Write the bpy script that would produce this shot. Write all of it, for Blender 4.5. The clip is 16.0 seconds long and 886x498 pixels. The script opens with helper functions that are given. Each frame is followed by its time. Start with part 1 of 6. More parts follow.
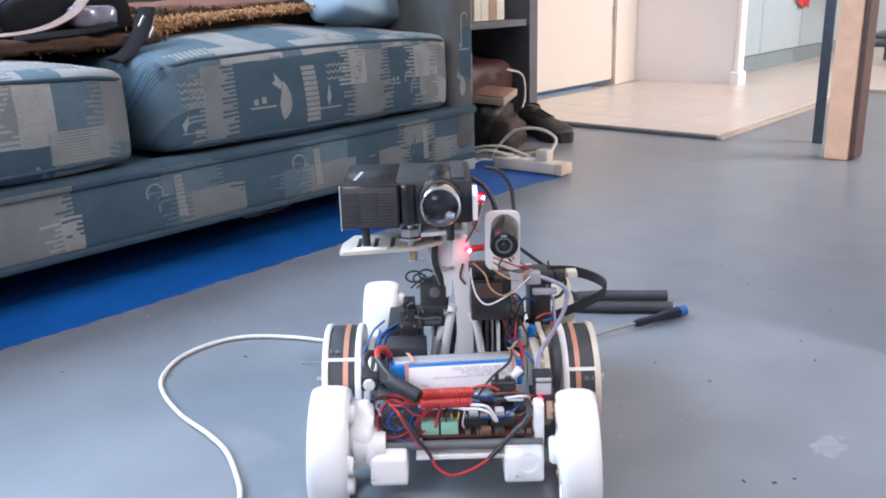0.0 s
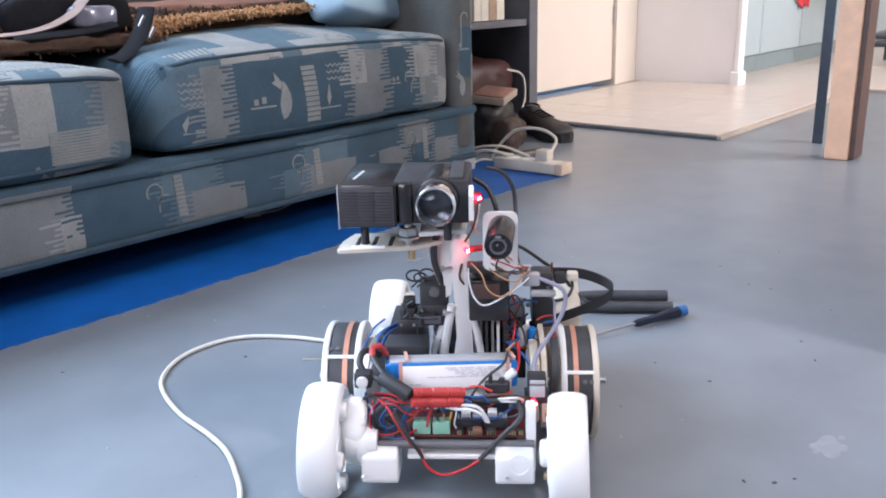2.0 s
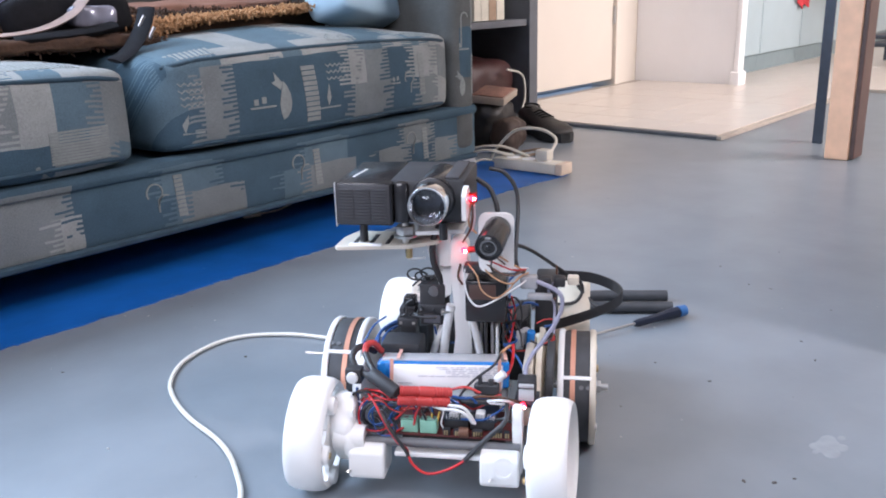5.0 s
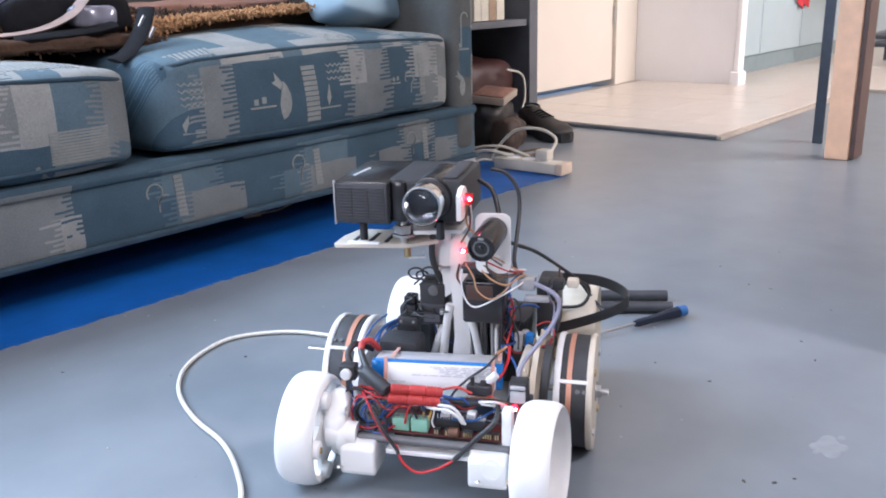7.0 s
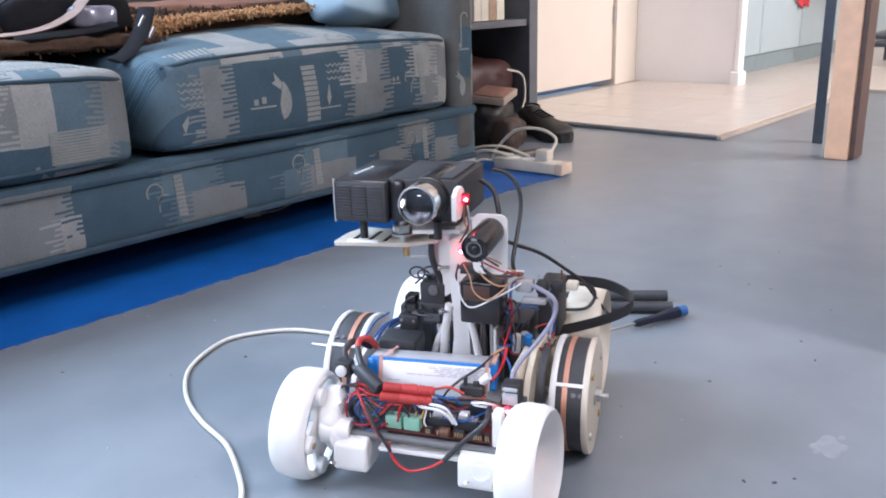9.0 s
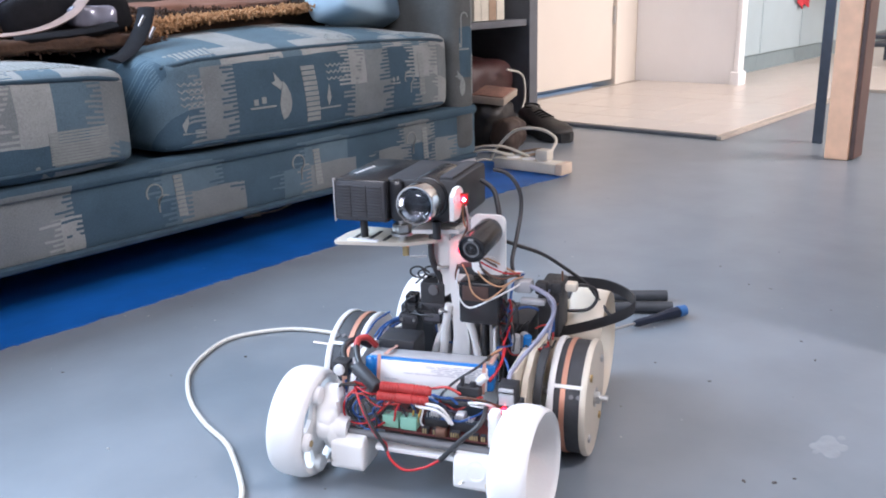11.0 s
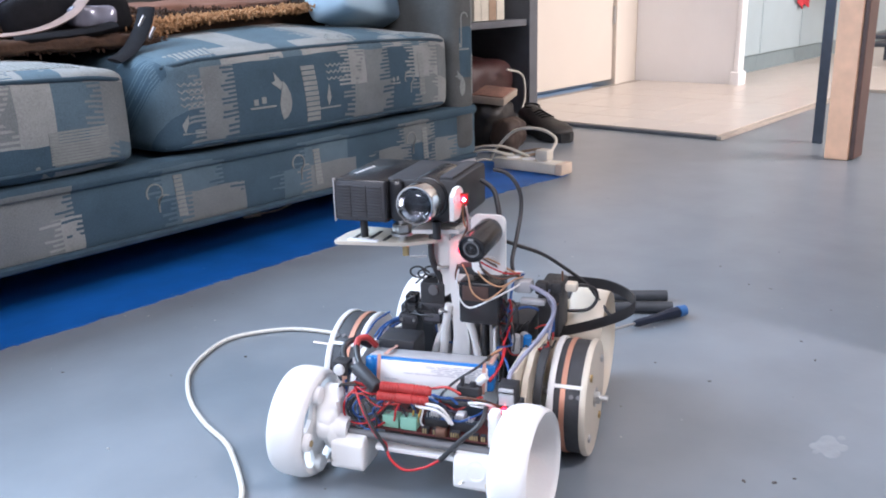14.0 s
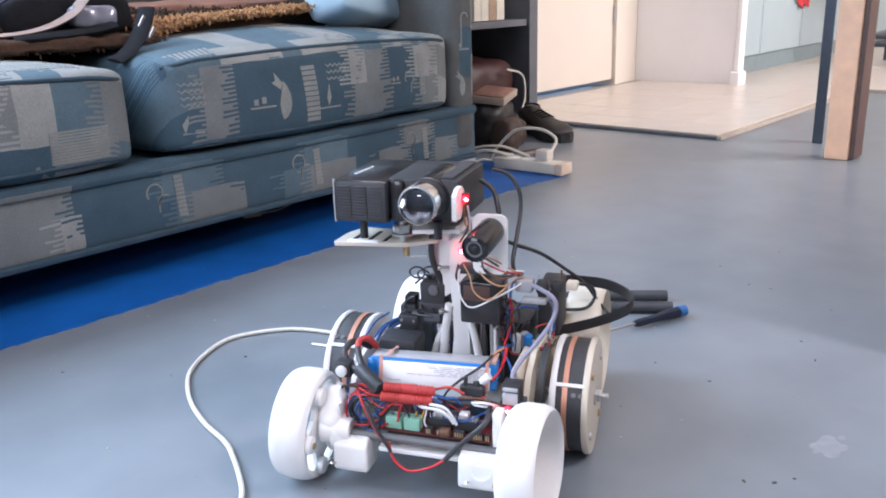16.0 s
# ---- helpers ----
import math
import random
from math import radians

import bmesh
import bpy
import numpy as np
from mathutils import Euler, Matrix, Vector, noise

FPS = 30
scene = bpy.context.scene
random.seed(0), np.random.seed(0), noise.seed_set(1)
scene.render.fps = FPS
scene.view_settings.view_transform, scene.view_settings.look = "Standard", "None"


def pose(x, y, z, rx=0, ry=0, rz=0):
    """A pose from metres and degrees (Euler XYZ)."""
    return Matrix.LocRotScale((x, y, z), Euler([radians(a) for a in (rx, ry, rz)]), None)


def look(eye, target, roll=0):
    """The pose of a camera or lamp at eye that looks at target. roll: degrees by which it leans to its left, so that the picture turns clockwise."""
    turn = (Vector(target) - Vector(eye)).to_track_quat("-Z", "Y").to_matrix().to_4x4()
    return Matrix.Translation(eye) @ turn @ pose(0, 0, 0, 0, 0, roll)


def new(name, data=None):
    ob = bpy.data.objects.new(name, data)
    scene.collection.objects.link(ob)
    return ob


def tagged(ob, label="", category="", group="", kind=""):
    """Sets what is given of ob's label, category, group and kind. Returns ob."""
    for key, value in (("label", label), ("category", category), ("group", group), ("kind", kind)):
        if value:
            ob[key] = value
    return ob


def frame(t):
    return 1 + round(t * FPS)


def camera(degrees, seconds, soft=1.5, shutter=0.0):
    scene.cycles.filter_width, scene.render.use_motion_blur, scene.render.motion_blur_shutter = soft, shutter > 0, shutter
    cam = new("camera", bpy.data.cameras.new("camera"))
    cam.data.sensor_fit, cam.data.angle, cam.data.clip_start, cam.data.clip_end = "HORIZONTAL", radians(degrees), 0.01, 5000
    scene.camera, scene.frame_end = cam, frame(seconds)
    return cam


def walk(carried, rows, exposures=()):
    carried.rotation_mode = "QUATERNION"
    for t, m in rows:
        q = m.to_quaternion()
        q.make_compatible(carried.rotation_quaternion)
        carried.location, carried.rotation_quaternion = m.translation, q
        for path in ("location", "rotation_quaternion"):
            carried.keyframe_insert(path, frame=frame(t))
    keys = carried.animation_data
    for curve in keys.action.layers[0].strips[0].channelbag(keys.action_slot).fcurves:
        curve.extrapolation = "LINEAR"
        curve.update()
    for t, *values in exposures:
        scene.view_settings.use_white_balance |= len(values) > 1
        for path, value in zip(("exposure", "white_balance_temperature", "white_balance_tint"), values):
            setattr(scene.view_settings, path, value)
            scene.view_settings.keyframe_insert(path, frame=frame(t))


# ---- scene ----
cam = camera(54.88, 16.0, soft=1.9)
YAW = 48.6
EYE = Vector((0.0, 0.0, 0.4868))
TILT = radians(16.958)
AIM = EYE + Vector((math.sin(radians(YAW)) * math.cos(TILT), math.cos(radians(YAW)) * math.cos(TILT), -math.sin(TILT)))
walk(cam, [(0, look(EYE, AIM, -1.6)), (16, look(EYE, AIM, -1.6))], exposures=[(0, 0.61, 6050, 19), (16, 0.61, 6050, 19)])

# ---- world and light ----
world = bpy.data.worlds.new("world")
scene.world = world
world.use_nodes = True
wn = world.node_tree
sky = wn.nodes.new("ShaderNodeTexSky")
sky.sky_type, sky.sun_disc = "NISHITA", False
sky.sun_elevation, sky.sun_rotation = radians(42), radians(200)
wn.links.new(sky.outputs[0], wn.nodes["Background"].inputs[0])
wn.nodes["Background"].inputs[1].default_value = 0.12


def area_lamp(name, eye, target, sx, sy, watts, color):
    d = bpy.data.lights.new(name, "AREA")
    d.shape, d.size, d.size_y, d.energy, d.color = "RECTANGLE", sx, sy, watts, color
    ob = new(name, d)
    ob.matrix_world = look(eye, target)
    return ob


# daylight: the window over the sofa and the high kitchen window; the rest is added
# added overhead fill, with no known source
area_lamp("overhead_fill", (-0.35, -0.35, 2.52), (-0.35, -0.35, 0.0), 1.5, 1.5, 10, (0.95, 0.97, 1.0))
# added narrow lamp that draws the lit edge on the floor
area_lamp("floor_edge_lamp", (1.10, -1.35, 2.52), (1.10, -1.0, 0.0), 0.12, 0.5, 34, (1.0, 0.90, 0.83))
area_lamp("north_window_light", (-0.55, 2.20, 1.50), (-0.55, 0.9, 0.55), 2.5, 1.0, 88, (0.66, 0.85, 1.0))
# added fill from the west for the robot's front
area_lamp("west_fill", (-2.42, 0.0, 1.6), (0, 0.0, 0.9), 1.7, 0.9, 34, (1.0, 0.97, 0.95))
area_lamp("kitchen_window_light", (4.0, -2.62, 2.02), (4.3, 0.6, 0.7), 2.2, 0.75, 172, (1.0, 0.92, 0.83))

# ---- materials ----
def mat(name, col, rough=0.5, metal=0.0, var=0.15, scale=40.0, bump=0.0, bscale=None, spec=0.5, col2=None, island=False, fine=6.0):
    m = bpy.data.materials.new(name)
    m.use_nodes = True
    nt = m.node_tree
    n, l = nt.nodes, nt.links
    b = n["Principled BSDF"]
    b.inputs["Roughness"].default_value = rough
    b.inputs["Metallic"].default_value = metal
    b.inputs["Specular IOR Level"].default_value = spec
    tc = n.new("ShaderNodeTexCoord")
    no = n.new("ShaderNodeTexNoise")
    no.inputs["Scale"].default_value = scale
    no.inputs["Detail"].default_value = 5
    l.new(tc.outputs["Object"], no.inputs["Vector"])
    big = n.new("ShaderNodeTexNoise")
    big.inputs["Scale"].default_value = scale / fine
    big.inputs["Detail"].default_value = 3
    l.new(tc.outputs["Object"], big.inputs["Vector"])
    mixf = n.new("ShaderNodeMath")
    mixf.operation = "ADD"
    l.new(no.outputs["Fac"], mixf.inputs[0])
    l.new(big.outputs["Fac"], mixf.inputs[1])
    half = n.new("ShaderNodeMath")
    half.operation = "MULTIPLY"
    half.inputs[1].default_value = 0.5
    l.new(mixf.outputs[0], half.inputs[0])
    ramp = n.new("ShaderNodeValToRGB")
    c1 = [max(0, c * (1 - var)) for c in col]
    c2 = [min(1, c * (1 + var)) for c in (col2 or col)]
    ramp.color_ramp.interpolation = "EASE"
    ramp.color_ramp.elements[0].position, ramp.color_ramp.elements[1].position = 0.22, 0.78
    ramp.color_ramp.elements[0].color = (*c1, 1)
    ramp.color_ramp.elements[1].color = (*c2, 1)
    l.new(half.outputs[0], ramp.inputs[0])
    l.new(ramp.outputs[0], b.inputs["Base Color"])
    rr = n.new("ShaderNodeMapRange")
    rr.inputs["To Min"].default_value = max(0.02, rough - 0.08)
    rr.inputs["To Max"].default_value = min(1, rough + 0.08)
    l.new(big.outputs["Fac"], rr.inputs["Value"])
    l.new(rr.outputs[0], b.inputs["Roughness"])
    if bump:
        bn = n.new("ShaderNodeTexNoise")
        bn.inputs["Scale"].default_value = bscale or scale * 4
        bn.inputs["Detail"].default_value = 4
        l.new(tc.outputs["Object"], bn.inputs["Vector"])
        bp = n.new("ShaderNodeBump")
        bp.inputs["Strength"].default_value = bump
        bp.inputs["Distance"].default_value = 0.003
        l.new(bn.outputs["Fac"], bp.inputs["Height"])
        l.new(bp.outputs[0], b.inputs["Normal"])
    return m


def glow(name, col, power):
    m = bpy.data.materials.new(name)
    m.use_nodes = True
    b = m.node_tree.nodes["Principled BSDF"]
    b.inputs["Base Color"].default_value = (*col, 1)
    b.inputs["Emission Color"].default_value = (*col, 1)
    b.inputs["Emission Strength"].default_value = power
    b.inputs["Roughness"].default_value = 0.3
    return m


M_FLOOR = mat("grey_floor_paint", (0.186, 0.214, 0.240), 0.33, var=0.13, scale=9, bump=0.04, bscale=60, col2=(0.202, 0.228, 0.252))
M_BLUE = mat("blue_floor_paint", (0.006, 0.095, 0.36), 0.45, var=0.3, scale=14, bump=0.08, bscale=70)
M_TILE = mat("cream_tile", (0.64, 0.57, 0.50), 0.3, var=0.08, scale=12, bump=0.03)
M_GROUT = mat("grout", (0.42, 0.37, 0.31), 0.9, var=0.1, scale=60)
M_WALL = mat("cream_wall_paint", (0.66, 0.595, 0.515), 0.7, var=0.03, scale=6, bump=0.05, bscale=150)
# dark colour for the unseen walls, to hold back bounced light
M_DIM = mat("low_bounce_wall", (0.17, 0.15, 0.14), 0.8, var=0.05, scale=6)
M_WHITE = mat("white_paint", (0.87, 0.86, 0.86), 0.55, var=0.03, scale=8, bump=0.03)
M_CEIL = mat("ceiling_paint", (0.8, 0.79, 0.77), 0.9, var=0.02, scale=4)
M_TEAL = mat("pale_teal_cupboard_paint", (0.38, 0.47, 0.50), 0.45, var=0.05, scale=8)
M_KICK = mat("shaded_teal_kickboard", (0.21, 0.27, 0.285), 0.5, var=0.1, scale=12)
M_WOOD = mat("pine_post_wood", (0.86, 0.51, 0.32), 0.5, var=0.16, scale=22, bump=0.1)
# dark brown for feet and door stop; also paints the post's shaded side
M_WOODD = mat("dark_wood_and_post_shade", (0.085, 0.045, 0.035), 0.5, var=0.25, scale=25)
M_STEEL_D = mat("dark_blue_steel", (0.055, 0.064, 0.082), 0.4, 0.3, var=0.2, scale=40)
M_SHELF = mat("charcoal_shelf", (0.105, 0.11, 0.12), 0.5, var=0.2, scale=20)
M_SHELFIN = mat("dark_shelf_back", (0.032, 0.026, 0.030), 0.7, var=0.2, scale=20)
M_PAPER = mat("book_paper", (0.6, 0.55, 0.45), 0.8, var=0.1, scale=60)
M_SHOE = mat("worn_black_leather", (0.022, 0.018, 0.016), 0.5, var=0.4, scale=50, bump=0.3)
M_SHOEB = mat("brown_leather", (0.05, 0.03, 0.022), 0.55, var=0.3, scale=50, bump=0.3)
M_SOLE = mat("rubber_sole", (0.015, 0.015, 0.015), 0.8, var=0.2)
M_CREAMPL = mat("aged_white_plastic", (0.62, 0.57, 0.48), 0.45, var=0.08, scale=30)
M_FUR = mat("brown_fleece", (0.05, 0.024, 0.012), 0.95, var=0.5, scale=60, bump=0.8, bscale=120)
M_FURT = mat("tan_fleece_edge", (0.36, 0.19, 0.085), 0.95, var=0.4, scale=60, bump=0.9, bscale=140)
M_BAGBLK = mat("black_webbing", (0.008, 0.008, 0.010), 0.85, var=0.3, scale=90, bump=0.2, spec=0.2)
M_BAGNAVY = mat("navy_bag_cloth", (0.13, 0.13, 0.22), 0.6, var=0.3, scale=40, bump=0.3)
M_STRAP = mat("tan_strap", (0.34, 0.23, 0.15), 0.7, var=0.2, scale=40)
M_FABD = mat("teal_upholstery_piping", (0.02, 0.045, 0.065), 0.8, var=0.3, scale=120)
# robot
M_PRINT = mat("white_printed_plastic", (0.80, 0.79, 0.77), 0.38, var=0.03, scale=30, bump=0.08, bscale=300)
M_CREAMPR = mat("cream_printed_plastic", (0.66, 0.59, 0.48), 0.42, var=0.06, scale=30, bump=0.08, bscale=300)
M_RUB = mat("black_rubber", (0.045, 0.047, 0.052), 0.6, var=0.25, scale=60, bump=0.2)
M_BLKPL = mat("black_gloss_plastic", (0.018, 0.018, 0.020), 0.24, var=0.2, scale=60)
M_BLKMT = mat("black_matt_plastic", (0.028, 0.028, 0.031), 0.55, var=0.2, scale=60, bump=0.1, bscale=400)
M_GREYPL = mat("dark_grey_vent_plastic", (0.045, 0.045, 0.05), 0.5, var=0.15, scale=60)
M_CHROME = mat("chrome", (0.75, 0.74, 0.73), 0.14, 1.0, var=0.05, scale=40)
M_STEEL = mat("zinc_steel", (0.55, 0.54, 0.52), 0.32, 1.0, var=0.1, scale=60)
M_BRASS = mat("brass", (0.55, 0.40, 0.2), 0.3, 1.0, var=0.1, scale=60)
M_COPPER = mat("copper_band", (0.62, 0.30, 0.20), 0.45, 0.3, var=0.12, scale=60)
M_BATBL = mat("blue_shrink_wrap", (0.015, 0.17, 0.50), 0.18, var=0.15, scale=60)
M_BATWH = mat("white_battery_label", (0.86, 0.86, 0.86), 0.35, var=0.04, scale=40)
M_BATGR = mat("grey_battery_top", (0.42, 0.42, 0.43), 0.3, var=0.08, scale=40)
M_INK = mat("grey_print_ink", (0.12, 0.12, 0.14), 0.6, var=0.2)
M_INKP = mat("pale_print_ink", (0.46, 0.47, 0.52), 0.5, var=0.2, scale=80)
M_RODG = mat("grey_rod", (0.13, 0.13, 0.135), 0.4, var=0.15, scale=60)
M_RED = mat("red_wire", (0.50, 0.018, 0.022), 0.4, var=0.15, scale=60)
M_REDC = mat("red_connector", (0.48, 0.045, 0.04), 0.42, var=0.2, scale=60, bump=0.2)
M_BLK = mat("black_wire", (0.03, 0.03, 0.032), 0.42, var=0.2, scale=60)
M_BLUW = mat("blue_wire", (0.02, 0.08, 0.26), 0.4, var=0.2, scale=60)
M_WHW = mat("white_wire", (0.72, 0.72, 0.72), 0.4, var=0.06, scale=60)
M_YELW = mat("yellow_wire", (0.55, 0.36, 0.06), 0.4, var=0.1, scale=60)
M_ORGW = mat("orange_wire", (0.50, 0.27, 0.14), 0.4, var=0.1, scale=60)
M_BRNW = mat("brown_wire", (0.13, 0.06, 0.035), 0.5, var=0.1, scale=60)
M_GRYW = mat("grey_purple_cable", (0.28, 0.28, 0.36), 0.4, var=0.1, scale=60)
M_GREEN = mat("green_terminal", (0.28, 0.56, 0.42), 0.4, var=0.1, scale=60)
M_PCB = mat("brown_red_board", (0.10, 0.022, 0.02), 0.4, var=0.25, scale=80)
M_PCBD = mat("dark_board", (0.02, 0.03, 0.045), 0.4, var=0.25, scale=80)
M_CLEAR = mat("clear_heatshrink", (0.33, 0.33, 0.34), 0.15, var=0.3, scale=60)
M_CABLE = mat("white_cable_jacket", (0.68, 0.66, 0.60), 0.42, var=0.08, scale=60)
M_LED = glow("red_led", (1.0, 0.015, 0.03), 8.0)
M_LEDCORE = glow("red_led_core", (1.0, 0.22, 0.24), 45.0)
M_REDPLATE = mat("red_led_board", (0.22, 0.008, 0.008), 0.4, var=0.1)
M_DRIVER = mat("navy_screwdriver_handle", (0.012, 0.018, 0.035), 0.35, var=0.2)
M_DRVEND = mat("blue_driver_end", (0.03, 0.13, 0.34), 0.35, var=0.2)
M_REDCLOTH = mat("red_cloth", (0.55, 0.04, 0.05), 0.8, var=0.15)
M_SPECK = mat("dirt_specks", (0.11, 0.10, 0.095), 0.9, var=0.3)
M_SPECKW = mat("pale_paint_flecks", (0.45, 0.45, 0.45), 0.8, var=0.1)


def glass_mat(name, col=(1, 1, 1), rough=0.02):
    m = bpy.data.materials.new(name)
    m.use_nodes = True
    b = m.node_tree.nodes["Principled BSDF"]
    b.inputs["Base Color"].default_value = (*col, 1)
    b.inputs["Roughness"].default_value = rough
    b.inputs["Transmission Weight"].default_value = 1.0
    return m


M_GLASS = glass_mat("lens_glass", (0.75, 0.8, 0.9))


DARK, TEAL, GREY, STONE = (0.044, 0.078, 0.104), (0.080, 0.122, 0.148), (0.152, 0.164, 0.164), (0.240, 0.246, 0.236)


def fabric(name, bands, combs=True):
    """Woven upholstery: bands of blocks along x, with comb-like stripes at the block edges. Each band: the unrolled height (z + y) up to which it
    reaches, and its blocks as (start, colour)."""
    m = bpy.data.materials.new(name)
    m.use_nodes = True
    nt = m.node_tree
    n, l = nt.nodes, nt.links
    b = n["Principled BSDF"]
    b.inputs["Roughness"].default_value = 0.85
    b.inputs["Specular IOR Level"].default_value = 0.25
    tc = n.new("ShaderNodeTexCoord")
    sep = n.new("ShaderNodeSeparateXYZ")
    l.new(tc.outputs["Object"], sep.inputs[0])

    def math_(op, a, bb=None):
        k = n.new("ShaderNodeMath")
        k.operation = op
        for i, v in enumerate((a, bb)):
            if v is None:
                continue
            if isinstance(v, (int, float)):
                k.inputs[i].default_value = v
            else:
                l.new(v, k.inputs[i])
        return k.outputs[0]
    wob = n.new("ShaderNodeTexNoise")
    wob.inputs["Scale"].default_value = 9
    l.new(tc.outputs["Object"], wob.inputs["Vector"])
    wv = math_("MULTIPLY", math_("SUBTRACT", wob.outputs["Fac"], 0.5), 0.014)
    s = math_("ADD", math_("ADD", sep.outputs["Z"], sep.outputs["Y"]), wv)
    row = math_("FLOOR", math_("DIVIDE", s, 0.0042))
    tooth = math_("MODULO", math_("ABSOLUTE", row), 2.0)
    rown = n.new("ShaderNodeTexWhiteNoise")
    rown.noise_dimensions = "1D"
    l.new(row, rown.inputs["W"])
    jag = n.new("ShaderNodeTexNoise")
    jag.inputs["Scale"].default_value = 6
    l.new(tc.outputs["Object"], jag.inputs["Vector"])
    where = math_("GREATER_THAN", jag.outputs["Fac"], 0.44)
    length = math_("MULTIPLY", math_("ADD", 0.35, rown.outputs["Value"]), 0.026 if combs else 0.0)
    shift = math_("MULTIPLY", math_("MULTIPLY", length, tooth), where)
    x = math_("ADD", math_("ADD", sep.outputs["X"], math_("MULTIPLY", wv, 0.7)), shift)
    pos = math_("DIVIDE", math_("SUBTRACT", x, -1.0), 3.0)
    col = None
    for top, blocks in bands:
        ramp = n.new("ShaderNodeValToRGB")
        ramp.color_ramp.interpolation = "CONSTANT"
        els = ramp.color_ramp.elements
        els[0].position, els[0].color = 0.0, (*blocks[0][1], 1)
        els[1].position, els[1].color = (blocks[1][0] + 1) / 3, (*blocks[1][1], 1)
        for u, c in blocks[2:]:
            els.new((u + 1) / 3).color = (*c, 1)
        l.new(pos, ramp.inputs[0])
        if col is None:
            col, last = ramp.outputs[0], top
        else:
            mix = n.new("ShaderNodeMix")
            mix.data_type = "RGBA"
            l.new(math_("GREATER_THAN", s, last), mix.inputs["Factor"])
            l.new(col, mix.inputs["A"])
            l.new(ramp.outputs[0], mix.inputs["B"])
            col, last = mix.outputs["Result"], top
    wv1 = n.new("ShaderNodeTexNoise")
    wv1.inputs["Scale"].default_value = 420
    l.new(tc.outputs["Object"], wv1.inputs["Vector"])
    big = n.new("ShaderNodeTexNoise")
    big.inputs["Scale"].default_value = 16.0
    big.inputs["Detail"].default_value = 6
    l.new(tc.outputs["Object"], big.inputs["Vector"])
    val = n.new("ShaderNodeMapRange")
    val.inputs["From Min"].default_value, val.inputs["From Max"].default_value = 0.3, 0.7
    val.inputs["To Min"].default_value, val.inputs["To Max"].default_value = 0.74, 1.26
    l.new(math_("MULTIPLY", math_("ADD", wv1.outputs["Fac"], big.outputs["Fac"]), 0.5), val.inputs["Value"])
    hsv = n.new("ShaderNodeHueSaturation")
    l.new(val.outputs[0], hsv.inputs["Value"])
    l.new(col, hsv.inputs["Color"])
    l.new(hsv.outputs[0], b.inputs["Base Color"])
    bp = n.new("ShaderNodeBump")
    bp.inputs["Strength"].default_value, bp.inputs["Distance"].default_value = 0.3, 0.0015
    l.new(wv1.outputs["Fac"], bp.inputs["Height"])
    l.new(bp.outputs[0], b.inputs["Normal"])
    return m


M_FAB = fabric("patterned_base_upholstery", [
    (1.432, [(-1, GREY), (-0.6, DARK), (-0.3, STONE), (-0.05, DARK), (0.2, GREY), (0.42, GREY), (0.625, DARK), (0.63, GREY), (0.72, GREY), (0.735, DARK), (0.83, GREY), (0.93, STONE), (0.97, DARK), (1.03, GREY), (1.11, DARK), (1.17, GREY), (1.27, DARK), (1.36, GREY), (1.43, DARK), (1.52, GREY), (1.60, DARK)]),
    (1.492, [(-1, GREY), (-0.6, GREY), (-0.3, DARK), (-0.05, STONE), (0.2, DARK), (0.46, GREY), (0.59, STONE), (0.625, DARK), (0.80, TEAL), (0.83, GREY), (0.95, DARK), (1.05, TEAL), (1.11, GREY), (1.24, DARK), (1.32, GREY), (1.42, DARK), (1.5, GREY), (1.58, TEAL)]),
    (1.536, [(-1, TEAL), (0.5, GREY), (0.61, DARK), (0.78, TEAL), (0.9, DARK), (1.1, TEAL), (1.22, DARK), (1.4, GREY), (1.5, DARK)]),
    (9, [(-1, TEAL), (0.3, DARK)])])
M_FABR = fabric("patterned_seat_upholstery", [
    (1.625, [(-1, DARK), (0.80, DARK), (0.872, GREY), (0.935, DARK), (1.138, DARK), (1.228, GREY), (1.345, DARK), (1.445, GREY), (1.50, STONE)]),
    (1.70, [(-1, DARK), (0.79, TEAL), (0.865, GREY), (0.945, DARK), (1.138, DARK), (1.215, STONE), (1.262, GREY), (1.335, DARK), (1.425, STONE), (1.50, GREY)]),
    (1.775, [(-1, DARK), (0.812, TEAL), (0.92, STONE), (1.06, TEAL), (1.10, STONE), (1.26, TEAL), (1.36, STONE), (1.42, TEAL), (1.48, STONE)]),
    (9, [(-1, DARK), (0.825, TEAL), (0.96, STONE), (1.05, TEAL), (1.19, STONE), (1.29, TEAL), (1.42, STONE)])])
M_FABL = fabric("patterned_second_seat_upholstery", [
    (1.600, [(-1, GREY), (-0.6, DARK), (-0.35, STONE), (0.0, GREY), (0.2, TEAL), (0.40, DARK), (0.555, DARK), (0.585, GREY), (0.70, TEAL)]),
    (1.700, [(-1, TEAL), (-0.6, STONE), (-0.35, DARK), (0.0, DARK), (0.2, STONE), (0.40, GREY), (0.545, STONE), (0.600, TEAL), (0.685, GREY)]),
    (1.755, [(-1, STONE), (0.3, STONE), (0.56, TEAL), (0.62, STONE)]),
    (9, [(-1, TEAL), (0.2, STONE)])])
ARM = (0.090, 0.092, 0.088)
M_FABA = fabric("patterned_arm_upholstery", [(1.62, [(-1, ARM), (1.585, ARM), (1.645, GREY)]), (1.74, [(-1, ARM), (1.50, ARM), (1.60, DARK)]), (1.84, [(-1, ARM), (1.59, ARM), (1.642, GREY)]), (9, [(-1, ARM), (1.4, ARM)])], combs=False)
M_MOTIF = mat("stone_woven_motif", (0.20, 0.21, 0.20), 0.85, var=0.2, scale=200)
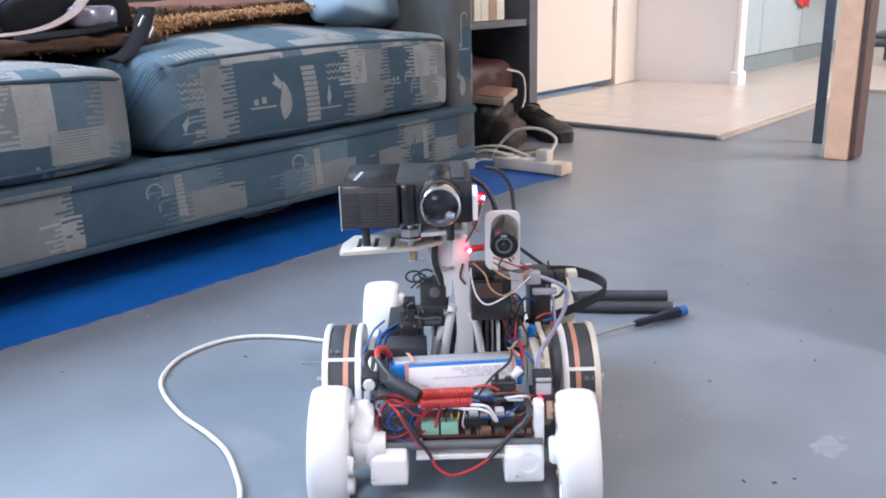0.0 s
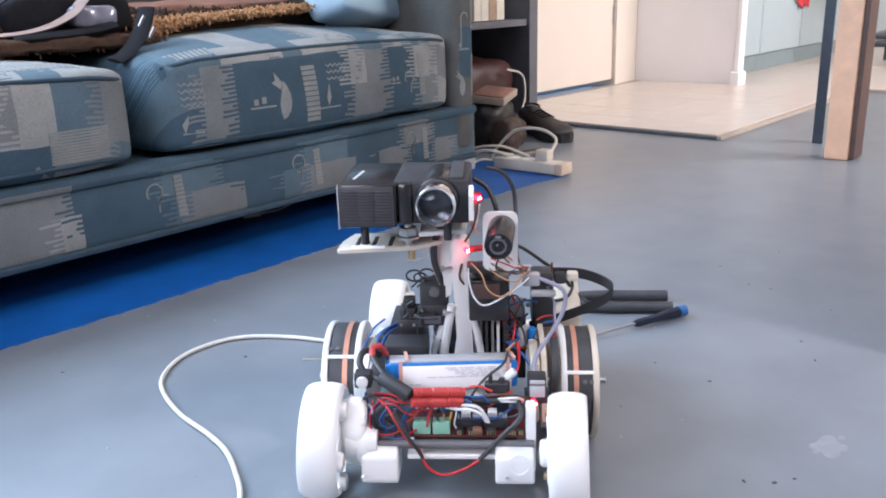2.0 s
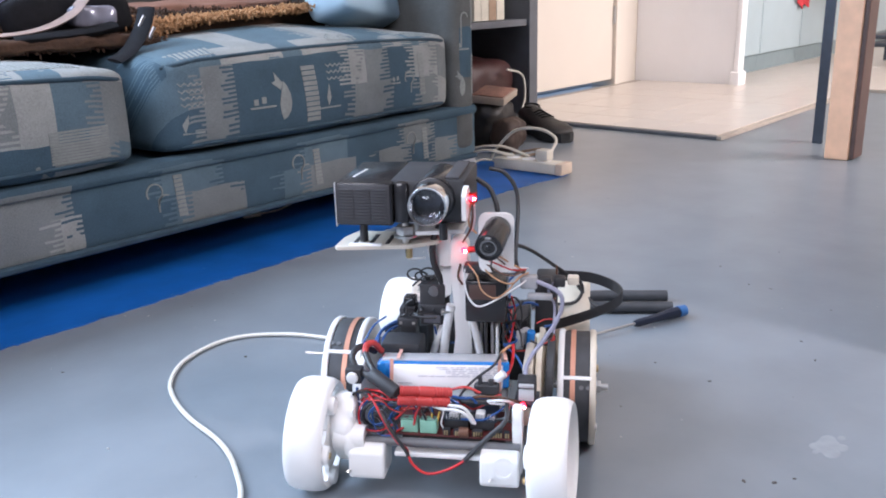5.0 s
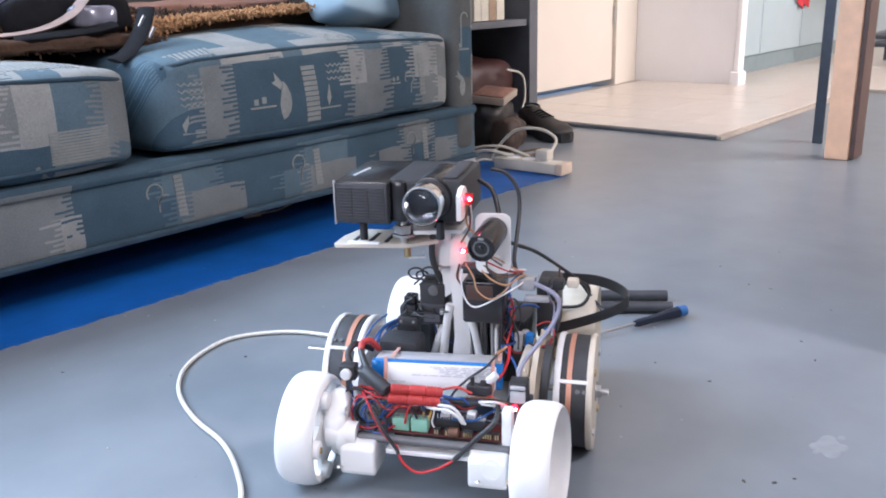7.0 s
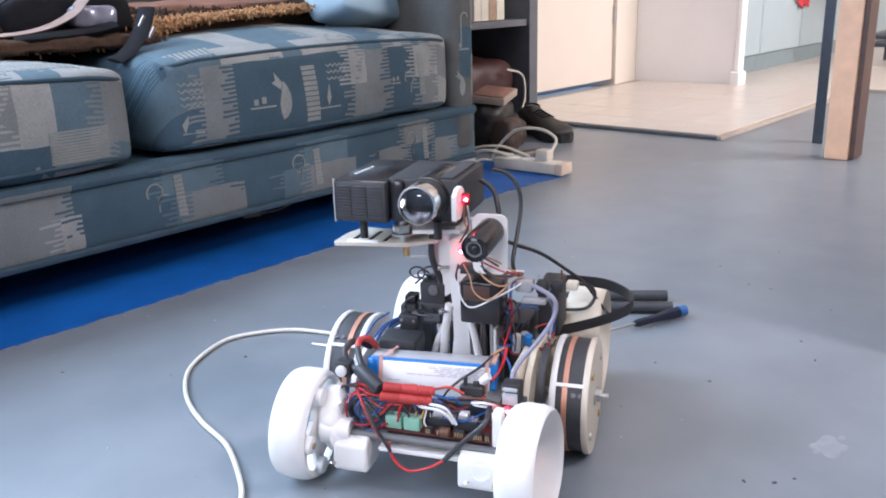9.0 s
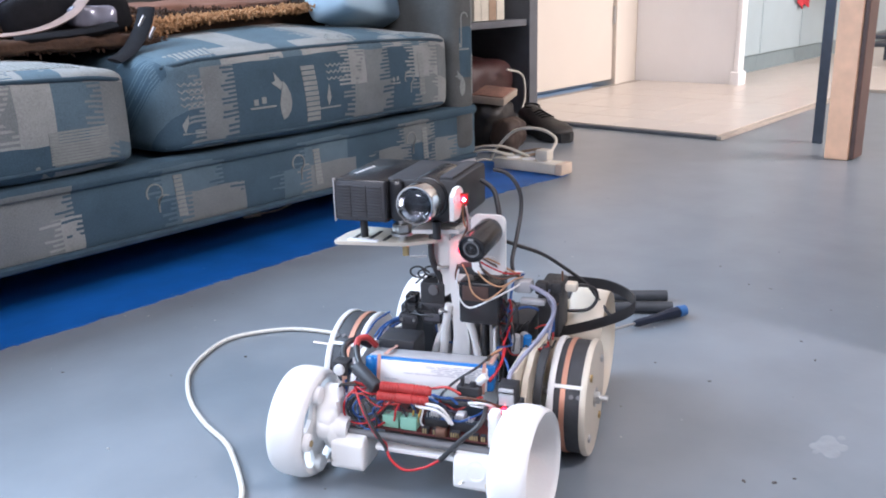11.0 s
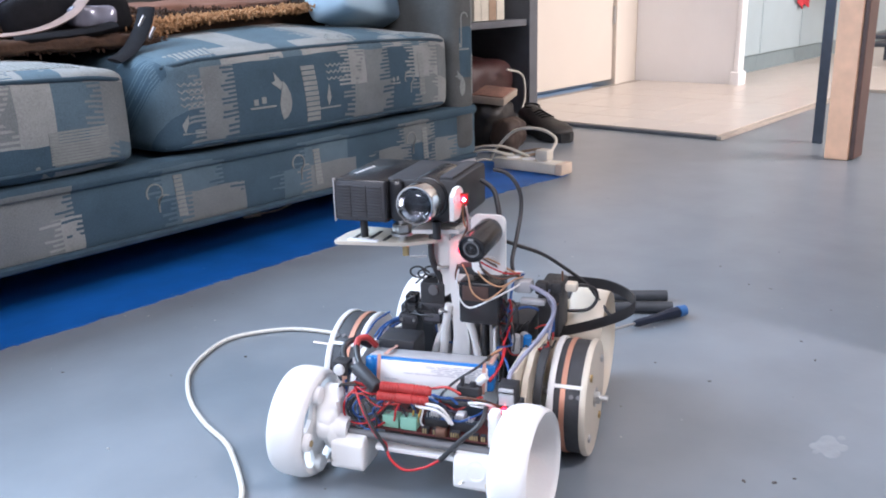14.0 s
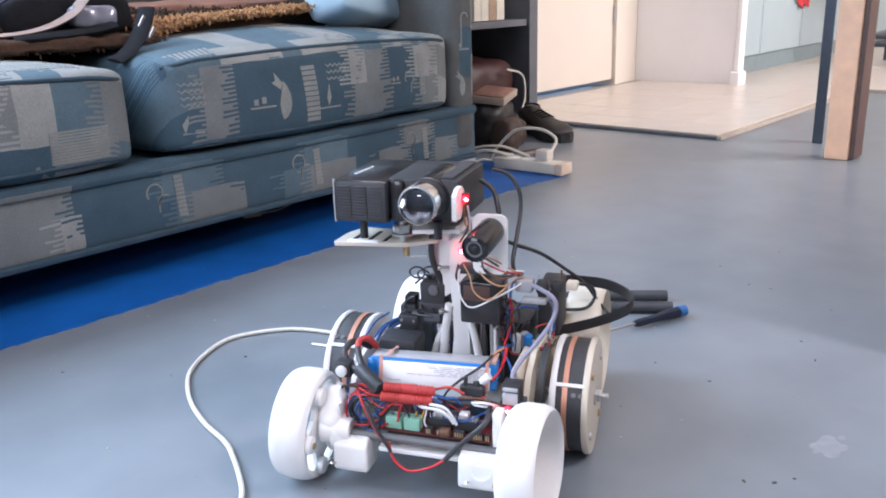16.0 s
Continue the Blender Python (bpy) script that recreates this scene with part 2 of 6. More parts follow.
M_PILLOW = mat("pale_blue_satin", (0.38, 0.52, 0.62), 0.36, var=0.12, scale=14, bump=0.1)


# ---- mesh helpers ----
def bm_new():
    return bmesh.new()


def box(bm, x0, x1, y0, y1, z0, z1, bev=0.0, m=None, seg=1):
    r = bmesh.ops.create_cube(bm, size=1.0)
    vs = r["verts"]
    for v in vs:
        v.co = Vector((x0 + (v.co.x + 0.5) * (x1 - x0), y0 + (v.co.y + 0.5) * (y1 - y0), z0 + (v.co.z + 0.5) * (z1 - z0)))
    if bev:
        es = list({e for v in vs for e in v.link_edges})
        out = bmesh.ops.bevel(bm, geom=es, offset=bev, segments=seg, profile=0.5, affect="EDGES")
        vs = list({v for f in out["faces"] for v in f.verts} | {v for v in vs if v.is_valid})
    if m is not None:
        bmesh.ops.transform(bm, matrix=m, verts=vs)
    return vs


def cyl(bm, p0, p1, r0, r1=None, seg=20, bev=0.0):
    p0, p1 = Vector(p0), Vector(p1)
    d = p1 - p0
    m = Matrix.Translation((p0 + p1) / 2) @ d.to_track_quat("Z", "Y").to_matrix().to_4x4()
    out = bmesh.ops.create_cone(bm, cap_ends=True, segments=seg, radius1=r0, radius2=r0 if r1 is None else r1, depth=d.length, matrix=m)
    if bev:
        es = [e for e in {e for v in out["verts"] for e in v.link_edges} if len(e.link_faces) == 2 and any(len(f.verts) > 4 for f in e.link_faces)]
        bmesh.ops.bevel(bm, geom=es, offset=bev, segments=2, profile=0.5, affect="EDGES")


def lathe(bm, prof, m, seg=40, close=False):
    """Turn a profile of (radius, height) about the z axis of m."""
    rings = []
    for r, h in prof:
        rings.append([bm.verts.new(m @ Vector((r * math.cos(2 * math.pi * k / seg), r * math.sin(2 * math.pi * k / seg), h))) for k in range(seg)])
    pairs = list(zip(rings, rings[1:])) + ([(rings[-1], rings[0])] if close else [])
    for a, b in pairs:
        for k in range(seg):
            bm.faces.new((a[k], a[(k + 1) % seg], b[(k + 1) % seg], b[k]))
    if not close:
        for ring, flip in ((rings[0], True), (rings[-1], False)):
            bm.faces.new(ring[::-1] if flip else ring)


def smooth_path(pts, n=8):
    """Catmull-Rom through the points."""
    p = [Vector(q) for q in pts]
    p = [p[0] * 2 - p[1], *p, p[-1] * 2 - p[-2]]
    out = []
    for i in range(1, len(p) - 2):
        for k in range(n):
            t = k / n
            a, b, c, d = p[i - 1:i + 3]
            out.append(0.5 * ((2 * b) + (c - a) * t + (2 * a - 5 * b + 4 * c - d) * t * t + (3 * b - a - 3 * c + d) * t ** 3))
    out.append(p[-2])
    return out


def tube(bm, pts, r, seg=8, n=8, flat=1.0, smooth=True):
    path = smooth_path(pts, n) if smooth else [Vector(q) for q in pts]
    prev, rings = None, []
    for i, q in enumerate(path):
        t = (path[min(i + 1, len(path) - 1)] - path[max(i - 1, 0)]).normalized()
        if prev is None:
            up = Vector((0, 0, 1)) if abs(t.z) < 0.9 else Vector((0, 1, 0))
        else:
            up = prev
        s = t.cross(up)
        if s.length < 1e-6:
            s = t.orthogonal()
        s.normalize()
        up = s.cross(t).normalized()
        prev = up
        rings.append([bm.verts.new(q + s * (math.cos(2 * math.pi * k / seg) * r) + up * (math.sin(2 * math.pi * k / seg) * r * flat)) for k in range(seg)])
    for a, b in zip(rings, rings[1:]):
        for k in range(seg):
            bm.faces.new((a[k], a[(k + 1) % seg], b[(k + 1) % seg], b[k]))
    bm.faces.new(rings[0][::-1])
    bm.faces.new(rings[-1])


def extrude_outline(bm, pts, thick, m):
    """A flat plate: outline in the xy plane of m, thickness along its z."""
    lo = [bm.verts.new(m @ Vector((x, y, 0))) for x, y in pts]
    hi = [bm.verts.new(m @ Vector((x, y, thick))) for x, y in pts]
    bm.faces.new(lo[::-1])
    bm.faces.new(hi)
    for k in range(len(pts)):
        j = (k + 1) % len(pts)
        bm.faces.new((lo[k], lo[j], hi[j], hi[k]))


def mesh_of(name, bm, material, smooth=35):
    bmesh.ops.recalc_face_normals(bm, faces=bm.faces[:])
    me = bpy.data.meshes.new(name)
    bm.to_mesh(me)
    bm.free()
    me.materials.append(material)
    if smooth:
        me.polygons.foreach_set("use_smooth", [True] * len(me.polygons))
        me.set_sharp_from_angle(angle=radians(smooth))
    return me


def part(name, bm, material, parent=None, label="", smooth=35):
    ob = new(name, mesh_of(name, bm, material, smooth))
    if parent is not None:
        ob.parent = parent
    return tagged(ob, label)


def thing(name, m, label, category, group="", kind=""):
    ob = new(name)
    ob.empty_display_size = 0.05
    ob.matrix_world = m
    return tagged(ob, label, category, group, kind)


def setting(name, bm, material, label, category, smooth=0):
    return tagged(part(name, bm, material, None, "", smooth), label, category, "", "structure")


def scatter(name, spots, material, parent, label):
    """Many small rounded tufts in one mesh; spots: (place, radius)."""
    t = (1 + 5 ** 0.5) / 2
    base = np.array([(-1, t, 0), (1, t, 0), (-1, -t, 0), (1, -t, 0), (0, -1, t), (0, 1, t), (0, -1, -t), (0, 1, -t), (t, 0, -1), (t, 0, 1), (-t, 0, -1), (-t, 0, 1)]) / 1.902
    tri = np.array([(0, 11, 5), (0, 5, 1), (0, 1, 7), (0, 7, 10), (0, 10, 11), (1, 5, 9), (5, 11, 4), (11, 10, 2), (10, 7, 6), (7, 1, 8), (3, 9, 4), (3, 4, 2), (3, 2, 6), (3, 6, 8), (3, 8, 9), (4, 9, 5), (2, 4, 11), (6, 2, 10), (8, 6, 7), (9, 8, 1)])
    rnd = random.Random(len(spots))
    vs, fs = [], []
    for k, (p, r) in enumerate(spots):
        m = np.array(Euler([rnd.uniform(0, 3.1) for _ in range(3)]).to_matrix()) @ np.diag((r * 1.7, r * 0.7, r * 0.6))
        vs.append(base @ m.T + np.array(p))
        fs.append(tri + 12 * k)
    me = bpy.data.meshes.new(name)
    me.from_pydata(np.concatenate(vs).tolist(), [], np.concatenate(fs).tolist())
    me.materials.append(material)
    me.polygons.foreach_set("use_smooth", [True] * len(me.polygons))
    ob = new(name, me)
    ob.parent = parent
    return tagged(ob, label, kind="stuff")

# ---- the room ----
def room():
    bm = bm_new()
    box(bm, -2.6, 8.2, -2.8, 2.4, -0.1, 0.0)
    setting("floor", bm, M_FLOOR, "worn grey-blue painted concrete floor", "floor")
    # strip of older bright blue paint under the sofa, with a brushed edge
    bm = bm_new()
    rnd = random.Random(4)
    edge = []
    u = -2.4
    while u < 1.78:
        edge.append((u, 1.245 + rnd.uniform(-0.0035, 0.0035) + 0.006 * noise.noise(Vector((u * 7, 0, 0))) + 0.004 * noise.noise(Vector((u * 31, 1, 0)))))
        u += rnd.uniform(0.004, 0.013)
    for q in ((1.82, 1.232), (1.90, 1.228), (1.97, 1.275), (1.99, 1.34), (1.96, 1.45), (1.9, 1.6)):
        edge.append((q[0] + rnd.uniform(-.01, .01), q[1]))
    outline = edge + [(1.9, 2.17), (-2.4, 2.17)]
    extrude_outline(bm, outline, 0.0014, pose(0, 0, 0.0005))
    setting("floor_paint_strip", bm, M_BLUE, "bright blue painted strip of floor under the sofa", "floor")
    # walls with window openings
    def wall_x(name, x0, x1, y0, y1, holes, material, label):
        bm = bm_new()
        u = x0
        for a, b, z0, z1 in holes:
            box(bm, u, a, y0, y1, 0, 2.5)
            if z0 > 0:
                box(bm, a, b, y0, y1, 0, z0)
            box(bm, a, b, y0, y1, z1, 2.5)
            u = b
        box(bm, u, x1, y0, y1, 0, 2.5)
        return setting(name, bm, material, label, "wall")
    wall_x("wall_north", -2.6, 8.2, 2.18, 2.3, [(-1.8, 0.9, 0.98, 2.02), (2.93, 3.80, 0, 2.05)], M_WALL, "cream painted wall behind the sofa")
    wall_x("wall_south", -2.6, 8.2, -2.75, -2.6, [(2.85, 5.15, 1.62, 2.42)], M_DIM, "unseen wall kept dark against bounce, with a high opening")
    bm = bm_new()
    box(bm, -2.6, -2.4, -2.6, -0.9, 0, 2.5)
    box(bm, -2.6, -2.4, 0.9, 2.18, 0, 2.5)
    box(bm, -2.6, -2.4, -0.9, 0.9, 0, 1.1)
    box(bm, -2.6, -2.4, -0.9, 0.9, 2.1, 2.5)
    setting("wall_west", bm, M_DIM, "unseen wall kept dark against bounce, with a high opening", "wall")
    bm = bm_new()
    box(bm, 8.0, 8.2, -2.6, 2.18, 0, 2.5)
    setting("wall_east", bm, M_WALL, "cream kitchen end wall", "wall")
    # unseen ceiling, left open where the two added overhead lamps hang
    bm = bm_new()
    box(bm, -2.6, -1.05, -2.75, 2.3, 2.5, 2.6)
    box(bm, 0.55, 1.0, -2.75, 2.3, 2.5, 2.6)
    box(bm, 1.2, 8.2, -2.75, 2.3, 2.5, 2.6)
    box(bm, 1.0, 1.2, -2.75, -1.62, 2.5, 2.6)
    box(bm, 1.0, 1.2, -1.08, 2.3, 2.5, 2.6)
    box(bm, -1.05, 0.55, -2.75, -1.15, 2.5, 2.6)
    box(bm, -1.05, 0.55, 0.45, 2.3, 2.5, 2.6)
    setting("ceiling", bm, M_CEIL, "plain white ceiling, unseen, with openings for the added overhead lamps", "ceiling")
    # unseen wall, added to cut the floor's lit edge and block kitchen light
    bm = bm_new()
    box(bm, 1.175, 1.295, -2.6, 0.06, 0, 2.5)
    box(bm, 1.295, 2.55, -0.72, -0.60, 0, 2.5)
    setting("wall_light_block", bm, M_DIM, "unseen wall added to block light from the right-hand floor", "wall")
    # short white partition at the kitchen's end
    bm = bm_new()
    box(bm, 4.0, 4.045, 1.66, 2.18, 0.0, 2.5, 0.004)
    setting("wall_partition", bm, M_WHITE, "short white painted partition wall", "wall")
    bm = bm_new()
    box(bm, 3.993, 4.052, 1.635, 1.66, 0.0, 2.5, 0.004)
    box(bm, 3.980, 4.062, 1.625, 1.67, 0.0, 0.075, 0.004)
    setting("trim", bm, M_WHITE, "white timber end trim of the partition", "trim")
    # pale slab added outside so that the gap under the door looks bright
    bm = bm_new()
    box(bm, -6.0, 9.0, 2.31, 7.0, -0.06, 0.004)
    setting("door_gap_bounce", bm, mat("door_gap_pale", (0.55, 0.54, 0.52), 0.9, var=0.1, scale=5, bump=0.1), "pale slab added outside to brighten the gap under the door", "paving")
    # door in the north wall, shut, with a gap below it
    d = tagged(thing("door_1", pose(0, 0, 0), "cream painted flush door, shut", "door"), "", "", "", "structure")
    bm = bm_new()
    box(bm, 2.958, 3.7735, 2.185, 2.222, 0.036, 2.02, 0.003)
    part("door_leaf", bm, M_WALL, d)
    for z in (0.30, 1.75):
        bm = bm_new()
        cyl(bm, (3.772, 2.178, z), (3.772, 2.178, z + 0.085), 0.007, seg=10)
        part("hinge", bm, M_STEEL, d, "steel butt hinge")
    bm = bm_new()
    for a, b in ((2.915, 2.955), (3.775, 3.815)):
        box(bm, a, b, 2.165, 2.30, 0, 2.06, 0.003)
    box(bm, 2.915, 3.815, 2.165, 2.30, 2.03, 2.075, 0.003)
    part("door_frame", bm, M_WALL, d)
    bm = bm_new()
    box(bm, 3.01, 3.035, 2.176, 2.186, 0.075, 0.095, 0.003)
    part("door_stop", bm, M_WOODD, d, "small brown door stop")


def tile_mesh(s):
    bm = bm_new()
    g = 0.0012
    box(bm, g, s - g, g, s - g, 0, 0.0055, 0.0005)
    return mesh_of("tile", bm, M_TILE, 0)


def tiles():
    s = 0.2
    bm = bm_new()
    box(bm, 2.63, 8.0, 1.13, 2.18, 0.0005, 0.012)
    base = setting("tile_floor", bm, M_GROUT, "cream ceramic kitchen floor tiles", "floor")
    me = tile_mesh(s)
    for i in range(27):
        for j in range(6):
            if i > 16 and j > 3:
                continue
            y = 1.13 + j * s
            if y + s > 2.185 and j == 5:
                continue
            t = new("tile", me)
            t.location = (2.63 + i * s, y, 0.0125 - 0.004 + 0.0003 * ((i * 7 + j * 3) % 3))
            t.parent = base
    bm = bm_new()
    box(bm, 4.08, 8.0, -2.6, 1.13, 0.0005, 0.012)
    b2 = setting("kitchen_floor", bm, M_GROUT, "cream ceramic tiles further in the kitchen", "floor")
    bm = bm_new()
    for i in range(19):
        for j in range(18):
            box(bm, 4.082 + i * s, 4.078 + i * s + s, 1.128 - (j + 1) * s + 0.002, 1.128 - j * s - 0.002, 0.009, 0.0155)
    tagged(part("tiles", bm, M_TILE, b2, "", 0), kind="stuff")
    # dark metal edge strip along the tiles and a pale batten on the long side
    bm = bm_new()
    box(bm, 2.614, 2.63, 1.118, 2.18, 0.0, 0.011, 0.002)
    setting("tile_edge_strip", bm, M_SHELF, "dark edging strip along the kitchen tiles", "trim")
    bm = bm_new()
    box(bm, 2.612, 4.08, 1.108, 1.126, 0.0, 0.013, 0.002)
    setting("tile_edge_batten", bm, mat("weathered_batten", (0.42, 0.36, 0.30), 0.7, var=0.15, scale=30), "pale timber batten along the kitchen tiles", "trim")


def kitchen_units():
    u = 4.07
    for k in range(6):
        w = 0.6
        c = thing("kitchen_cabinet", pose(u, 1.82, 0), "pale teal painted kitchen base cupboard", "cabinet", "kitchen base cupboards")
        bm = bm_new()
        box(bm, 0.0, w, 0.002, 0.355, 0.10, 0.86, 0.002)
        part("body", bm, M_TEAL, c)
        bm = bm_new()
        box(bm, 0.004, w - 0.004, -0.018, 0.0, 0.105, 0.855, 0.003)
        d = part("door", bm, M_TEAL, c)
        bm = bm_new()
        box(bm, w - 0.06, w - 0.045, -0.045, -0.018, 0.66, 0.80, 0.003)
        part("handle", bm, M_STEEL, d, "slim metal handle")
        # kickboard colour carries the shade of the strip below the doors
        bm = bm_new()
        box(bm, 0.0, w, 0.0, 0.34, 0.002, 0.10)
        part("kickboard", bm, M_KICK, c, "kickboard in darker teal for the shaded strip")
        u += w + 0.002
    bm = bm_new()
    box(bm, 4.06, 7.70, 1.79, 2.178, 0.862, 0.90, 0.004)
    tagged(part("worktop", bm, M_WHITE), "long pale laminate kitchen worktop", "worktop")
    # red cloth hanging from a cupboard door
    bm = bm_new()
    n = 14
    cols = []
    for i in range(n + 1):
        x = 5.12 + 0.2 * i / n
        y = 1.79 - 0.008 - 0.008 * math.sin(i * 1.7)
        zb = 0.335 + 0.02 * math.sin(i * 0.9) + 0.03 * abs(i / n - 0.5)
        cols.append([(x, y, zb), (x, y, 0.66)])
    fr = [[bm.verts.new(p) for p in c] for c in cols]
    bk = [[bm.verts.new((p[0], p[1] + 0.003, p[2])) for p in c] for c in cols]
    for a, b in zip(fr, fr[1:]):
        bm.faces.new((a[0], b[0], b[1], a[1]))
    for a, b in zip(bk, bk[1:]):
        bm.faces.new((a[0], a[1], b[1], b[0]))
    for a, b, c_, d_ in zip(fr, fr[1:], bk, bk[1:]):
        bm.faces.new((a[0], c_[0], d_[0], b[0]))
        bm.faces.new((a[1], b[1], d_[1], c_[1]))
    tagged(part("kitchen_cloth", bm, M_REDCLOTH), "red cloth hanging on the teal cupboard", "cloth")


def table_and_leg():
    # pine post whose shaded side is a dark-coloured board, and a dark steel post beside it
    p = thing("timber_post", pose(2.49, 0.692, 0), "pine post with a dark board as its shaded side, standing on the floor", "post")
    bm = bm_new()
    box(bm, 0.0, 0.052, 0.0, 0.064, 0.0, 2.5, 0.003)
    part("pine_face", bm, M_WOOD, p, "bare pine face")
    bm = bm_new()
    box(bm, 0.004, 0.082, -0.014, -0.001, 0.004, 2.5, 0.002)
    part("shaded_side", bm, M_WOODD, p, "dark board for the shaded side")
    s = thing("steel_post", pose(2.72, 0.835, 0), "dark blue steel angle post on the floor", "post")
    bm = bm_new()
    box(bm, 0.0, 0.006, 0.0, 0.030, 0, 2.5, 0.001)
    part("flange", bm, M_STEEL_D, s)
    bm = bm_new()
    box(bm, 0.006, 0.036, 0.014, 0.022, 0, 2.5, 0.001)
    part("web", bm, M_STEEL_D, s)


room()
kitchen_units()
table_and_leg()

# ---- the sofa and what lies on it ----
from mathutils.bvhtree import BVHTree


def cushion(bm, x0, x1, y0, y1, z0, z1, crown=0.03, bulge=0.02, nx=28, ny=16, nz=10, seed=0, sag=0.0):
    """A plump box cushion: a grid box with crowned top, bulged front and soft corners."""
    r = bmesh.ops.create_cube(bm, size=2.0)
    vs = r["verts"]
    bmesh.ops.subdivide_edges(bm, edges=list({e for v in vs for e in v.link_edges}), cuts=15, use_grid_fill=True)
    cx, cy, cz = (x0 + x1) / 2, (y0 + y1) / 2, (z0 + z1) / 2
    hx, hy, hz = (x1 - x0) / 2, (y1 - y0) / 2, (z1 - z0) / 2
    for v in bm.verts:
        a, b, c = v.co
        k = 16
        n_ = (abs(a) ** k + abs(b) ** k + abs(c) ** k) ** (1 / k)
        a, b, c = a / n_, b / n_, c / n_
        dx = dy = dz = 0
        edge = (1 - a * a) * (1 - b * b)
        dz = (crown * edge if c > 0 else -0.2 * crown * edge) * abs(c)
        dy = -bulge * (1 - a * a) * (1 - c * c) if b < 0 else bulge * (1 - a * a) * (1 - c * c)
        dx = bulge * 0.7 * (1 - b * b) * (1 - c * c) * (1 if a > 0 else -1)
        p = Vector((cx + a * hx + dx * abs(a), cy + b * hy + dy * abs(b), cz + c * hz + dz))
        w = noise.noise(p * 7 + Vector((seed, 0, 0))) * 0.006
        p.z += w - sag * (1 - a * a)
        p.y += noise.noise(p * 6 + Vector((0, seed, 3))) * 0.005
        v.co = p


def sofa():
    s = thing("sofa", pose(0, 0, 0), "teal and stone patterned fabric sofa on the blue strip of floor", "sofa")
    V = 1.335
    bm = bm_new()
    box(bm, -0.95, 1.665, V + 0.01, 2.15, 0.085, 0.205, 0.012, seg=2)
    base = part("base", bm, M_FAB, s)
    bm = bm_new()
    box(bm, -0.95, 1.662, V + 0.001, V + 0.05, 0.188, 0.212, 0.010, seg=2)
    part("base_rail", bm, M_FAB, base)
    bm = bm_new()
    box(bm, -0.94, 1.66, V + 0.002, 2.14, 0.078, 0.09, 0.003)
    part("hem", bm, M_FABD, base, "dark lower hem")
    for x in (-0.85, 1.55):
        for y in (V + 0.12, 2.06):
            bm = bm_new()
            cyl(bm, (x, y, 0.004), (x, y, 0.08), 0.022, 0.028, 16)
            part("foot", bm, M_WOODD, s, "dark turned foot")
    for k, (a, b) in enumerate(((-0.80, -0.03), (-0.02, 0.750), (0.80, 1.57))):
        bm = bm_new()
        cushion(bm, a, b, V + 0.0, 1.98, 0.215, 0.375 + (0.012 if k == 2 else 0), 0.035, 0.014, seed=k * 5)
        c = part("seat_cushion", bm, M_FABR if k == 2 else M_FABL, s, smooth=60)
        zt = 0.362 + (0.012 if k == 2 else 0)
        tree = BVHTree.FromPolygons([v.co for v in c.data.vertices], [f.vertices[:] for f in c.data.polygons])
        for z, lift in ((zt, 0.010), (0.232, -0.003)):
            seam = []
            for i in range(25):
                f = i / 24
                x = a + 0.012 + (b - a - 0.024) * f
                zz = z + lift * (1 - (2 * f - 1) ** 2) - 0.006 * max(0, abs(2 * f - 1) - 0.85) / 0.15
                hit = tree.ray_cast(Vector((x, 0.9, zz)), Vector((0, 1, 0)))[0]
                if hit is not None:
                    seam.append((x, hit.y - 0.001, zz))
            bm = bm_new()
            tube(bm, seam, 0.0038, 8, 3)
            part("piping", bm, M_FABD, c, "dark piped seam", 60)
    bm = bm_new()
    box(bm, 1.572, 1.668, V + 0.005, 2.15, 0.09, 0.62, 0.035, seg=4)
    part("arm", bm, M_FABA, s, smooth=60)
    bm = bm_new()
    box(bm, -0.95, -0.82, V + 0.005, 2.15, 0.09, 0.62, 0.035, seg=4)
    part("arm", bm, M_FABA, s, smooth=60)
    bm = bm_new()
    box(bm, -0.82, 1.57, 1.93, 2.16, 0.2, 0.85, 0.05, seg=4)
    part("backrest", bm, M_FABA, s, smooth=60)
    return s


SOFA = sofa()

# ---- the robot ----
ROBOT = thing("robot_rover", pose(0.662, 0.565, 0, 0, 0, -48.6), "white printed six-wheeled robot with projector head and loose wiring", "robot")


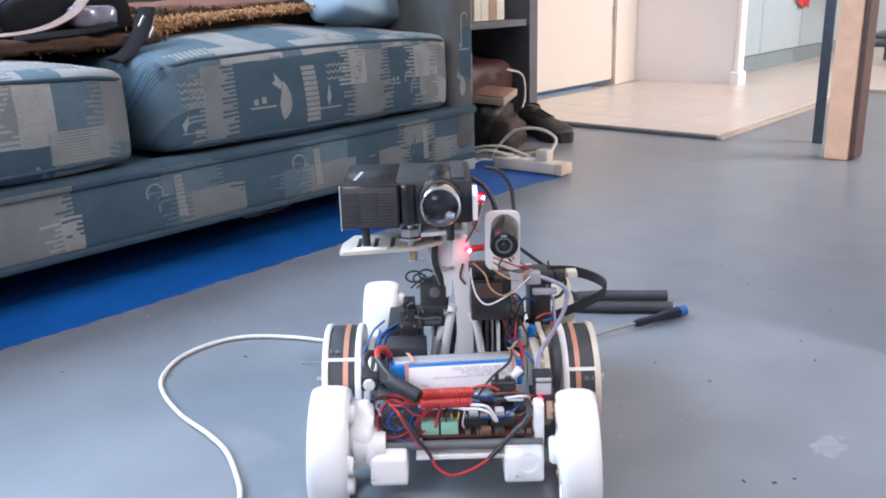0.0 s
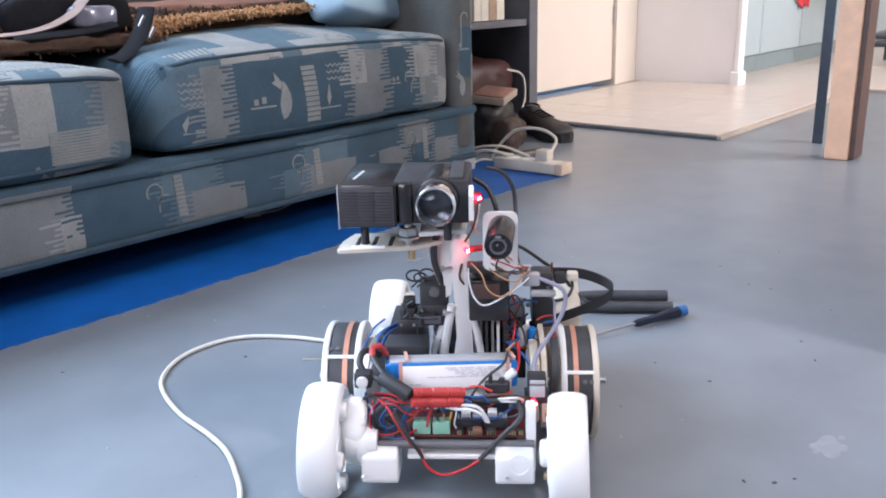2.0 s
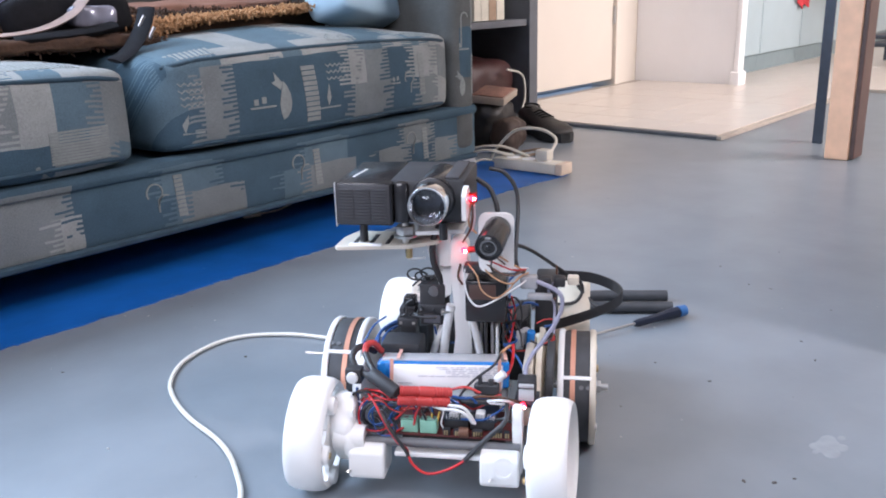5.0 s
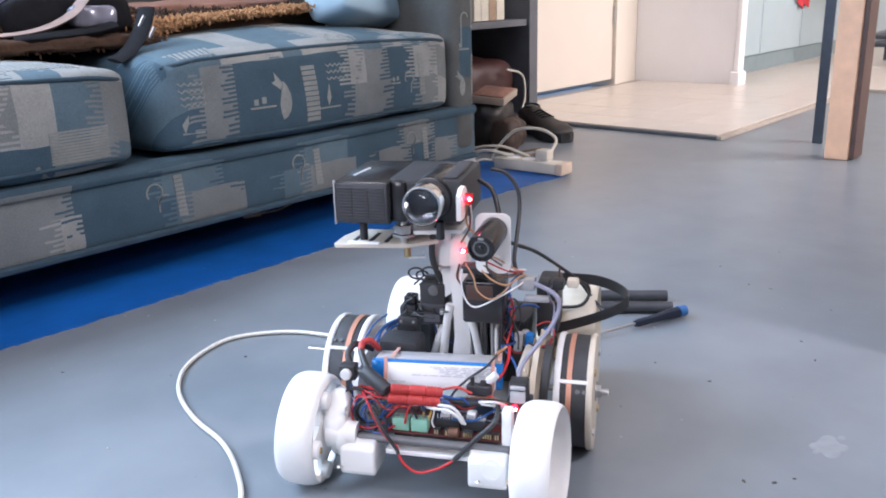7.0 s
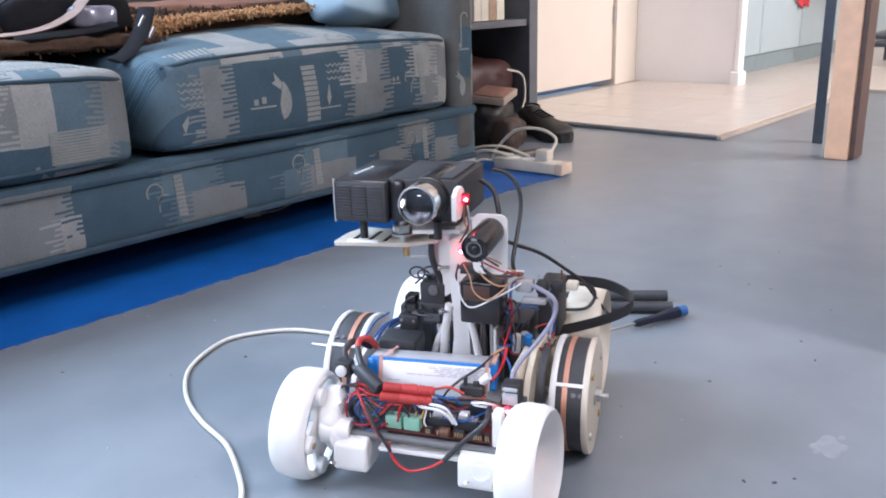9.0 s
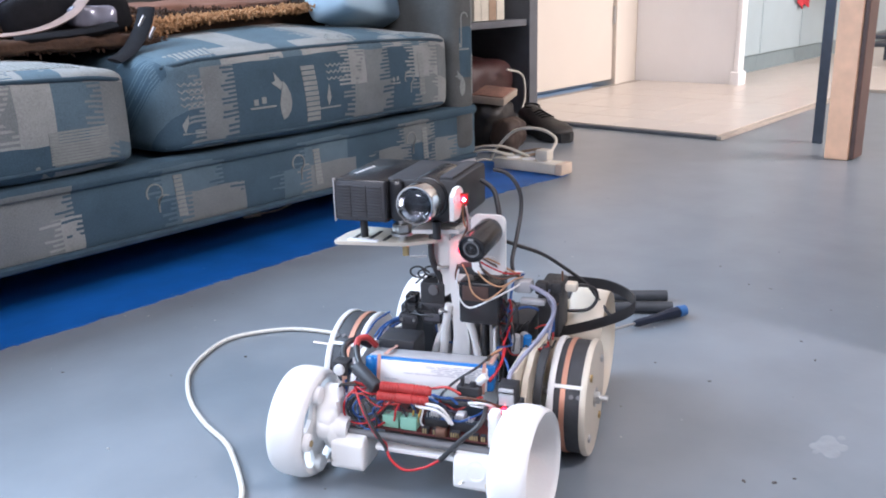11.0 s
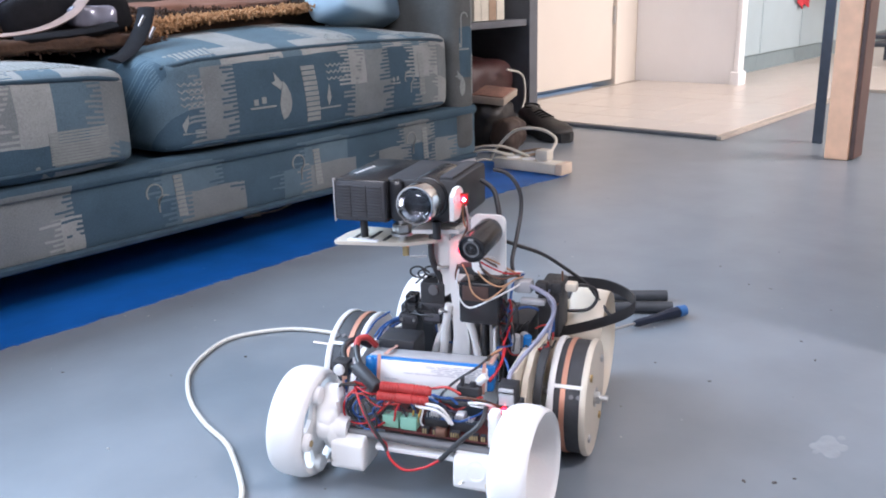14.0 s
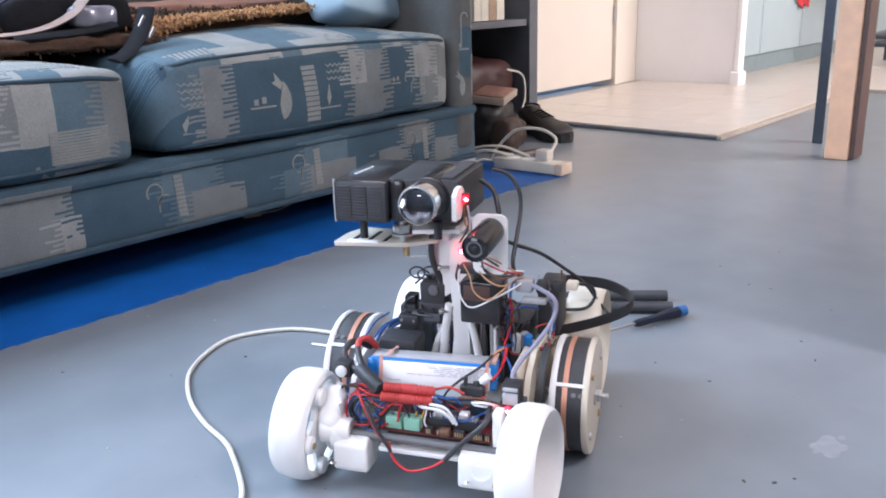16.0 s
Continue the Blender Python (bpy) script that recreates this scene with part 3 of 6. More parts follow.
def plain_wheel(name, x_out, x_in, y, r, material, dish=0.017, steer=0.0, camber=0.0, proud=0.0055):
    """A hollow printed wheel: deep rounded rim, and on the chassis side a dished web with five oval openings."""
    s = 1 if x_out > x_in else -1
    w = abs(x_out - x_in)
    mid = (x_out + x_in) / 2
    lift = r + 0.5 * w * abs(math.sin(radians(camber))) - r * (1 - math.cos(radians(camber)))
    m = Matrix.Translation((mid, y, lift)) @ pose(0, 0, 0, 0, camber, steer) @ Matrix.Translation((x_in - mid, 0, 0)) @ pose(0, 0, 0, 0, 90 * s, 0)
    bm = bm_new()
    t = 0.005
    lathe(bm, [(r - 0.0095, 0.002), (r - 0.0062, 0.0), (r - 0.0033, 0.0018), (r - 0.0013, 0.006), (r - 0.0003, 0.011), (r, 0.016), (r - 0.0004, w - 0.010), (r - 0.0016, w - 0.005), (r - 0.0032, w - 0.0015), (r - t + 0.0004, w), (r - t - 0.0008, w - 0.002), (r - t - 0.0012, w - 0.006), (r - t - 0.0015, 0.006)], m, 64, close=True)
    wheel = part(name, bm, material, ROBOT, smooth=60)
    # web: each of the five sectors has one oval opening near the rim
    radii = [0.010, 0.016, 0.021, 0.026, 0.030]
    lo, hi = max(0.52 * r, 0.0305), r - 0.0085
    n_open = 8
    radii = [q for q in radii if q < lo - 0.001] + [lo + (hi - lo) * k / n_open for k in range(n_open + 1)] + [r - 0.008, r - 0.005]
    first = radii.index(lo)
    bm = bm_new()
    layers = []
    for dz in (0.0, 0.0045):
        rings = []
        for i, rho in enumerate(radii):
            f = (rho - 0.010) / (r - 0.015)
            h = -dish * (1 - f) ** 3.2 + 0.002 * math.sin(math.pi * f) + dz
            u = (rho - lo) / (hi - lo)
            half = 0.40 * math.sqrt(max(0.0, 1 - (2 * u - 1) ** 2)) if 0 < u < 1 else 0.0
            half = max(half, 0.012)
            ring = []
            for k in range(5):
                a0 = 2 * math.pi * k / 5 + 0.31
                sect = math.pi / 5
                for g in (-half, half, half + (sect - half) * 0.33, half + (sect - half) * 0.66, sect, sect + (sect - half) * 0.34, sect + (sect - half) * 0.67):
                    ring.append(bm.verts.new(m @ Vector((rho * math.cos(a0 + g), rho * math.sin(a0 + g), h))))
            rings.append(ring)
        layers.append(rings)
    cnt = len(layers[0][0])
    for i in range(len(radii) - 1):
        for j in range(cnt):
            jj = (j + 1) % cnt
            hole = j % 7 == 0 and first <= i < first + n_open
            for lay in (layers if not hole else ()):
                bm.faces.new((lay[i][j], lay[i + 1][j], lay[i + 1][jj], lay[i][jj]))
            if hole:
                for e in (j, jj):
                    bm.faces.new((layers[0][i][e], layers[1][i][e], layers[1][i + 1][e], layers[0][i + 1][e]))
    for i in (0, len(radii) - 1):
        for j in range(cnt):
            jj = (j + 1) % cnt
            bm.faces.new((layers[0][i][j], layers[0][i][jj], layers[1][i][jj], layers[1][i][j]))
    part("web", bm, material, wheel, "dished web with oval openings", 60)
    bm = bm_new()
    lathe(bm, [(0.004, -dish - 0.005), (0.011, -dish - 0.005), (0.0135, -dish - 0.002), (0.0135, -dish + 0.006), (0.004, -dish + 0.006)], m, 32, close=True)
    part("hub", bm, material, wheel)
    for k in range(5):
        q = m @ Matrix.Rotation(2 * math.pi * (k + 0.5) / 5 + 0.31, 4, "Z")
        bm = bm_new()
        cyl(bm, q @ Vector((r - 0.0165, 0, -proud)), q @ Vector((r - 0.0165, 0, 0.006)), 0.0092, seg=20, bev=0.003)
        part("boss", bm, material, wheel)
        if k in (1, 3):
            bm = bm_new()
            cyl(bm, q @ Vector((r - 0.0165, 0, -proud - 0.0011)), q @ Vector((r - 0.0165, 0, -0.004)), 0.0034, seg=12)
            part("boss_screw", bm, M_BRASS, wheel, "brass screw head")
    return wheel


def tread_wheel(x_out, x_in, y, r, face):
    s = 1 if x_out > x_in else -1
    w = abs(x_out - x_in)
    m = Matrix.Translation((x_in, y, r)) @ pose(0, 0, 0, 0, 90 * s, 0)
    bm = bm_new()
    lathe(bm, [(0.008, 0.006), (r - 0.003, 0.006), (r - 0.002, 0.008), (r - 0.002, w - 0.008), (r - 0.003, w - 0.006), (0.008, w - 0.006)], m, 60, close=True)
    wheel = part("tread_wheel", bm, M_RUB, ROBOT, "black rubber wheel with copper band")
    for h0, h1, mt in ((0.0, 0.0065, M_PRINT), (w - 0.0065, w, face)):
        bm = bm_new()
        lathe(bm, [(0.006, h0), (r - 0.001, h0), (r, h0 + 0.0015), (r, h1 - 0.0015), (r - 0.001, h1), (0.006, h1)], m, 60, close=True)
        part("side_disc", bm, mt, wheel, "printed side disc")
    bm = bm_new()
    lathe(bm, [(r - 0.002, w * 0.33), (r - 0.0008, w * 0.33), (r - 0.0008, w * 0.46), (r - 0.002, w * 0.46)], m, 60, close=True)
    part("band", bm, M_COPPER, wheel, "copper coloured elastic band")
    # cross bars and bolted plates that join the tread strips
    for a in ((-2.15, 1.0) if s > 0 else (-0.80, 2.3)):
        mm = m @ Matrix.Rotation(a, 4, "Z")
        bm = bm_new()
        box(bm, r - 0.004, r - 0.0002, -0.002, 0.002, 0.004, w - 0.004, 0.0005, mm)
        part("cross_bar", bm, M_PRINT, wheel)
        for h in (w * 0.62, w * 0.8):
            bm = bm_new()
            q = mm @ Matrix.Rotation(0.16, 4, "Z")
            cyl(bm, q @ Vector((r - 0.004, 0, h)), q @ Vector((r - 0.0008, 0, h)), 0.0024, seg=12)
            part("tread_bolt", bm, M_RODG, wheel)
    bm = bm_new()
    cyl(bm, m @ Vector((0, 0, -0.03)), m @ Vector((0, 0, w + 0.014)), 0.0035, seg=14)
    part("axle", bm, M_STEEL, wheel, "zinc threaded axle")
    bm = bm_new()
    cyl(bm, m @ Vector((0, 0, w)), m @ Vector((0, 0, w + 0.006)), 0.0075, seg=6, bev=0.0006)
    cyl(bm, m @ Vector((0, 0, w - 0.001)), m @ Vector((0, 0, w + 0.0016)), 0.0105, seg=24)
    part("axle_nut", bm, M_STEEL, wheel, "zinc hexagon nut and washer")
    for k in range(4):
        a = math.pi / 2 * k + 0.7
        bm = bm_new()
        p = Vector((0.047 * math.cos(a), 0.047 * math.sin(a), w - 0.001))
        cyl(bm, m @ p, m @ (p + Vector((0, 0, 0.0032))), 0.0042, seg=14, bev=0.0008)
        part("disc_screw", bm, M_STEEL if k % 2 else M_BRASS, wheel, "screw head")
    return wheel


plain_wheel("wheel", -0.149, -0.111, -0.117, 0.0575, M_PRINT, 0.008, 2.0, 3.0)
plain_wheel("wheel", 0.129, 0.092, -0.140, 0.0580, M_PRINT, 0.004, -4.6, -2.5, 0.001)
plain_wheel("wheel", -0.114, -0.072, 0.150, 0.066, M_PRINT)
plain_wheel("wheel", 0.143, 0.100, 0.142, 0.069, M_CREAMPR)
tread_wheel(-0.148, -0.106, 0.022, 0.0630, M_PRINT)
tread_wheel(0.150, 0.110, 0.010, 0.0628, M_CREAMPR)


# ---- robot body ----
def rb(name, dims, material, bev=0.001, parent=None, label="", m=None, seg=2):
    bm = bm_new()
    box(bm, *dims, bev, m, seg)
    return part(name, bm, material, parent or ROBOT, label)


def rounded(w, h, r, n=5):
    pts = []
    for cx, cy, a0 in ((w - r, h - r, 0), (r, h - r, 90), (r, r, 180), (w - r, r, 270)):
        for k in range(n + 1):
            a = radians(a0 + 90 * k / n)
            pts.append((cx + r * math.cos(a), cy + r * math.sin(a)))
    return pts


def chassis():
    rb("base_plate", (-0.046, 0.054, -0.132, 0.10, 0.046, 0.051), M_PRINT, 0.0012)
    bm = bm_new()
    cyl(bm, (-0.09, -0.128, 0.0605), (0.078, -0.128, 0.0605), 0.0046, seg=18)
    part("front_rod", bm, M_RODG, ROBOT, "grey front rod")
    # front brackets: a lug with a screw pocket under each end of the rod
    for s, x0, x1 in ((-1, -0.090, -0.054), (1, 0.040, 0.078)):
        bm = bm_new()
        prof = [(0.0, 0.029), (0.004, 0.025), (0.036, 0.025), (0.040, 0.029), (0.040, 0.045), (0.030, 0.056), (0.022, 0.060), (0.012, 0.061), (0.002, 0.054)]
        mm = Matrix(((0, 0, 1, x0), (1, 0, 0, -0.146), (0, 1, 0, 0), (0, 0, 0, 1)))
        extrude_outline(bm, prof, x1 - x0, mm)
        bmesh.ops.bevel(bm, geom=bm.edges[:], offset=0.0030, segments=3, profile=0.5, affect="EDGES")
        b = part("bracket", bm, M_PRINT, ROBOT)
        bm = bm_new()
        cx = (x0 + x1) / 2 + 0.004 * s
        if s > 0:
            lathe(bm, [(0.0085, -0.004), (0.0105, -0.004), (0.0105, 0.0010), (0.0085, 0.0010)], Matrix.Translation((cx, -0.1440, 0.047)) @ pose(0, 0, 0, 78, 0, 0), 24, close=True)
            part("socket_ring", bm, M_PRINT, b)
            bm = bm_new()
        cyl(bm, (cx - 0.012, -0.145, 0.034), (cx - 0.012, -0.154, 0.039), 0.0012, seg=8)
        part("screw_tip", bm, M_STEEL, b, "zinc screw tip")
    # upright arms that carry the wheel brackets
    rb("front_strut", (0.070, 0.080, -0.126, -0.110, 0.03, 0.100), M_PRINT, 0.002)
    bm = bm_new()
    lobes = []
    for k in range(30):
        a = 2 * math.pi * k / 30
        q = 0.029 + 0.0040 * math.cos(4 * a + 0.4)
        lobes.append((-0.113 + q * 0.82 * math.cos(a), 0.066 + q * 1.12 * math.sin(a)))
    extrude_outline(bm, lobes, 0.025, Matrix(((0, 0, 1, -0.111), (1, 0, 0, 0), (0, 1, 0, 0), (0, 0, 0, 1))))
    bmesh.ops.bevel(bm, geom=[e for e in bm.edges if any(len(f.verts) > 4 for f in e.link_faces)], offset=0.0090, segments=5, profile=0.5, affect="EDGES")
    part("knuckle", bm, M_PRINT, ROBOT, "lobed white printed wheel carrier", 60)
    bm = bm_new()
    lathe(bm, [(0.019, 0), (0.021, 0.004), (0.016, 0.014), (0.010, 0.017), (0.0075, 0.012)], Matrix.Translation((-0.094, -0.122, 0.058)) @ pose(0, 0, 0, 0, 90, 0), 32)
    part("carrier_cup", bm, M_PRINT, ROBOT, "rounded cup round the rod end", 60)
    for x, mt in ((-0.100, M_PRINT), (0.088, M_CREAMPR)):
        pts = [(-0.085, 0.062), (-0.060, 0.104), (-0.030, 0.112), (0.02, 0.106), (0.07, 0.096), (0.13, 0.09), (0.155, 0.075), (0.14, 0.05), (0.0, 0.04), (-0.06, 0.042)] if x < 0 else [(-0.085, 0.062), (-0.060, 0.110), (-0.030, 0.126), (0.02, 0.120), (0.07, 0.135), (0.13, 0.132), (0.155, 0.09), (0.14, 0.05), (0.0, 0.04), (-0.06, 0.042)]
        mm = Matrix(((0, 0, 1, x), (1, 0, 0, 0), (0, 1, 0, 0), (0, 0, 0, 1)))
        bm = bm_new()
        extrude_outline(bm, pts, 0.006, mm)
        part("side_plate", bm, mt, ROBOT, "printed side plate")
        for y in ((-0.115, 0.14) if x < 0 else (0.14,)):
            bm = bm_new()
            xo = -0.105 if x < 0 else 0.095
            cyl(bm, (x * 0.75, y - 0.012, 0.0625), (xo, y - 0.012, 0.0625), 0.012, 0.016, seg=20)
            part("wheel_boss", bm, mt, ROBOT)
    # bent belt beside the right wheel
    bm = bm_new()
    tube(bm, [(0.1, -0.052, 0.07), (0.102, -0.055, 0.095), (0.103, -0.04, 0.118), (0.103, -0.015, 0.128)], 0.0045, 8, 6, 0.5)
    part("belt", bm, M_RUB, ROBOT, "black rubber belt")
    # left rear guide tube and the pale rods that stick out of the left wheel
    bm = bm_new()
    cyl(bm, (-0.140, -0.012, 0.098), (-0.172, -0.014, 0.100), 0.0016, seg=8)
    part("rod_end", bm, M_STEEL, ROBOT, "thin steel rod end")


def battery():
    b = rb("battery", (-0.069, 0.062, -0.088, -0.050, 0.100, 0.1275), M_BATBL, 0.003, None, "blue shrink-wrapped battery pack with white label", seg=3)
    rb("label", (-0.056, 0.055, -0.0892, -0.0878, 0.1005, 0.1240), M_BATWH, 0.0004, b, "white printed label")
    rb("top_label", (-0.067, 0.060, -0.0865, -0.051, 0.1270, 0.1284), M_BATGR, 0.0004, b, "grey glossy top wrap")
    rnd = random.Random(2)
    for z, a, c in ((0.1210, -0.012, 0.052), (0.1192, -0.008, 0.052), (0.1174, -0.002, 0.050), (0.1156, -0.002, 0.052), (0.1138, 0.004, 0.050), (0.1120, -0.030, 0.052), (0.1050, -0.050, -0.036)):
        x = a
        while x < c:
            w = rnd.uniform(0.003, 0.012)
            rb("text_line", (x, min(x + w, c), -0.08965, -0.0890, z, z + 0.0007), M_INKP, 0, b)
            x += w + rnd.uniform(0.001, 0.003)
    for x in (-0.054, 0.054):
        bm = bm_new()
        w = 0.0035
        loop = [(-0.0905, 0.098), (-0.0905, 0.130), (-0.070, 0.1310), (-0.045, 0.1290), (-0.01, 0.14)] if x < 0 else [(-0.0905, 0.098), (-0.0905, 0.130), (-0.070, 0.1310), (-0.040, 0.1290)]
        for (y0, z0), (y1, z1) in zip(loop, loop[1:]):
            d = Vector((0, y1 - y0, z1 - z0))
            nrm = Vector((0, -d.z, d.y)).normalized() * 0.0006
            q = [Vector((x + s * w + 0.004 * (z0 - 0.11) / 0.02, y, z)) for (y, z) in ((y0, z0), (y1, z1)) for s in (-0.5, 0.5)]
            v = [bm.verts.new(p) for p in q] + [bm.verts.new(p + nrm) for p in q]
            for f in ((0, 1, 3, 2), (4, 6, 7, 5), (0, 4, 5, 1), (2, 3, 7, 6), (0, 2, 6, 4), (1, 5, 7, 3)):
                bm.faces.new([v[k] for k in f])
        part("rubber_band", bm, mat("peach_rubber", (0.66, 0.36, 0.28), 0.6) if x < 0 else bpy.data.materials["peach_rubber"], b, "peach coloured rubber band")
    # blue flap at the left end, white cap at the right
    rb("wrap_flap", (-0.0715, -0.063, -0.0885, -0.060, 0.102, 0.1255), M_BATBL, 0.001, b)
    b.matrix_basis = Matrix.Translation((0, -0.072, 0.110)) @ pose(0, 0, 0, -13, 1.8, 8.0) @ Matrix.Translation((0, 0.072, -0.112))
    b = ROBOT
    # pair of red bullet connectors lying across the front
    for k, z in enumerate((0.1083, 0.1165)):
        bm = bm_new()
        prof = [(0.0039, 0.0)]
        for i in range(6):
            x = 0.001 + i * 0.0035
            prof += [(0.0055, x), (0.0055, x + 0.002), (0.0047, x + 0.0022), (0.0047, x + 0.0033)]
        prof += [(0.0056, 0.023), (0.0056, 0.040), (0.0047, 0.0405), (0.0047, 0.0418)]
        for i in range(4):
            x = 0.042 + i * 0.0042
            prof += [(0.0057, x), (0.0057, x + 0.0026), (0.0048, x + 0.0028), (0.0048, x + 0.004)]
        prof += [(0.0039, 0.0605)]
        lathe(bm, prof, Matrix.Translation((-0.040 + 0.002 * k, -0.1335 + 0.004 * k, z)) @ Vector((0.049, 0.0105, -0.0045)).to_track_quat("Z", "Y").to_matrix().to_4x4() @ Matrix.Diagonal((0.92, 0.92, 0.84, 1)), 18)
        part("connector", bm, M_REDC, b, "ribbed red bullet connector")
    bm = bm_new()
    cyl(bm, (-0.070, -0.112, 0.124), (-0.040, -0.131, 0.115), 0.0075, 0.0062, seg=16, bev=0.001)
    part("boot", bm, M_BLKMT, b, "black heat-shrink boot")
    bm = bm_new()
    cyl(bm, (0.052, -0.094, 0.1155), (0.060, -0.094, 0.1235), 0.0042, seg=14, bev=0.0008)
    part("cap", bm, M_WHW, b, "small white plastic cap")
    bm = bm_new()
    box(bm, 0.030, 0.055, -0.099, -0.090, 0.100, 0.112, 0.002)
    box(bm, 0.034, 0.038, -0.098, -0.094, 0.110, 0.121, 0.001)
    box(bm, 0.044, 0.050, -0.098, -0.094, 0.110, 0.117, 0.001)
    part("tape_wrap", bm, M_BLKMT, b, "wad of black tape")


def electronics():
    b = rb("circuit_board", (-0.046, 0.070, -0.126, -0.070, 0.0668, 0.0686), M_PCB, 0.0003, None, "red-brown circuit board with stacked shields")
    rb("spacer", (-0.04, 0.062, -0.120, -0.074, 0.052, 0.067), M_BLKMT, 0.001, b)
    for x in (-0.040, -0.021):
        g = rb("terminal_block", (x, x + 0.017, -0.124, -0.112, 0.0688, 0.082), M_GREEN, 0.0008, b, "green screw terminal block")
        for k in range(2):
            bm = bm_new()
            cyl(bm, (x + 0.0045 + k * 0.008, -0.118, 0.0815), (x + 0.0045 + k * 0.008, -0.118, 0.0826), 0.0025, seg=12)
            part("screw", bm, M_STEEL, g)
    for x in (0.004, 0.03):
        s = rb("shield", (x - 0.003, x + 0.024, -0.116, -0.08, 0.0795, 0.0812), M_PCBD, 0.0003, b, "dark stacked shield board")
        rb("chip", (x + 0.003, x + 0.012, -0.112, -0.102, 0.0812, 0.087), M_WHW, 0.0006, s, "white socket")
        rb("chip", (x + 0.014, x + 0.022, -0.113, -0.105, 0.0812, 0.0835), M_BATGR, 0.0006, s, "silver component")
        rb("header", (x - 0.002, x + 0.022, -0.1155, -0.113, 0.0708, 0.0795), M_BLKMT, 0.0004, s)
        for k in range(8):
            rb("pin", (x + k * 0.0029, x + k * 0.0029 + 0.0009, -0.1148, -0.1139, 0.0811, 0.0862), M_STEEL, 0, s)
    for x, w in ((0.002, 0.007), (0.013, 0.011), (0.031, 0.010), (0.050, 0.010), (0.062, 0.005)):
        c = rb("pin_block", (x, x + w, -0.1252, -0.119, 0.0687, 0.0745), M_BLKMT, 0.0005, b)
        k = 0.0015
        while k < w - 0.001:
            rb("pin", (x + k, x + k + 0.0012, -0.1262, -0.1252, 0.0695, 0.0742), M_BRASS, 0, c)
            k += 0.0024
    bm = bm_new()
    lathe(bm, [(0.0035, 0), (0.0052, 0.0005), (0.0052, 0.009), (0.0045, 0.01)], Matrix.Translation((0.018, -0.1262, 0.0735)) @ pose(0, 0, 0, 0, 90, 0), 16)
    part("inductor", bm, M_BRNW, b, "brown wound inductor")
    # power switch on the right front strut
    s = rb("rocker_switch", (0.073, 0.091, -0.100, -0.082, 0.096, 0.118), M_BLKMT, 0.001, None, "black framed rocker switch")
    rb("rocker", (0.0745, 0.0895, -0.1022, -0.0995, 0.098, 0.1105), M_BATGR, 0.001, s, "silver rocker")
    rb("rocker", (0.0745, 0.0895, -0.1032, -0.0995, 0.1125, 0.1160), M_BATGR, 0.001, s, "silver rocker")
    rb("switch_base", (0.070, 0.094, -0.096, -0.076, 0.088, 0.097), M_PCBD, 0.001, s)
    led(ROBOT, (0.0795, -0.1015, 0.0915), (0.3, -1, 0.1), 0.0024)
    k_ = rb("toggle", (-0.098, -0.081, -0.112, -0.098, 0.112, 0.128), M_BLKMT, 0.002, None, "black toggle with white knob")
    bm = bm_new()
    cyl(bm, (-0.0895, -0.112, 0.120), (-0.0895, -0.1165, 0.120), 0.0058, seg=18, bev=0.001)
    part("knob", bm, M_WHW, k_, "white knob")
    # motors, servo boxes and capacitors on the deck
    for dims in ((-0.076, -0.034, -0.046, -0.012, 0.104, 0.1290), (-0.03, 0.0, 0.04, 0.09, 0.06, 0.12), (0.02, 0.075, 0.02, 0.085, 0.06, 0.135), (-0.08, -0.04, 0.03, 0.1, 0.06, 0.12)):
        rb("motor_box", dims, M_BLKMT, 0.0022)
    rb("inner_plate", (0.076, 0.086, -0.075, 0.01, 0.055, 0.122), M_CREAMPR, 0.003, None, "cream printed inner plate")
    for k, (x, y) in enumerate(((0.068, -0.012), (0.079, -0.006), (0.073, 0.004))):
        bm = bm_new()
        cyl(bm, (x, y, 0.115), (x + 0.002, y - 0.004, 0.136 - 0.002 * k), 0.0046, seg=16, bev=0.0008)
        c = part("capacitor", bm, M_BATGR if k != 1 else M_BATBL, ROBOT, "small can capacitor")
    for k, (x, z, y) in enumerate(((0.0165, 0.138, -0.004), (0.0235, 0.146, 0.004), (0.0300, 0.141, -0.008), (0.0360, 0.147, 0.0), (0.0425, 0.137, -0.010), (0.0485, 0.144, 0.002), (-0.0225, 0.128, 0.012), (-0.0300, 0.132, 0.016))):
        rb("gear_plate", (x, x + 0.0032, y, 0.032, 0.072, z), (M_BATGR, M_PRINT, M_GREYPL)[k % 3], 0.0008)


def led(parent, p, d, r):
    p, d = Vector(p), Vector(d).normalized()
    bm = bm_new()
    m = Matrix.Translation(p) @ d.to_track_quat("Z", "Y").to_matrix().to_4x4()
    lathe(bm, [(r * 0.3, -2 * r), (r * 1.15, -2 * r), (r * 1.15, -1.6 * r), (r, -1.6 * r), (r, 0), (r * 0.85, r * 0.5), (r * 0.5, r * 0.85), (r * 0.12, r)], m, 16)
    o = part("led", bm, M_LED, parent, "glowing red LED", 80)
    bm = bm_new()
    bmesh.ops.create_uvsphere(bm, u_segments=12, v_segments=8, radius=r * 0.62, matrix=Matrix.Translation(p + d * r * 0.62))
    part("led_chip", bm, M_LEDCORE, o, "bright LED core", 80)
    return o


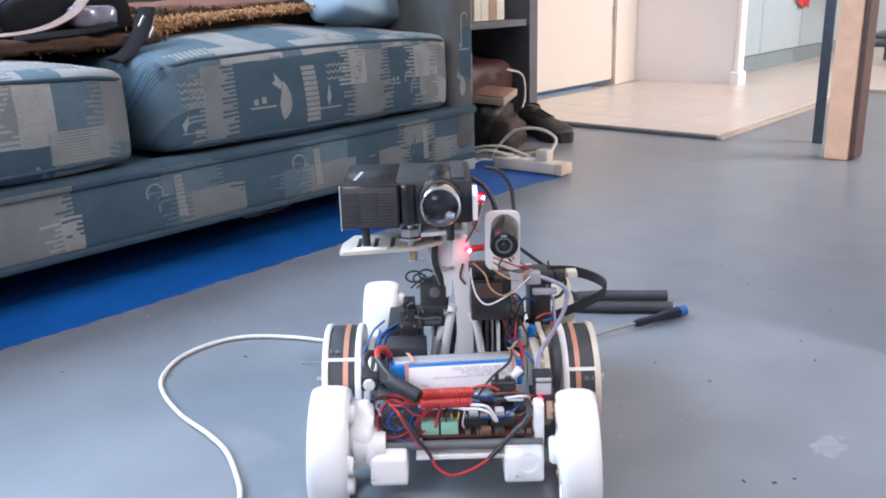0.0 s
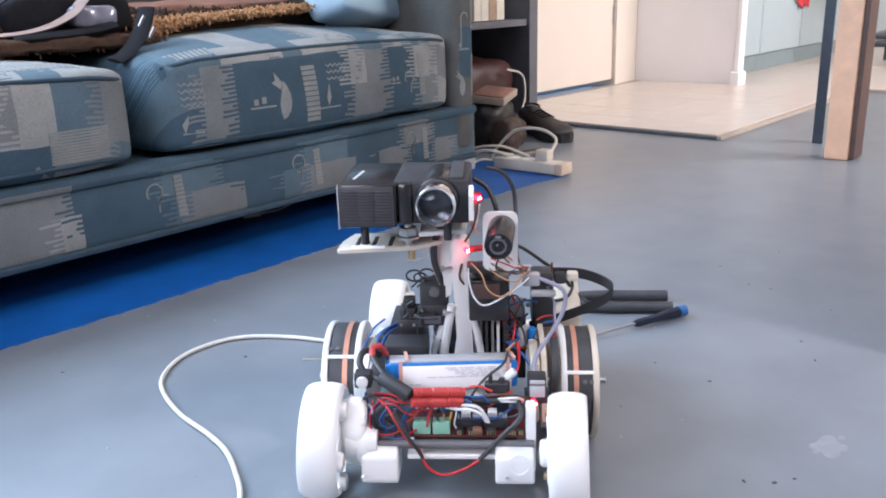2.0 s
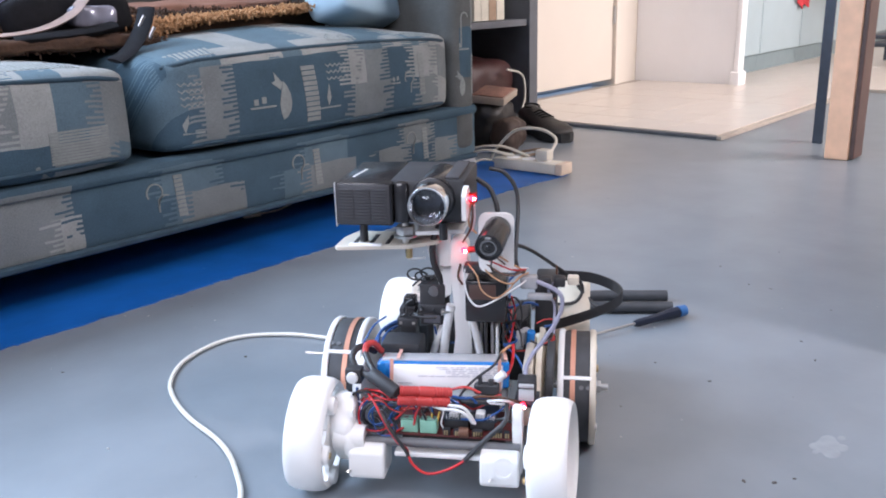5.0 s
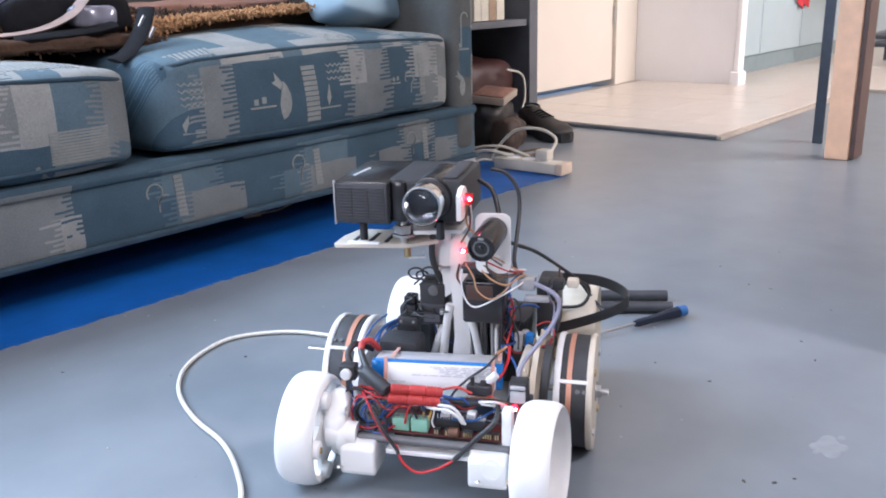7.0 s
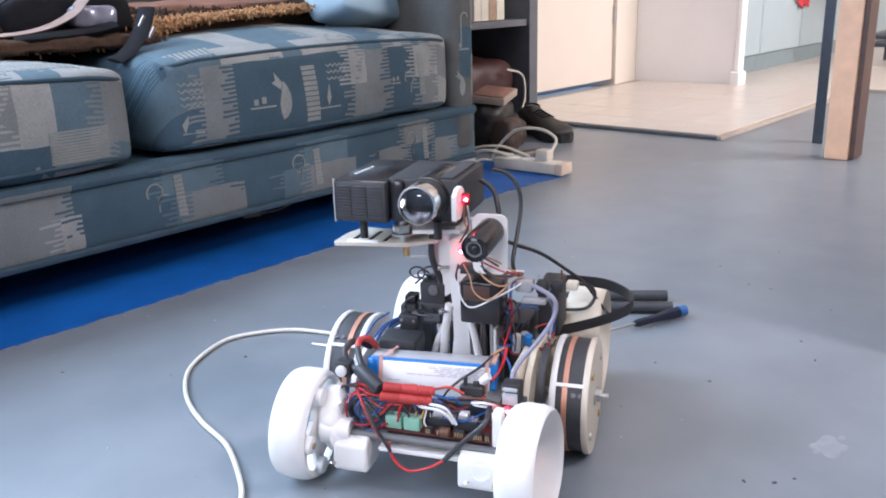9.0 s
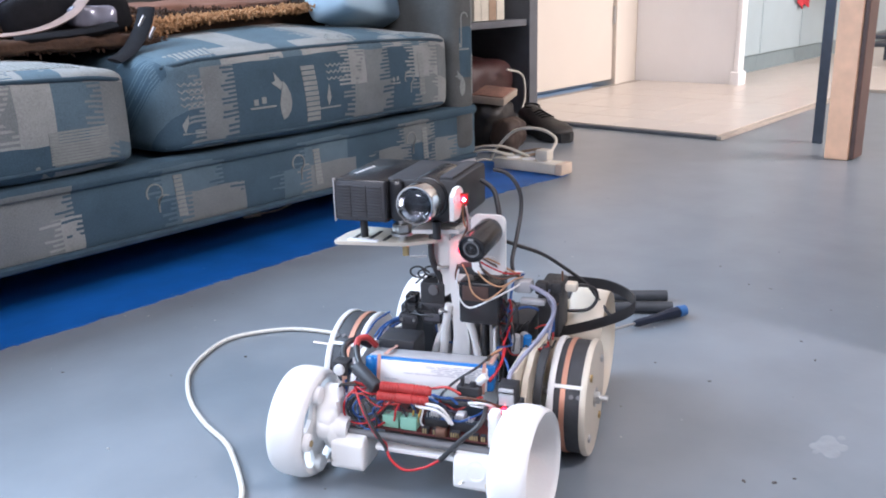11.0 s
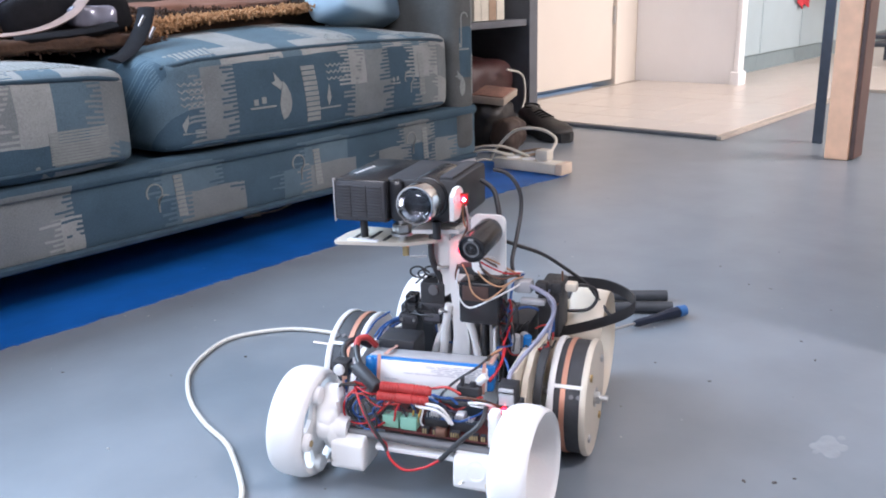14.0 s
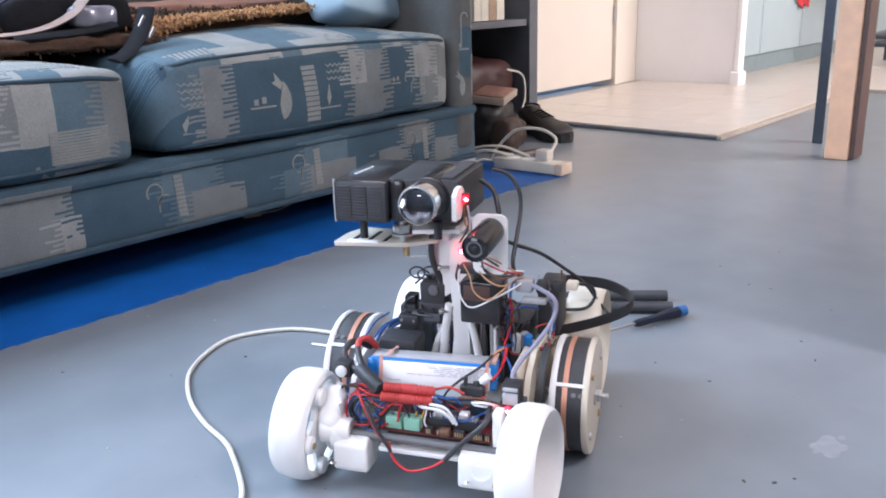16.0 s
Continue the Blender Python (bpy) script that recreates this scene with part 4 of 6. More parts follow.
def head():
    # mast: tapered white upright, a second brace and a curved back plate
    bm = bm_new()
    mm = Matrix(((1, 0, 0, 0), (0, 0, 1, -0.012), (0, 1, 0, 0), (0, 0, 0, 1)))
    extrude_outline(bm, [(-0.006, 0.09), (0.0175, 0.09), (0.0165, 0.125), (0.0125, 0.165), (0.0145, 0.20), (0.0145, 0.228), (0.011, 0.2365), (-0.001, 0.2365), (-0.0055, 0.230), (-0.0055, 0.2), (0.0, 0.165), (-0.001, 0.125)], 0.020, mm)
    bmesh.ops.bevel(bm, geom=bm.edges[:], offset=0.0022, segments=2, profile=0.5, affect="EDGES")
    mast = part("mast", bm, M_PRINT, ROBOT, "tapered white printed mast")
    bm = bm_new()
    tube(bm, [(-0.0175, -0.004, 0.085), (-0.0150, -0.006, 0.105), (-0.0105, -0.010, 0.135), (-0.0050, -0.012, 0.162)], 0.0048, 10, 5)
    part("brace", bm, M_PRINT, mast)
    for pts, q in (([(-0.031, 0.004, 0.085), (-0.0265, 0.003, 0.105), (-0.019, 0.002, 0.125), (-0.010, 0.0, 0.142)], 0.0042), ([(0.0270, -0.006, 0.085), (0.0245, -0.008, 0.108), (0.0205, -0.010, 0.132), (0.0140, -0.010, 0.152)], 0.0042)):
        bm = bm_new()
        tube(bm, pts, q, 10, 5)
        part("brace", bm, M_PRINT, mast)
    for k, (cx, cz, q) in enumerate(((-0.046, 0.190, 0.009), (-0.040, 0.187, 0.007), (-0.033, 0.190, 0.008))):
        bm = bm_new()
        tube(bm, [(cx + q * math.cos(a), 0.004 + 0.003 * k, cz + 0.7 * q * math.sin(a)) for a in [0.4 + 0.7 * i for i in range(9)]] + [(cx - 0.004, 0.006, 0.176)], 0.0011, 6, 5)
        part("wire_loop", bm, M_BLK, ROBOT, "loop of thin black wire", 60)
    bm = bm_new()
    extrude_outline(bm, [(-0.030, 0.241), (-0.006, 0.243), (-0.004, 0.20), (-0.006, 0.172), (-0.012, 0.168), (-0.019, 0.184), (-0.026, 0.203), (-0.030, 0.222)], 0.006, Matrix(((1, 0, 0, 0), (0, 0, 1, -0.006), (0, 1, 0, 0), (0, 0, 0, 1))))
    part("back_plate", bm, M_PRINT, mast)
    for z in (0.165, 0.215):
        bm = bm_new()
        cyl(bm, (-0.004, -0.014, z - 0.01), (-0.014, -0.018, z - 0.01), 0.0016, seg=8)
        cyl(bm, (-0.012, -0.0175, z - 0.01), (-0.015, -0.018, z - 0.01), 0.003, seg=12)
        part("screw", bm, M_STEEL, mast, "zinc screw")
    bm = bm_new()
    cyl(bm, (-0.034, 0.0, 0.2105), (-0.052, -0.002, 0.2095), 0.0012, seg=8)
    part("pin", bm, M_WHW, mast)
    rb("servo", (-0.040, -0.012, -0.008, 0.026, 0.136, 0.183), M_BLKMT, 0.002, None, "black servo with wiring")
    rb("servo", (-0.063, -0.045, -0.010, 0.014, 0.116, 0.156), M_BLKMT, 0.002, None, "black servo with wiring")
    for x0_, x1_, y_, z_ in ((-0.042, -0.010, -0.0095, 0.150), (-0.065, -0.043, -0.0115, 0.134)):
        rb("servo_flange", (x0_, x1_, y_, y_ + 0.003, z_, z_ + 0.010), M_GREYPL, 0.0008)
        for xs in (x0_ + 0.004, x1_ - 0.004):
            bm = bm_new()
            cyl(bm, (xs, y_ + 0.001, z_ + 0.005), (xs, y_ - 0.0014, z_ + 0.005), 0.0017, seg=10)
            part("servo_screw", bm, M_STEEL, ROBOT, "zinc screw")
    bm = bm_new()
    cyl(bm, (-0.024, -0.006, 0.1755), (-0.024, -0.0105, 0.1755), 0.0058, seg=20, bev=0.001)
    part("servo_spline", bm, M_RODG, ROBOT)
    rb("servo_label", (-0.036, -0.018, -0.0090, -0.0078, 0.139, 0.148), M_INK, 0.0003, None, "dark servo label")
    rb("servo_horn", (-0.059, -0.046, -0.006, 0.010, 0.156, 0.166), M_BLKPL, 0.002)
    bx = rb("relay_box", (0.0135, 0.056, -0.036, 0.004, 0.152, 0.198), M_BLKPL, 0.003, None, "black plastic control box")
    # thin brown patch that paints in the reflection on the glossy box
    rb("label", (0.018, 0.046, -0.0372, -0.0358, 0.178, 0.194), M_WOODD, 0.0004, bx, "dark brown patch for the box's reflection")
    # cluster of plugs behind the camera
    p = rb("plug", (0.070, 0.088, -0.026, -0.012, 0.187, 0.200), M_CLEAR, 0.002, None, "clear heat-shrunk splice")
    for k, (x, mt) in enumerate(((0.090, M_BLKMT), (0.104, M_BLKMT), (0.118, M_CREAMPR))):
        rb("plug", (x, x + 0.012, -0.018 + 0.008 * k, -0.005 + 0.008 * k, 0.184, 0.197 - 0.002 * k), mt, 0.002)
    rb("splice", (0.078, 0.104, -0.034, -0.024, 0.178, 0.184), M_CLEAR, 0.002, None, "clear taped splice", pose(0.0, 0, 0, 0, 0, 0))
    rb("motor_box", (0.082, 0.106, 0.03, 0.08, 0.118, 0.176), M_BLKMT, 0.003)
    # perforated plate under the projector
    bm = bm_new()
    extrude_outline(bm, [(-0.118, -0.050), (-0.115, -0.054), (-0.042, -0.044), (-0.014, -0.024), (-0.014, 0.008), (-0.108, 0.008), (-0.117, -0.02)], 0.0035, pose(0, 0, 0.2335))
    pl = part("mount_plate", bm, M_CREAMPL, ROBOT, "slotted pale plastic mounting plate")
    for k in range(3):
        rb("slot", (-0.102 + k * 0.017, -0.0975 + k * 0.017, -0.040, -0.006, 0.2368, 0.2375), M_BLKMT, 0.0003, pl, "dark slot", pose(0, 0, 0, 0, 0, 0))
    rb("strip", (-0.104, -0.070, -0.049, -0.043, 0.2368, 0.239), M_BATWH, 0.0006, pl, "white strip")
    bm = bm_new()
    cyl(bm, (-0.092, -0.030, 0.2365), (-0.092, -0.030, 0.260), 0.0042, seg=14)
    part("standoff", bm, M_BLKMT, pl, "black standoff")
    bm = bm_new()
    cyl(bm, (-0.047, -0.034, 0.2465), (-0.047, -0.034, 0.2560), 0.0100, seg=6, bev=0.001)
    cyl(bm, (-0.047, -0.034, 0.2440), (-0.047, -0.034, 0.2464), 0.0120, seg=24)
    cyl(bm, (-0.047, -0.034, 0.2360), (-0.047, -0.034, 0.2600), 0.0045, seg=16)
    part("nut", bm, M_STEEL, pl, "large zinc nut and washer")
    bm = bm_new()
    cyl(bm, (-0.044, -0.034, 0.221), (-0.044, -0.034, 0.2338), 0.0036, seg=14, bev=0.0008)
    part("bolt", bm, M_BRASS, pl, "brass bolt end")
    bm = bm_new()
    cyl(bm, (-0.006, -0.042, 0.244), (-0.006, -0.042, 0.262), 0.0042, seg=14)
    part("standoff", bm, M_BLKMT, pl, "black standoff")
    bm = bm_new()
    extrude_outline(bm, [(-0.036, -0.036), (0.012, -0.024), (0.012, 0.03), (-0.036, 0.03)], 0.004, pose(0, 0, 0.2455))
    part("tilt_bracket", bm, M_PRINT, mast)


def projector():
    bm = bm_new()
    box(bm, -0.1135, -0.056, -0.050, 0.060, 0.2590, 0.3035, 0.0025, None, 2)
    p = part("projector", bm, M_BLKPL, ROBOT, "black pocket projector with chrome-ringed lens")
    bm = bm_new()
    box(bm, -0.060, 0.0165, -0.040, 0.058, 0.2600, 0.3045, 0.003, None, 2)
    part("lens_housing", bm, M_BLKMT, p)
    bm = bm_new()
    cyl(bm, (-0.0155, -0.043, 0.2855), (-0.0155, 0.03, 0.2855), 0.0225, 0.0225, 40, 0.002)
    part("barrel_hump", bm, M_BLKPL, p)
    bm = bm_new()
    m = Matrix.Translation((-0.0155, -0.045, 0.2865)) @ pose(0, 0, 0, 90, 0, 0)
    lathe(bm, [(0.0178, 0), (0.0205, 0), (0.0205, 0.012), (0.0178, 0.012)], m, 48, close=True)
    part("focus_ring", bm, M_BLKMT, p, "ribbed focus ring")
    bm = bm_new()
    lathe(bm, [(0.0168, 0.008), (0.0196, 0.008), (0.0198, 0.031), (0.0190, 0.0325), (0.0176, 0.0322), (0.0166, 0.030), (0.0150, 0.016)], m, 56, close=True)
    part("chrome_ring", bm, M_CHROME, p, "bright chrome lens ring", 50)
    bm = bm_new()
    lathe(bm, [(0.0165, 0.010), (0.0165, 0.018), (0.0150, 0.0215), (0.0110, 0.0245), (0.006, 0.0262), (0.0006, 0.0268)], m, 48)
    part("lens", bm, M_GLASS, p, "convex glass lens", 80)
    bm = bm_new()
    lathe(bm, [(0.0165, 0.004), (0.0165, 0.0095), (0.0005, 0.0092)], m, 40)
    part("lens_well", bm, M_BLKPL, p, "dark inside of the lens")
    # vent face of three slatted columns
    rb("vent_frame", (-0.1145, -0.0585, -0.0512, -0.0498, 0.2610, 0.3015), M_GREYPL, 0.0006, p, "dark grey slatted vent")
    for c in range(3):
        for k in range(11):
            z = 0.2645 + k * 0.0031
            x = -0.1110 + c * 0.0172
            rb("slat", (x, x + 0.0155, -0.0526, -0.0510, z, z + 0.0018), M_GREYPL, 0.0003, p)
    rb("edge_trim", (-0.1146, -0.1134, -0.0528, -0.049, 0.2585, 0.3040), M_BATGR, 0.0005, p, "pale worn edge")
    rb("corner_post", (-0.0560, -0.0400, -0.046, -0.030, 0.2595, 0.3035), M_BLKPL, 0.005, p)
    # marks on the lid (plain bars)
    for k in range(6):
        rb("lid_mark", (-0.1030 + k * 0.0008, -0.1000 + k * 0.0008, -0.022 + k * 0.0070, -0.0196 + k * 0.0070, 0.3034, 0.3041), M_BATWH, 0, p, "silver printed mark")
    rb("lid_mark", (0.0, 0.009, 0.02, 0.028, 0.3044, 0.3052), M_BATWH, 0, p, "silver printed mark")
    rb("lid_key", (-0.004, 0.010, -0.034, 0.05, 0.3043, 0.3070), M_GREYPL, 0.001, p, "grey key strip")
    # white carrier with a red LED module on the projector's side
    bm = bm_new()
    extrude_outline(bm, [(-0.066, 0.2700), (-0.066, 0.2945), (-0.056, 0.3005), (-0.044, 0.3005), (-0.036, 0.2945), (-0.036, 0.2800), (-0.050, 0.2690)], 0.0045, Matrix(((0, 0, 1, 0.0165), (1, 0, 0, 0), (0, 1, 0, 0), (0, 0, 0, 1))))
    c = part("led_carrier", bm, M_PRINT, p, "white six-sided LED carrier")
    led(p, (0.0262, -0.0500, 0.2885), (0.42, -1, 0.12), 0.0026)
    rb("led_board", (0.0212, 0.0290, -0.0455, -0.0440, 0.2835, 0.2935), M_REDPLATE, 0.0003, p, "red LED board")


def small_camera():
    bm = bm_new()
    extrude_outline(bm, rounded(0.0355, 0.062, 0.008), 0.0045, Matrix(((1, 0, 0, 0.0292), (0, 0, 1, -0.038), (0, 1, 0, 0.2090), (0, 0, 0, 1))))
    pl = part("camera_plate", bm, M_PRINT, ROBOT, "white rounded camera plate")
    a, b = Vector((0.0488, -0.038, 0.2550)), Vector((0.0445, -0.088, 0.2495))
    bm = bm_new()
    m = Matrix.Translation(a) @ (b - a).to_track_quat("Z", "Y").to_matrix().to_4x4()
    L = (b - a).length
    lathe(bm, [(0.006, 0), (0.0135, 0), (0.0138, 0.002), (0.0138, L - 0.003), (0.0132, L - 0.0005), (0.0118, L), (0.0112, L - 0.001), (0.0112, L - 0.003), (0.004, L - 0.003), (0.004, L - 0.0015), (0.0022, L - 0.0015)], m, 36)
    c = part("camera_barrel", bm, M_BLKPL, pl, "black tubular camera")
    bm = bm_new()
    lathe(bm, [(0.0030, L - 0.0035), (0.0028, L - 0.0010), (0.0016, L - 0.0004), (0.0002, L - 0.0002)], m, 20)
    part("lens", bm, M_BLKPL, c, "tiny dark lens", 80)
    bm = bm_new()
    lathe(bm, [(0.0066, L - 0.0032), (0.0082, L - 0.0032), (0.0082, L - 0.0008), (0.0066, L - 0.0008)], m, 28, close=True)
    part("lens_ring", bm, M_RODG, c, "dark grey ring round the lens")
    bm = bm_new()
    box(bm, -0.0030, 0.0030, 0.0084, 0.0108, L - 0.0035, L - 0.0012, 0.0005, m)
    part("sensor_window", bm, M_BATGR, c, "small silver window")
    led(ROBOT, (0.0130, -0.024, 0.2266), (0.35, -1, 0.1), 0.0028)
    bm = bm_new()
    cyl(bm, (0.0150, -0.0185, 0.2262), (0.0290, -0.0165, 0.2275), 0.0034, seg=14, bev=0.0008)
    part("led_holder", bm, M_RED, ROBOT, "red plastic LED holder")
    rb("camera_arm", (0.012, 0.040, -0.034, -0.018, 0.205, 0.214), M_BLKMT, 0.002)


def tangle():
    """Loose thin wires that fill the front bay and the space behind the battery."""
    rnd = random.Random(33)
    tones = (M_BLK, M_BLUW, M_BLK, M_REDC, M_BLUW, M_GRYW, M_BRNW, M_BLK)
    spots = (((-0.088, -0.03), (-0.128, -0.104), (0.066, 0.100), 15), ((-0.02, 0.075), (-0.116, -0.098), (0.082, 0.098), 10), ((-0.06, 0.09), (-0.02, 0.03), (0.112, 0.150), 6), ((0.052, 0.105), (-0.02, 0.05), (0.12, 0.185), 12), ((-0.058, -0.020), (-0.022, -0.010), (0.150, 0.168), 5))
    for (x0, x1), (y0, y1), (z0, z1), n in spots:
        for k in range(n):
            p = Vector((rnd.uniform(x0, x1), rnd.uniform(y0, y1), rnd.uniform(z0, z1)))
            d = Vector((rnd.gauss(0, 1), rnd.gauss(0, 0.4), rnd.gauss(0, 0.8))).normalized() * 0.014
            pts = [p.copy()]
            bend = Vector((rnd.gauss(0, 0.006), rnd.gauss(0, 0.003), rnd.gauss(0, 0.006)))
            for i in range(8):
                bend = bend * 0.9 + Vector((rnd.gauss(0, 0.002), rnd.gauss(0, 0.001), rnd.gauss(-0.0006, 0.002)))
                d = (d + bend).normalized() * 0.009
                p = p + d
                p = Vector((min(max(p.x, x0), x1), min(max(p.y, y0), y1), min(max(p.z, z0), z1 + 0.004)))
                pts.append(p.copy())
            bm = bm_new()
            tube(bm, pts, rnd.choice((0.0009, 0.0011, 0.0014)), 6, 5)
            part("wire", bm, tones[k % 8] if z0 < 0.149 else M_BLK, ROBOT, "", 60)


tangle()
chassis()
battery()
electronics()
head()
projector()
small_camera()

# ---- wiring of the robot ----
def wire(name, material, r, pts, label=''):
    bm = bm_new()
    tube(bm, pts, r, 8, 6)
    return part(name, bm, material, ROBOT, label, 60)


wire("wire", M_RED, 0.0014, [(-0.0327, -0.1350, 0.0570), (-0.0264, -0.1400, 0.0439), (-0.0118, -0.1400, 0.0337), (0.0093, -0.1400, 0.0400), (0.0252, -0.1380, 0.0497)])
wire("wire", M_BLK, 0.0026, [(0.0252, -0.1380, 0.0497), (0.0464, -0.1360, 0.0735), (0.0646, -0.1300, 0.0913), (0.0625, -0.1000, 0.0969)])
wire("wire", M_RED, 0.0014, [(-0.0807, -0.1000, 0.1014), (-0.0654, -0.1250, 0.1002), (-0.0537, -0.1350, 0.0850), (-0.0417, -0.1370, 0.0661), (-0.0327, -0.1350, 0.0570)])
wire("wire", M_BLK, 0.0018, [(-0.0576, -0.1320, 0.0954), (-0.0467, -0.1380, 0.0783), (-0.0323, -0.1390, 0.0562), (-0.0307, -0.1390, 0.0514)])
wire("wire", M_RED, 0.0013, [(-0.0807, -0.1000, 0.1014), (-0.0600, -0.1180, 0.1088), (-0.0505, -0.1220, 0.1046)])
wire("wire", M_RED, 0.0011, [(-0.0819, -0.1000, 0.0922), (-0.0890, -0.1120, 0.0842), (-0.0843, -0.1180, 0.0718), (-0.0701, -0.1200, 0.0608), (-0.0514, -0.1220, 0.0648), (-0.0368, -0.1260, 0.0748)])
wire("wire", M_BLUW, 0.0013, [(-0.0722, -0.1000, 0.0936), (-0.0821, -0.1100, 0.0867), (-0.0823, -0.1140, 0.0733), (-0.0717, -0.1160, 0.0649), (-0.0590, -0.1180, 0.0724)])
wire("wire", M_BLK, 0.0016, [(-0.0628, -0.1000, 0.0917), (-0.0772, -0.1080, 0.0871), (-0.0805, -0.1120, 0.0757), (-0.0722, -0.1120, 0.0660)])
wire("wire", M_BLUW, 0.0013, [(-0.0355, -0.1150, 0.0964), (-0.0450, -0.1220, 0.0923), (-0.0505, -0.1220, 0.0820), (-0.0445, -0.1200, 0.0705)])
wire("wire", M_BLUW, 0.0011, [(-0.0358, -0.1120, 0.0905), (-0.0177, -0.1180, 0.0998), (-0.0102, -0.1150, 0.0920), (-0.0096, -0.1100, 0.0789)])
wire("wire", M_RED, 0.0012, [(-0.0158, -0.1180, 0.1025), (-0.0226, -0.1260, 0.0932), (-0.0263, -0.1260, 0.0783)])
wire("wire", M_RED, 0.0012, [(-0.0268, -0.1180, 0.1004), (-0.0368, -0.1240, 0.0913), (-0.0456, -0.1220, 0.0815)])
wire("wire", M_WHW, 0.0016, [(-0.0118, -0.1150, 0.0967), (0.0010, -0.1280, 0.0988), (0.0164, -0.1300, 0.0990), (0.0266, -0.1300, 0.0945), (0.0319, -0.1260, 0.0842)])
wire("wire", M_WHW, 0.0016, [(-0.0126, -0.1130, 0.0956), (0.0074, -0.1260, 0.1018), (0.0232, -0.1280, 0.1009), (0.0303, -0.1260, 0.0912), (0.0340, -0.1240, 0.0822)])
wire("wire", M_WHW, 0.0014, [(0.0410, -0.1000, 0.0944), (0.0593, -0.1120, 0.1024), (0.0717, -0.0900, 0.0889)])
wire("wire", M_WHW, 0.0013, [(0.0403, -0.0980, 0.0921), (0.0586, -0.1100, 0.0976), (0.0700, -0.0900, 0.0881)])
wire("wire", M_YELW, 0.0012, [(-0.0025, -0.1120, 0.0872), (-0.0048, -0.1180, 0.0775), (-0.0057, -0.1200, 0.0658)])
wire("wire", M_YELW, 0.0011, [(-0.0103, -0.1120, 0.0879), (-0.0096, -0.1180, 0.0786), (-0.0087, -0.1200, 0.0654)])
wire("wire", M_BRNW, 0.0011, [(-0.0166, -0.1120, 0.0820), (-0.0119, -0.1200, 0.0755), (-0.0208, -0.1220, 0.0626), (-0.0279, -0.1200, 0.0579)])
wire("wire", M_BLK, 0.0013, [(0.0542, -0.0500, 0.1274), (0.0495, -0.0880, 0.1292), (0.0320, -0.0980, 0.1180), (0.0211, -0.1080, 0.1090), (0.0149, -0.1080, 0.0983)])
wire("wire", M_BLK, 0.003, [(0.0084, -0.1000, 0.0947), (0.0276, -0.1040, 0.0957), (0.0468, -0.1000, 0.0940), (0.0584, -0.0940, 0.0952)])
wire("wire", M_BLUW, 0.0016, [(0.0182, -0.0940, 0.0938), (0.0338, -0.0960, 0.0951), (0.0532, -0.0920, 0.0972)])
wire("wire", M_REDC, 0.0014, [(0.0076, -0.1050, 0.1082), (0.0236, -0.1080, 0.1130), (0.0373, -0.1060, 0.1066)])
wire("wire", M_RED, 0.0017, [(0.0641, -0.0400, 0.1306), (0.0652, -0.0550, 0.1227), (0.0631, -0.0750, 0.1171), (0.0592, -0.0820, 0.1124)])
wire("wire", M_ORGW, 0.0015, [(0.0611, -0.0400, 0.1296), (0.0536, -0.0560, 0.1280), (0.0517, -0.0660, 0.1227)])
wire("wire", M_BLUW, 0.0013, [(0.0534, -0.0300, 0.1264), (0.0693, -0.0550, 0.1232), (0.0774, -0.0700, 0.1154), (0.0813, -0.0780, 0.1116)])
wire("wire", M_BLUW, 0.0013, [(0.0478, 0.0200, 0.1416), (0.0557, 0.0000, 0.1305), (0.0660, -0.0200, 0.1269), (0.0548, -0.0350, 0.1274)])
wire("wire", M_BLUW, 0.0012, [(0.0555, 0.0200, 0.1654), (0.0551, 0.0000, 0.1500), (0.0642, -0.0200, 0.1331)])
wire("wire", M_RED, 0.0012, [(0.0523, 0.0200, 0.1619), (0.0575, 0.0100, 0.1465), (0.0603, -0.0100, 0.1351)])
wire("wire", M_BRNW, 0.0012, [(0.0547, 0.0300, 0.1552), (0.0581, 0.0100, 0.1432), (0.0677, -0.0100, 0.1294)])
wire("battery_lead", M_BLK, 0.0034, [(-0.0786, -0.0600, 0.1253), (-0.0907, -0.0750, 0.1366), (-0.0950, -0.0900, 0.1321), (-0.0882, -0.1000, 0.1233), (-0.0740, -0.1100, 0.1215), (-0.0590, -0.1210, 0.1160), (-0.0450, -0.1300, 0.1105)], "thick black battery lead")
wire("battery_lead", M_REDC, 0.0034, [(-0.0720, -0.0600, 0.1261), (-0.0767, -0.0700, 0.1387), (-0.0827, -0.0780, 0.1400), (-0.0825, -0.0860, 0.1345)], "thick red battery lead")
wire("battery_lead", M_BLK, 0.0034, [(-0.0825, -0.0860, 0.1345), (-0.0720, -0.1040, 0.1280), (-0.0590, -0.1170, 0.1215), (-0.0440, -0.1280, 0.1190)])
wire("wire", M_WHW, 0.0013, [(-0.0850, -0.0600, 0.1292), (-0.0846, -0.0800, 0.1247), (-0.0870, -0.0900, 0.1159)])
wire("wire", M_BLUW, 0.0018, [(-0.0494, 0.0000, 0.1418), (-0.0736, -0.0000, 0.1325), (-0.0879, 0.0000, 0.1214), (-0.0834, -0.0300, 0.1203)])
wire("wire", M_BLUW, 0.0018, [(-0.0503, 0.0020, 0.1383), (-0.0719, 0.0020, 0.1278), (-0.0810, -0.0100, 0.1206), (-0.0790, -0.0280, 0.1160)])
wire("wire", M_BLK, 0.0022, [(-0.0444, 0.0050, 0.1478), (-0.0669, 0.0040, 0.1344), (-0.0827, 0.0040, 0.1204)])
